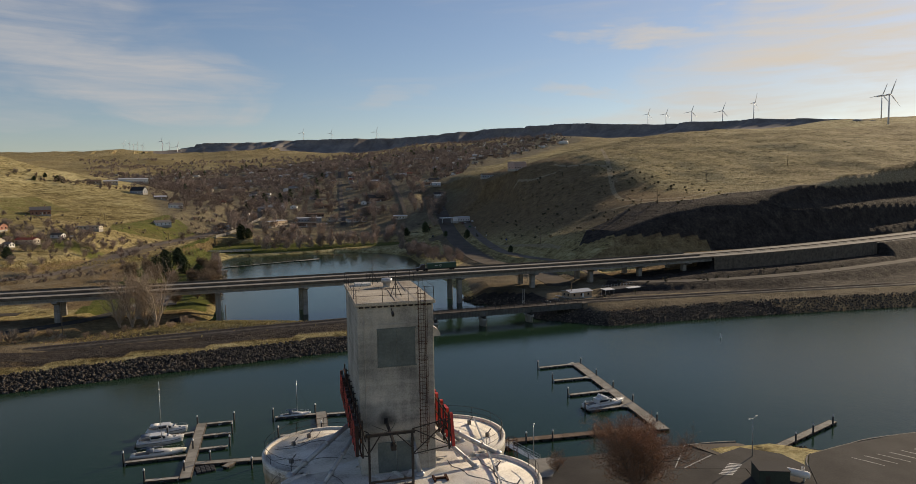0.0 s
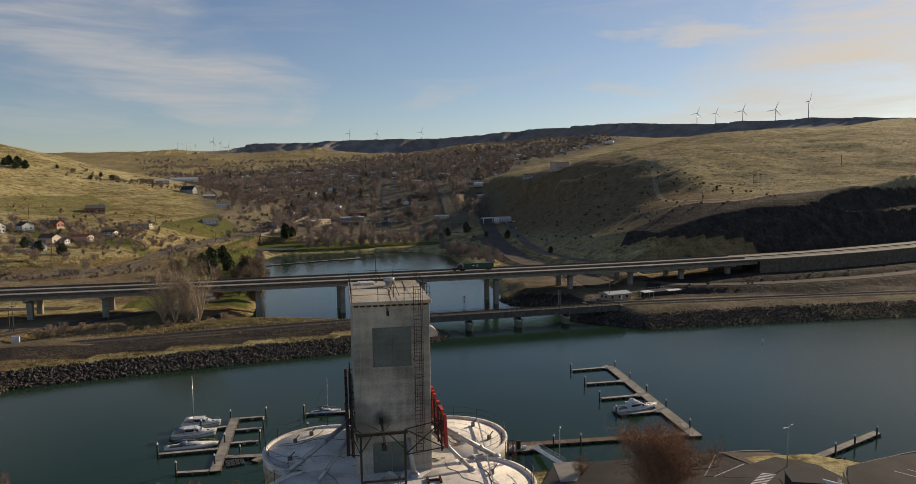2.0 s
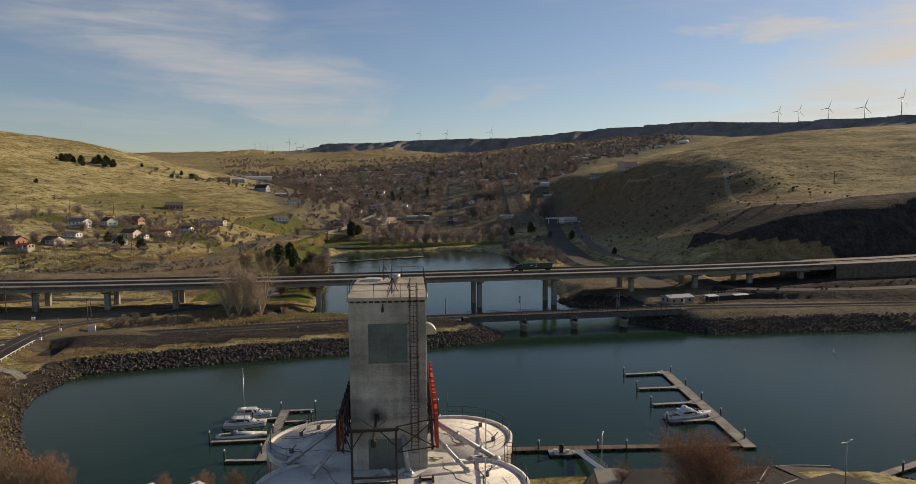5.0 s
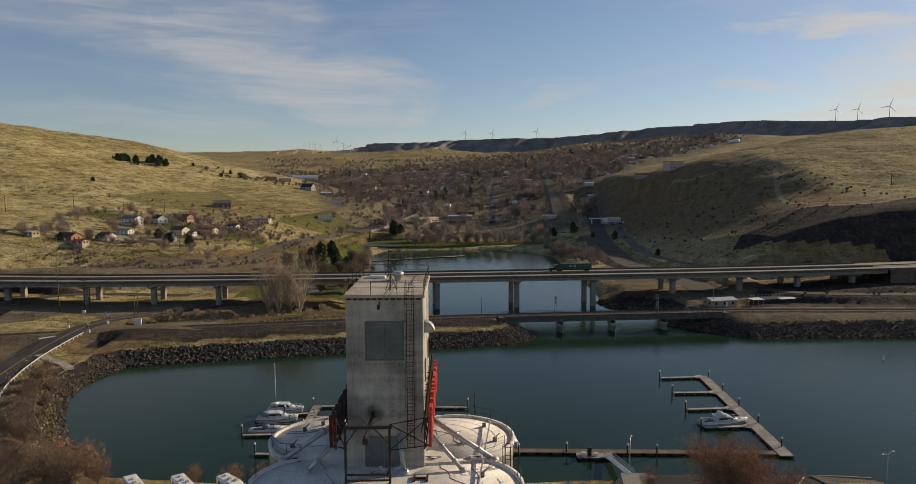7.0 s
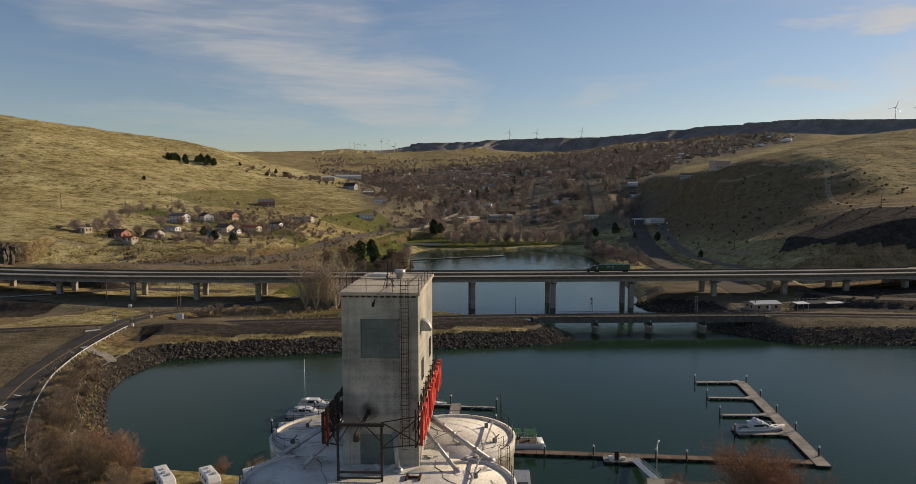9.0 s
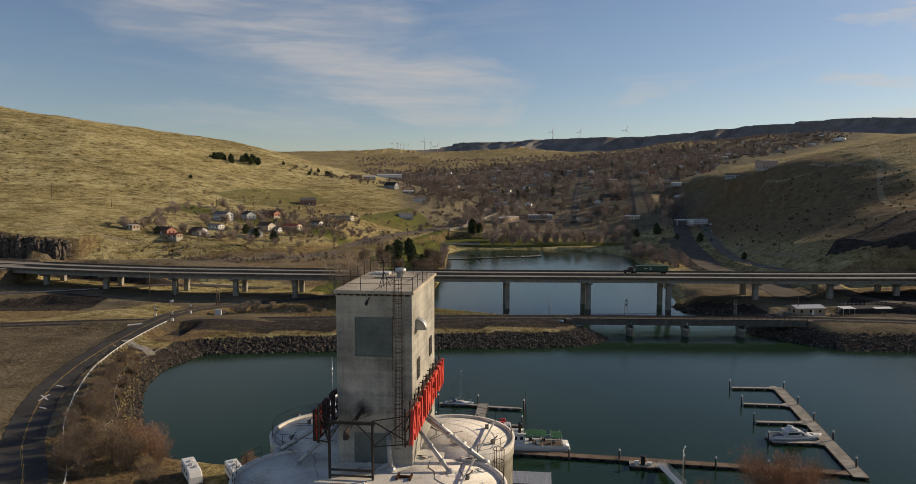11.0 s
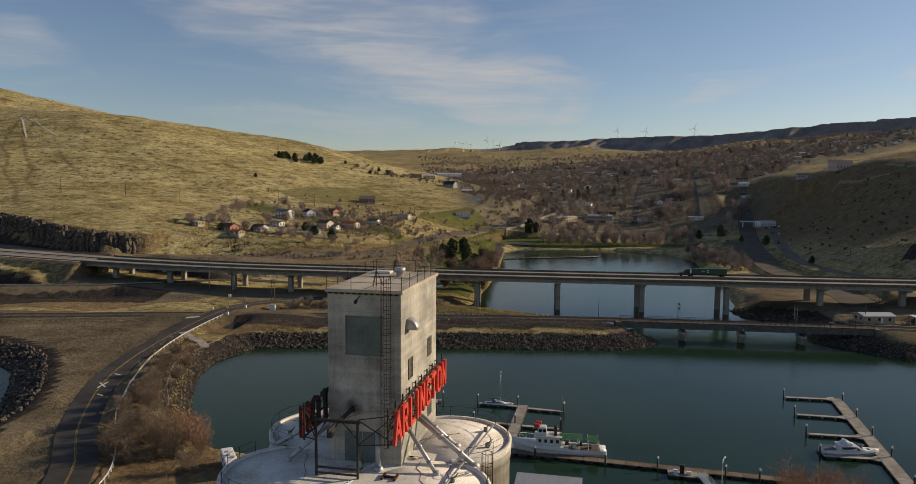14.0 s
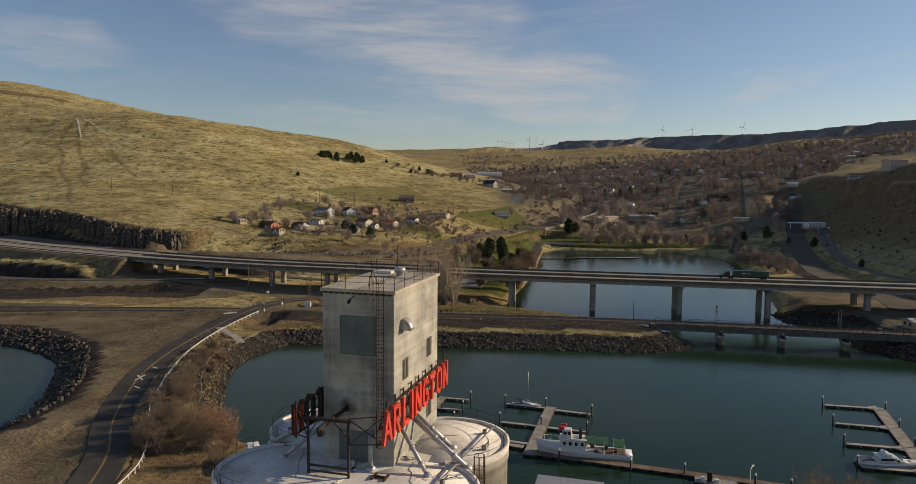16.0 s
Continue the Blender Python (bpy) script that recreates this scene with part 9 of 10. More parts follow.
# ---- roadside things ----
def build_guardrail():
    root = thing("guardrail", (0, 0, 0), "white-painted timber guardrail along the quay road", "guardrail")
    line = polyline([(-116.5, 96), (-119.5, 118), (-124.6, 131), (-137.5, 152), (-150.5, 180), (-158.6, 203), (-162, 218), (-163.6, 235), (-163, 250), (-162, 263)], 3.2)
    z = land(line[:, 0][None], line[:, 1][None])[0]
    road_z = near_line(line[:, 0][None], line[:, 1][None], QUAY_ROAD)[2][0, :, 0]
    pts = np.c_[line, np.maximum(z, road_z - 0.3)]
    me = None
    for p, q in zip(pts, pts[1:]):
        a = math.degrees(math.atan2(q[1] - p[1], q[0] - p[0]))
        if me is None:
            bm = bmesh.new()
            add_box(bm, 0.22, 0.22, 1.6, pose(0, 0, -0.7), 0.03)
            ob = part("post", bm, M_PAINT_W, root)
            me, ob.matrix_basis = ob.data, pose(*p, 0, 0, a)
        else:
            same_part("post", me, root, pose(*p, 0, 0, a))
        bm = bmesh.new()
        add_beam(bm, Vector(p) + Vector((0, 0, 0.68)), Vector(q) + Vector((0, 0, 0.68)), 0.10, 0.2)
        part("board", bm, M_PAINT_W, root)


build_guardrail()


def build_road_rail():
    root = thing("guardrail", (0, 0, 0), "grey steel guardrail with dark posts along the service road", "guardrail")
    line = polyline(lane_line(cut_line(SERVICE_W, -430, -232), -3.9), 4.0)
    bm = bmesh.new()
    sweep(bm, line, [(-0.06, 0.5), (0.06, 0.5), (0.06, 0.85), (-0.06, 0.85)])
    part("rail_band", bm, M_GALV, root)
    me = None
    for p in line[::2]:
        m = pose(p[0], p[1] - 0.1, p[2] - 0.5)
        if me is None:
            bm = bmesh.new()
            add_box(bm, 0.24, 0.24, 1.45)
            ob = part("post", bm, M_WOOD, root)
            me, ob.matrix_basis = ob.data, m
        else:
            same_part("post", me, root, m)


build_road_rail()
for off in (-0.13, 0.13):
    seg = lane_line(QUAY_ROAD, off)[6:-12]
    strip("road_marking", seg, 0.05, M_YELLOW, 0.05, "worn yellow double centre line", "road marking")
for a, b in (((-157.9 - 0.9 * 1.0 + 0.435 * 2.6, 178.0 - 0.435 * 1.0 - 0.9 * 2.6), (-157.9 + 0.9 * 1.0 - 0.435 * 2.6, 178.0 + 0.435 * 1.0 + 0.9 * 2.6)), ((-157.9 + 0.9 * 1.0 + 0.435 * 2.6, 178.0 + 0.435 * 1.0 - 0.9 * 2.6), (-157.9 - 0.9 * 1.0 - 0.435 * 2.6, 178.0 - 0.435 * 1.0 + 0.9 * 2.6))):
    paint_bar(a, b, 0.45, 4.06, M_LINE, "white railway crossing mark on the road")
paint_bar((-158.6, 187.6), (-161.2, 188.7), 0.5, 4.1, M_LINE, "white transverse road bar")
paint_bar((-152.0, 169.0), (-154.4, 170.2), 0.5, 4.06, M_LINE, "white transverse road bar")
paint_bar((-165.6, 257.6), (-169.8, 258.2), 0.6, 6.62, M_LINE, "white stop line before the railway")


def build_crossing_signal(x, y, rz):
    root = thing("crossing_signal", on_land(x, y), "railway crossing signal with lamps and a raised striped barrier", "signal", "crossing signals", rz=rz)
    bm = bmesh.new()
    add_tube(bm, (0, 0, 0), (0, 0, 4.0), 0.08, n=8)
    part("mast", bm, M_VENT, root)
    bm = bmesh.new()
    for a in (45, -45):
        add_box(bm, 1.2, 0.04, 0.22, pose(0, -0.1, 3.75, 0, a) @ pose(0, 0, -0.11))
    part("crossbuck", bm, M_PAINT_W, root, "white crossed boards")
    for s in (-0.5, 0.5):
        bm = bmesh.new()
        add_lathe(bm, [(0, 0), (0.28, 0), (0.28, 0.06), (0.16, 0.2), (0, 0.2)], 12, pose(s, 0, 2.7, 90))
        part("lamp", bm, M_STEEL, root)
    bm = bmesh.new()
    add_box(bm, 0.7, 0.6, 1.1, pose(0.0, 0.3, 0.3), 0.05)
    part("motor_box", bm, M_PAINT_W, root)
    bm = bmesh.new()
    add_beam(bm, (0.2, 0.3, 1.2), (0.45, 0.3, 5.6), 0.10, 0.05)
    part("barrier_arm", bm, M_GALV, root)


build_crossing_signal(-160.6, 264.0, 0)
build_crossing_signal(-174.0, 279.5, 180)
build_crossing_signal(-160.0, 281.0, 180)


def build_pole(x, y, h, label, arms=1, z=None, r=0.2):
    root = thing("utility_pole", (x, y, ground_at(x, y) if z is None else z), label, "utility pole", "utility poles", rz=12)
    bm = bmesh.new()
    add_tube(bm, (0, 0, -0.5), (0, 0, h), r, r * 0.65, 8)
    part("pole", bm, M_WOOD, root)
    for k in range(arms):
        bm = bmesh.new()
        add_box(bm, 2.4, 0.12, 0.14, pose(0, 0, h - 0.6 - k * 1.0), 0.01)
        a = part("crossarm", bm, M_WOOD, root)
        for x2 in (-1.0, -0.4, 0.4, 1.0):
            bm = bmesh.new()
            add_tube(bm, (x2, 0, h - 0.46 - k), (x2, 0, h - 0.24 - k), 0.05, n=6)
            part("insulator", bm, M_GALV, a)


for x, y, h, arms in ((-196, 322, 18, 0), (-189.7, 333, 13, 1), (-184.5, 325, 10, 1), (-160.5, 312, 10, 2), (-158.5, 310, 10.5, 2), (-62, 300, 9, 0), (96, 289, 8, 0), (-123, 305, 11, 1), (-338.4, 564.4, 13, 1), (-312, 621, 13, 1), (-276, 633.5, 13, 1), (-245.4, 647.6, 12, 1),
                      (-192, 499, 10, 1), (-154, 692, 11, 1), (-430, 540, 13, 1), (-385, 560, 13, 1), (160.2, 445, 9, 0), (330, 470, 10, 1), (430, 480, 10, 1), (240, 415, 9, 0), (-120, 600, 10, 1), (-100, 660, 10, 1)):
    build_pole(x, y, h, "weathered timber utility pole", arms)


mp = thing("steel_pole", on_land(-10.6, 284), "dark steel pole on the grassy mound", "pole")
bm = bmesh.new()
add_tube(bm, (0, 0, -0.5), (0, 0, 11.0), 0.2, 0.14, 10)
part("pole", bm, M_STEEL, mp)
bm = bmesh.new()
add_lathe(bm, [(0, 0), (0.17, 0), (0.17, 0.12), (0.08, 0.2), (0, 0.2)], 10, pose(0, 0, 10.95))
part("cap", bm, M_STEEL, mp)


def build_cabinet(x, y):
    root = thing("signal_cabinet", on_land(x, y, 0.0), "white railway signal cabinet beside the crossing", "cabinet", rz=8)
    bm = bmesh.new()
    add_box(bm, 2.6, 2.0, 2.3, pose(0, 0, 0.1), 0.05)
    part("body", bm, M_PAINT_W, root)
    bm = bmesh.new()
    add_box(bm, 2.8, 2.2, 0.14, pose(0, 0, 2.4), 0.04)
    part("roof", bm, M_GALV, root)
    bm = bmesh.new()
    add_box(bm, 0.9, 0.05, 1.9, pose(-0.5, -1.02, 0.2), 0.01)
    part("door", bm, M_TRIM, root)


build_cabinet(-152.2, 291)
bm = bmesh.new()
add_box(bm, 1.4, 0.7, 1.2, None, 0.05)
bx = link_mesh("relay_box", bm, M_PAINT_W)
bx.matrix_basis = pose(*on_land(-184.0, 318))
tagged(bx, "small pale relay box by the poles", "box")
bm = bmesh.new()
add_beam(bm, (-2.6, 0, 0.25), (2.6, 0.4, 0.25), 0.5, 0.35)
tb = link_mesh("concrete_barrier", bm, M_PAINT_W)
tb.matrix_basis = pose(*on_land(-172.6, 258.6, 0.1), 0, 0, 30)
tagged(tb, "white concrete barrier beside the road", "barrier")


def build_low_fence(a, b, n, label):
    root = thing("barrier_rail", (0, 0, 0), label, "guardrail", "barrier rails")
    a, b = Vector(on_land(*a)), Vector(on_land(*b))
    bm = bmesh.new()
    add_beam(bm, a + Vector((0, 0, 0.9)), b + Vector((0, 0, 0.9)), 0.12, 0.3)
    part("board", bm, M_WOOD, root)
    for k in range(n):
        p = a.lerp(b, k / (n - 1))
        bm = bmesh.new()
        add_box(bm, 0.25, 0.25, 1.1, pose(*p), 0.02)
        part("post", bm, M_WOOD, root)


build_low_fence((-275, 244.5), (-247, 250.5), 8, "weathered timber barrier at the lot's edge")
# footpath and steps down to the harbour
pth = polyline([(-128, 152), (-132.8, 167.1), (-141.1, 181.5), (-145, 190.5), (-149.8, 202), (-151.7, 215), (-150.5, 230), (-149, 233)], 2)
zp = land(pth[:, 0][None], pth[:, 1][None])[0]
root = thing("path_rail", (0, 0, 0), "thin timber rail along the harbour footpath", "railing")
bm = bmesh.new()
for p, q, z0, z1 in zip(pth, pth[1:], zp, zp[1:]):
    add_beam(bm, (p[0], p[1], z0 + 0.8), (q[0], q[1], z1 + 0.8), 0.12, 0.12)
part("top_rail", bm, M_DOCK, root)
for p, z0 in list(zip(pth, zp))[::2]:
    bm = bmesh.new()
    add_box(bm, 0.14, 0.14, 1.1, pose(p[0], p[1], z0 - 0.25), 0.0)
    part("post", bm, M_DOCK, root)
strip("footpath", np.c_[pth[:, 0] - 1.1, pth[:, 1], zp + 0.25], 0.8, M_GRAVEL, 0.0, "narrow gravel harbour footpath", "path")
stairs = thing("outdoor_steps", (0, 0, 0), "long pale plank steps down the bank", "steps")
for k in range(28):
    u = k / 27
    x, y = -166.0 + 14.6 * u, 238.0 - 12.6 * u
    bm = bmesh.new()
    add_box(bm, 0.66, 3.0, 0.5, pose(x, y, max(5.3 - 2.1 * u, ground_at(x, y) + 0.1) - 0.3, 0, 0, -41), 0.02)
    part("step", bm, M_DOCK, stairs)


# ---- vehicles ----
def build_camper(x, y, rz, label, L=7.0):
    root = thing("camper_trailer", on_land(x, y), label, "camper trailer", "camper trailers", rz=rz)
    bm = bmesh.new()
    secs = [[(xx, -1.2, 0.7), (xx, 1.2, 0.7), (xx, 1.2, top - 0.15), (xx, 1.05, top), (xx, -1.05, top), (xx, -1.2, top - 0.15)] for xx, top in ((-L / 2, 2.9), (L * 0.3, 3.0), (L * 0.44, 2.8), (L / 2, 2.0))]
    add_loft(bm, secs)
    for f in bm.faces:
        f.smooth = False
    bmesh.ops.recalc_face_normals(bm, faces=bm.faces[:])
    b = part("body", bm, M_PAINT_W, root)
    for s in (-1, 1):
        for k in range(3):
            bm = bmesh.new()
            add_box(bm, 0.9, 0.05, 0.55, pose(-L * 0.32 + k * L * 0.26, s * 1.21, 1.7), 0.03)
            part("window", bm, M_DARKGLASS, b)
    for k, (xx, yy) in enumerate(((-1.8, 0.3), (0.2, -0.2), (1.6, 0.35))):
        bm = bmesh.new()
        add_box(bm, 0.8, 0.7, 0.28, pose(xx, yy, 2.95), 0.08)
        part("roof_unit", bm, M_GALV if k else M_PAINT_W, b)
    for s in (-1, 1):
        for xx in (-0.5, 0.4):
            bm = bmesh.new()
            add_lathe(bm, [(0, -0.12), (0.36, -0.12), (0.38, 0), (0.36, 0.12), (0, 0.12)], 14, pose(xx, s * 1.1, 0.38, 90))
            part("wheel", bm, M_TYRE, root)
    bm = bmesh.new()
    add_box(bm, L, 2.2, 0.16, pose(0, 0, 0.55), 0.02)
    part("chassis", bm, M_STEEL, root)


build_camper(-99.4, 129.6, -58, "white camper trailer with roof vents by the shore trees", 8.4)
build_camper(-91.0, 129.6, -58, "white travel trailer with roof vents", 6.4)
build_camper(-82.4, 129.2, -50, "white camper with a grey roof unit", 6.0)


def build_car(x, y, z, rz, mat, label):
    root = thing("parked_car", (x, y, z), label, "car", "parked cars", rz=rz)
    bm = bmesh.new()
    prof = [(-2.2, 0.35), (2.2, 0.35), (2.25, 0.75), (1.1, 0.95), (0.5, 1.45), (-1.2, 1.5), (-1.9, 1.0), (-2.25, 0.9)]
    add_loft(bm, [[(px, yy, pz) for px, pz in prof] for yy in (-0.88, 0.88)])
    for f in bm.faces:
        f.smooth = False
    bmesh.ops.recalc_face_normals(bm, faces=bm.faces[:])
    part("body", bm, mat, root)
    for s in (-1, 1):
        bm = bmesh.new()
        add_box(bm, 1.9, 0.03, 0.36, pose(-0.35, s * 0.885, 1.02), 0.02, top=(0.75, 1))
        part("side_glass", bm, M_DARKGLASS, root)
    me = None
    for xx in (-1.4, 1.4):
        for s in (-1, 1):
            m = pose(xx, s * 0.82, 0.33, 90)
            if me is None:
                bm = bmesh.new()
                add_lathe(bm, [(0, -0.1), (0.31, -0.1), (0.33, 0), (0.31, 0.1), (0, 0.1)], 12)
                ob = part("wheel", bm, M_TYRE, root)
                me, ob.matrix_basis = ob.data, m
            else:
                same_part("wheel", me, root, m)


for i, (x, y, rz) in enumerate(((-232, 493, 30), (-229, 495, 30), (-226, 498, 28), (-223.5, 500.5, 30), (-174, 607, 10), (-172, 597, 60), (-168, 612, 20), (196, 700, 80), (200, 702, 75), (206, 705, 80), (211, 708, 80), (160, 706, 20), (157, 700, 20), (146, 652, 60), (30, 815, 0), (36, 816, 0), (66, 812, 90), (85, 812, 0), (110, 806, 0), (118, 830, 90))):
    build_car(*on_land(x, y, 0.1), rz, M_CARS[i % 4], ("silver", "dark", "white", "maroon")[i % 4] + " parked car by the buildings")


def build_truck(x, y, z, rz):
    root = thing("semi_truck", (x, y, z), "dark green semi-truck and long trailer on the viaduct", "truck", rz=rz)
    bm = bmesh.new()
    add_box(bm, 16.0, 2.6, 2.8, pose(-3.2, 0, 1.15), 0.06)
    t = part("trailer_box", bm, M_TRUCKG, root, "dark green trailer box")
    for s in (-1, 1):
        bm = bmesh.new()
        for k in range(10):
            a0, a1 = k * math.tau / 10, (k + 0.7) * math.tau / 10
            add_beam(bm, (-2.2 + 0.55 * math.cos(a0), s * 1.32, 2.6 + 0.55 * math.sin(a0)), (-2.2 + 0.55 * math.cos(a1), s * 1.32, 2.6 + 0.55 * math.sin(a1)), 0.04, 0.2)
        part("round_mark", bm, M_PAINT_W, t, "plain white ring emblem")
        bm = bmesh.new()
        add_box(bm, 1.6, 0.03, 0.28, pose(0.1, s * 1.315, 2.6), 0.0)
        part("lettering_bar", bm, M_PAINT_W, t)
    bm = bmesh.new()
    add_loft(bm, [[(6.2 + a, -1.2, zz) for a, zz in ((0, 0.6), (4.9, 0.6), (4.9, 1.7), (2.9, 2.0), (2.3, 3.0), (1.6, 3.5), (0, 3.5))], [(6.2 + a, 1.2, zz) for a, zz in ((0, 0.6), (4.9, 0.6), (4.9, 1.7), (2.9, 2.0), (2.3, 3.0), (1.6, 3.5), (0, 3.5))]])
    for f in bm.faces:
        f.smooth = False
    bmesh.ops.recalc_face_normals(bm, faces=bm.faces[:])
    c = part("cab", bm, tone("dark_cab_paint", (0.03, 0.02, 0.02), 0.4), root)
    bm = bmesh.new()
    add_box(bm, 0.06, 2.0, 0.9, pose(8.95, 0, 2.05, 0, -30), 0.02)
    part("windscreen", bm, M_DARKGLASS, c)
    bm = bmesh.new()
    add_box(bm, 20, 1.0, 0.3, pose(-0.8, 0, 0.75), 0.03)
    part("chassis", bm, M_STEEL, root)
    me = None
    for xx in (-9.6, -8.3, 5.2, 6.5, 10.2):
        for s in (-1, 1):
            m = pose(xx, s * 1.05, 0.5, 90)
            if me is None:
                bm = bmesh.new()
                add_lathe(bm, [(0, -0.16), (0.48, -0.16), (0.5, 0), (0.48, 0.16), (0, 0.16)], 14)
                ob = part("wheel", bm, M_TYRE, root)
                me, ob.matrix_basis = ob.data, m
            else:
                same_part("wheel", me, root, m)


tl = lane_line(HIGHWAY, 9.0)
tx = 46.0
build_truck(tx, float(np.interp(tx, tl[:, 0], tl[:, 1])), float(np.interp(tx, tl[:, 0], tl[:, 2])), 180 - 2.2)


# ---- railway yard by the lagoon channel ----
def build_lattice(x, y, z, h):
    root = thing("lattice_mast", (x, y, z), "slim steel lattice signal mast", "mast", "lattice masts")
    bm = bmesh.new()
    for s in (-0.55, 0.55):
        add_beam(bm, (s, 0, 0), (s, 0, h), 0.1, 0.1)
    n = 8
    for k in range(n):
        add_beam(bm, (-0.55, 0, h * k / n), (0.55, 0, h * (k + 1) / n), 0.06, 0.06)
        add_beam(bm, (-0.55, 0, h * (k + 1) / n), (0.55, 0, h * (k + 1) / n), 0.06, 0.06)
    part("frame", bm, M_GALV, root)
    for k in (0.6, 0.85):
        bm = bmesh.new()
        add_box(bm, 0.5, 0.4, 0.9, pose(0, -0.3, h * k), 0.05)
        part("signal_head", bm, M_STEEL, root)


build_lattice(20.0, 277.4, 6.9, 7.0)
build_lattice(64.0, 275.8, 6.9, 7.0)
build_house(on_land(100.5, 291.5, 0.1), 6, 12.5, 7.5, 3.0, TAN, R_METAL, "low tan maintenance shed with a white metal roof", "", 1, 0.22, False, "maintenance_shed", "shed")
shl = thing("shelter", on_land(117.5, 290.5), "open steel shelter with a white roof sheet", "shelter", rz=6)
for xx in (-2.6, 2.6):
    for yy in (-1.6, 1.6):
        bm = bmesh.new()
        add_box(bm, 0.16, 0.16, 3.0, pose(xx, yy, 0))
        part("post", bm, M_GALV, shl)
bm = bmesh.new()
add_box(bm, 6.0, 4.2, 0.14, pose(0, 0, 3.0, 4), 0.02)
part("roof", bm, M_PAINT_W, shl)
st = thing("substation", on_land(133, 297), "fenced electrical yard with pale roof and steel frames", "substation", rz=6)
bm = bmesh.new()
add_box(bm, 22, 8, 2.2, pose(0, 2, 0), 0.05)
part("wall", bm, M_STEEL, st)
bm = bmesh.new()
add_box(bm, 8, 2.4, 0.14, pose(2, -2.6, 2.4, 10), 0.02)
part("canopy", bm, M_PAINT_W, st)
for k in range(12):
    bm = bmesh.new()
    add_box(bm, 0.12, 0.12, 3.4, pose(-11 + k * 2, 6, 0))
    add_beam(bm, (-11 + k * 2, 6, 3.0), (-9 + k * 2 if k < 11 else -11 + k * 2, 6.01, 3.0), 0.08, 0.08)
    part("frame_post", bm, M_GALV, st)
for k in range(6):
    x0 = 78 + k * 2.9
    f = thing("stored_panel", on_land(x0, 290.5 + (k % 2) * 2), "leaning pale steel track panel in the yard", "track panel", "stored track panels", rz=100 + k * 4)
    bm = bmesh.new()
    for s in (-0.7, 0.7):
        add_beam(bm, (-3, s, 0.1), (3, s, 0.9), 0.1, 0.14)
    for j in range(7):
        add_beam(bm, (-2.8 + j * 0.93, -1.0, 0.1 + j * 0.125), (-2.8 + j * 0.93, 1.0, 0.1 + j * 0.125), 0.2, 0.1)
    part("panel", bm, M_GALV, f)


# ---- hill marks ----
M_LETTER = surface("pale_letter_stones", (0.34, 0.31, 0.24), (0.46, 0.42, 0.33), (0.58, 0.54, 0.44), 0.2, 1.5, 0.95)


def hill_strip(pts, half, label, mat, name):
    ln = polyline([(x, y, 0) for x, y in pts], 4)
    z = land(ln[:, 0][None], ln[:, 1][None])[0]
    strip(name, np.c_[ln[:, :2], z + 0.2], half, mat, 0.0, label, "hill letter")


for a, b in (((-697, 838), (-612, 737)), ((-697, 838), (-586, 755)), ((-612, 737), (-586, 755)), ((-648, 789), (-632, 793)), ((-622, 760), (-612, 752)), ((-612, 752), (-604, 760))):
    hill_strip([a, ((a[0] + b[0]) / 2, (a[1] + b[1]) / 2), b], 1.0, "pale stone lines of a hillside letter", M_LETTER, "hillside_letter")


# ---- basalt cuts ----
def basalt(name, line, label, seed):
    """Row of broken basalt columns up to the lip of the slope behind."""
    rng = random.Random(seed)
    root = thing(name, (0, 0, 0), label, "cliff")
    ln = polyline(line, 3.2)
    for p in ln:
        for j in range(2):
            bm = bmesh.new()
            w = rng.uniform(3.0, 5.5)
            n = 6
            pts = [(w * 0.5 * rng.uniform(0.75, 1.2) * math.cos(k * math.tau / n), w * 0.5 * rng.uniform(0.75, 1.2) * math.sin(k * math.tau / n)) for k in range(n)]
            x, y = p[0] + rng.uniform(-1.5, 1.5), p[1] + rng.uniform(-1.5, 1.5) - j * 3.0
            g = ground_at(x, y) - 2.0
            h = max(1.5, ground_at(x + 5, y + 15) - g - 2.0) * rng.uniform(0.78, 1.03) * (1 if j == 0 else 0.8)
            secs = []
            for u, s in ((0, 1.25), (0.2, 1.1), (0.4, 1.15), (0.55, 0.95), (0.72, 1.0), (0.86, 0.8), (0.95, 0.7), (1.0, 0.35)):
                ox, oy = rng.uniform(-0.5, 0.5), rng.uniform(-0.5, 0.5)
                secs.append([(x + a * s * rng.uniform(0.75, 1.25) + ox, y + b * s * rng.uniform(0.75, 1.25) + oy, g + (h + 2) * (u + rng.uniform(-0.03, 0.03))) for a, b in pts])
            add_loft(bm, secs)
            for f in bm.faces:
                f.smooth = False
            part("rock_column", bm, M_ROCK, root)


basalt("basalt_cliff", [(-590, 523), (-540, 490), (-490, 464), (-450, 450), (-420, 449), (-380, 438), (-345, 425), (-318, 424), (-298, 428)], "dark broken basalt road cut above the highway", 3)


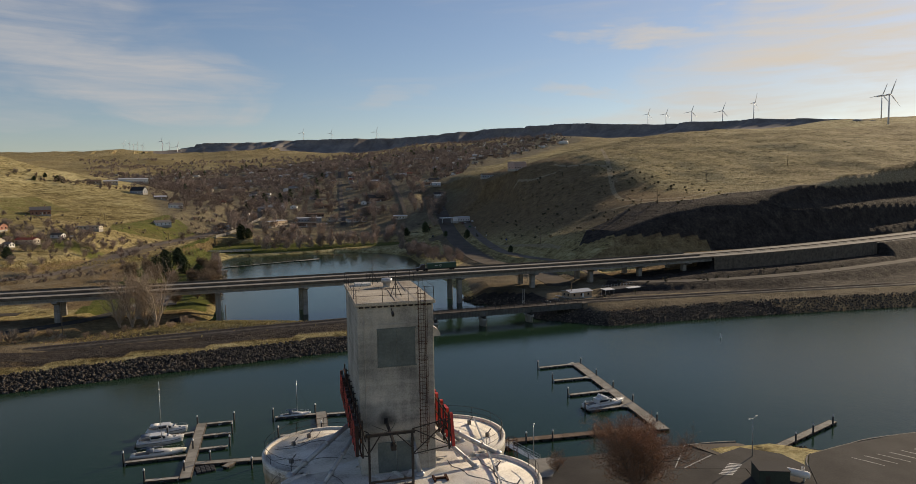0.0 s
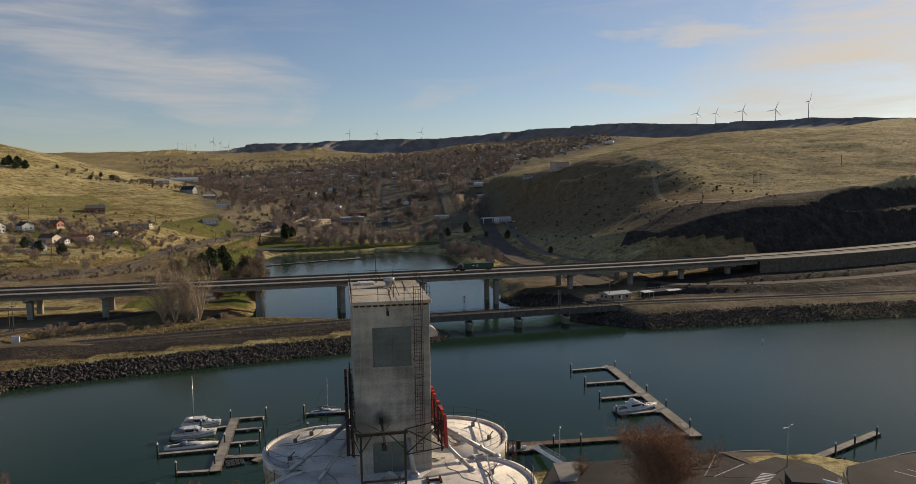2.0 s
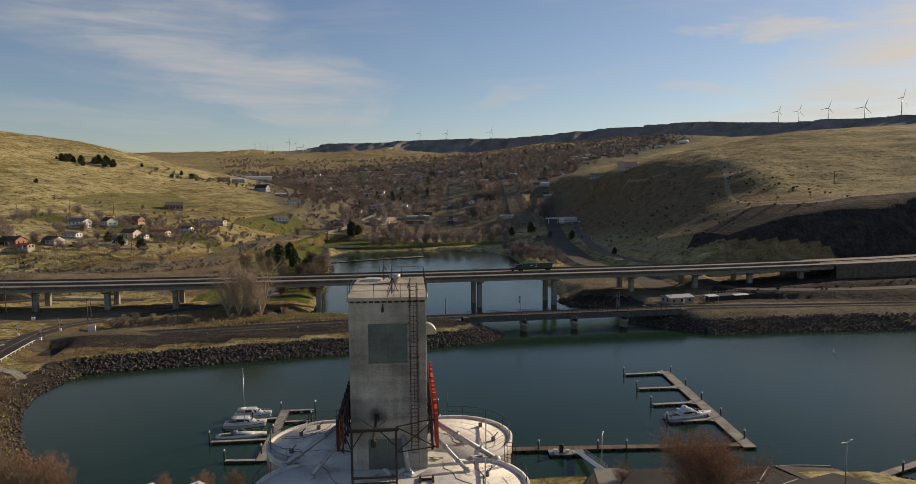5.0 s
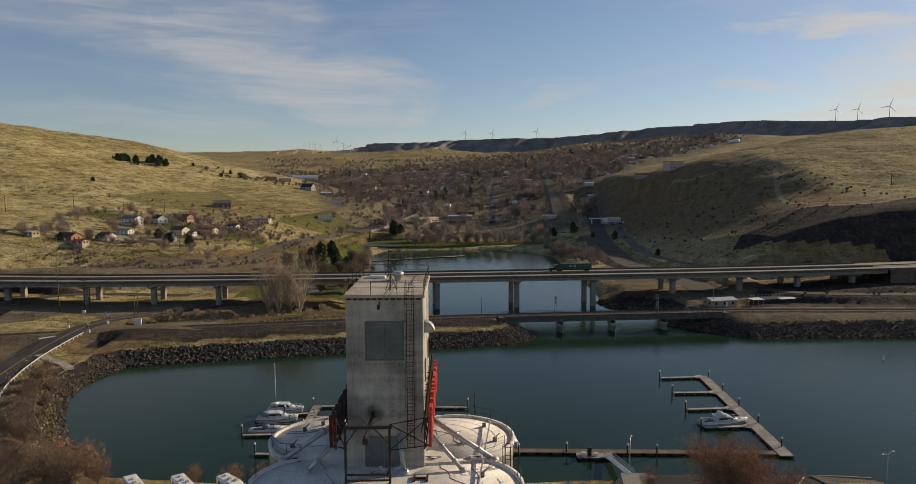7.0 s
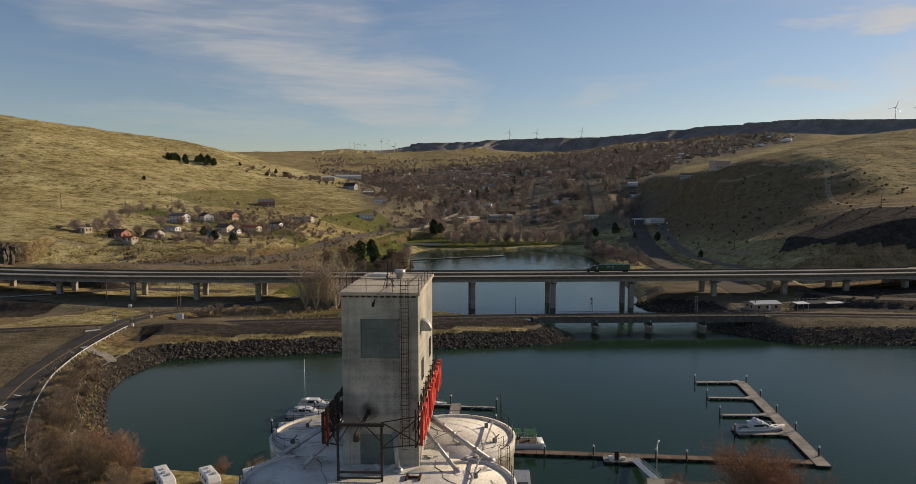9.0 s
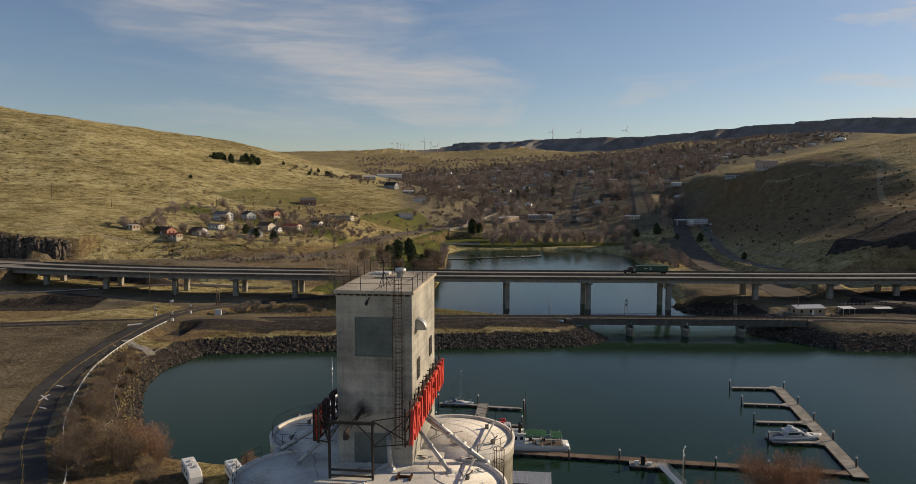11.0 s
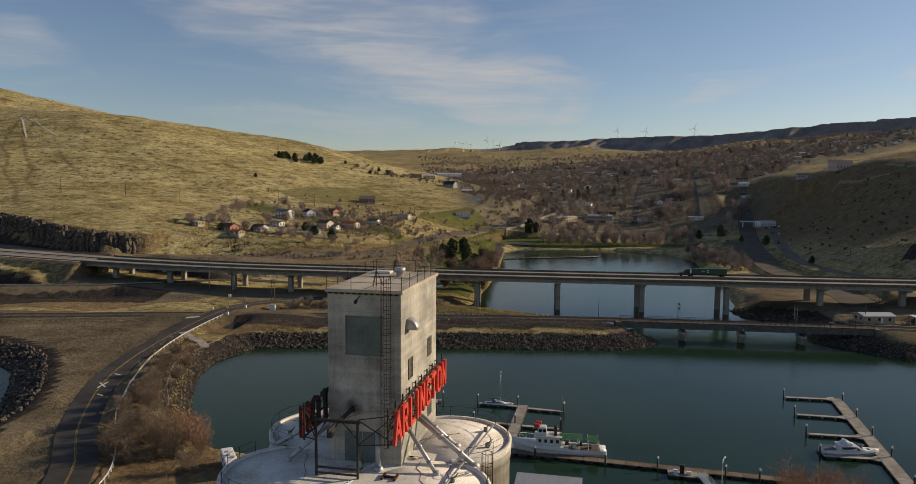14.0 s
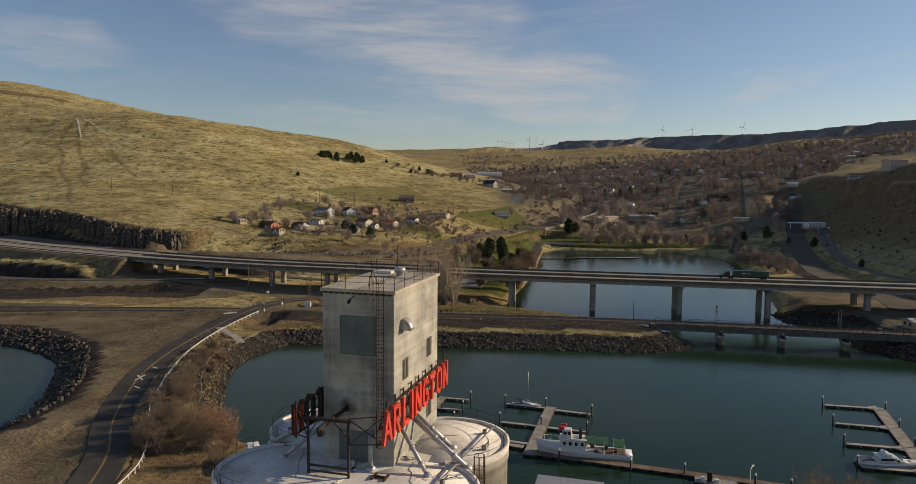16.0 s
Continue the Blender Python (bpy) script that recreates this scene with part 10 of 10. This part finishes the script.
# ---- wind turbines ----
def build_turbine(hub):
    root = thing("wind_turbine", (0, 0, 0), "tall white three-bladed wind turbine on the ridge", "wind turbine", "wind turbines")
    bm = bmesh.new()
    add_tube(bm, (0, 0, -6), (0, 0, hub), 2.3, 1.4, 12)
    part("tower", bm, M_TURB, root)
    bm = bmesh.new()
    add_box(bm, 3.6, 9.0, 3.6, pose(0, 1.0, hub - 1.0), 0.6)
    n = part("nacelle", bm, M_TURB, root)
    bm = bmesh.new()
    add_lathe(bm, [(0, 0), (1.6, 0.3), (1.7, 1.6), (0.9, 2.8), (0, 3.1)], 12, pose(0, -3.4, hub + 0.8, 90))
    part("hub", bm, M_TURB, n)
    for k in range(3):
        bm = bmesh.new()
        add_loft(bm, [[(c / 2, -0.3, r), (0, 0.3, r), (-c / 2, 0.1, r), (0, -0.5, r)] for r, c in ((1.2, 2.2), (8, 3.6), (20, 2.6), (34, 1.4), (40, 0.5))], m=pose(0, -5.2, hub + 0.8) @ pose(0, 0, 0, 0, 20 + 120 * k, 0))
        part("blade", bm, M_TURB, root)
    return root


tur = build_turbine(80)
TURBINES = [(-215, 4551, 1.0), (-298, 4548, 1.0), (-524, 4682, 0.5), (-491, 4685, 0.55), (-471, 4686, 0.5), (-449, 4688, 0.55), (-419, 4691, 0.5), (-264, 4700, 0.6), (560, 4611, 0.9), (740, 4583, 0.85), (998, 4376, 0.85),
            (1872, 2673, 0.72), (1913, 2595, 0.72), (2010, 2540, 0.85), (2210, 2568, 1.0), (2003, 2160, 1.0), (2065, 1659, 1.0), (1569, 1254, 1.0)]
for i, (x, y, s) in enumerate(TURBINES):
    m = pose(x, y, top_at(x, y), 0, 0, random.Random(i).uniform(-60, 20))
    o = tur if i == 0 else repeat(tur, m)
    o.matrix_basis = m
    o.scale = (s, s, s)

# round water tank above the town
wt = thing("water_tank", on_land(1080, 2050, 0), "round white water tank above the town", "water tank")
bm = bmesh.new()
add_lathe(bm, [(0, 0), (15, 0), (15, 9), (14, 10), (0, 12)], 28)
part("shell", bm, M_PAINT_W, wt)

# highway signs beside the ramp
for x, y, w, h, mat, label in ((186, 652, 3.2, 1.6, M_CANVAS, "green highway direction sign"), (161.4, 508, 1.4, 1.4, tone("blue_sign", (0.02, 0.06, 0.3), 0.5), "small blue roadside sign"), (189, 645, 1.2, 1.2, M_PAINT_W, "small white roadside sign"), (172, 575, 0.9, 1.1, M_PAINT_W, "small white speed sign")):
    r = thing("road_sign", on_land(x, y), label, "sign", "roadside signs", rz=10)
    bm = bmesh.new()
    add_tube(bm, (0, 0, 0), (0, 0, 3.4), 0.06, n=6)
    part("post", bm, M_GALV, r)
    bm = bmesh.new()
    add_box(bm, w, 0.08, h, pose(0, -0.1, 2.6), 0.02)
    part("panel", bm, mat, r)
# service station canopy
cn = thing("fuel_canopy", on_land(189, 731), "tall white fuel canopy frame", "canopy", rz=14)
for xx in (-6, 6):
    bm = bmesh.new()
    add_box(bm, 0.7, 0.7, 6.4, pose(xx, 0, 0), 0.03)
    part("column", bm, M_PAINT_W, cn)
bm = bmesh.new()
add_box(bm, 15, 8, 0.9, pose(0, 0, 5.6), 0.05)
part("roof", bm, M_PAINT_W, cn)
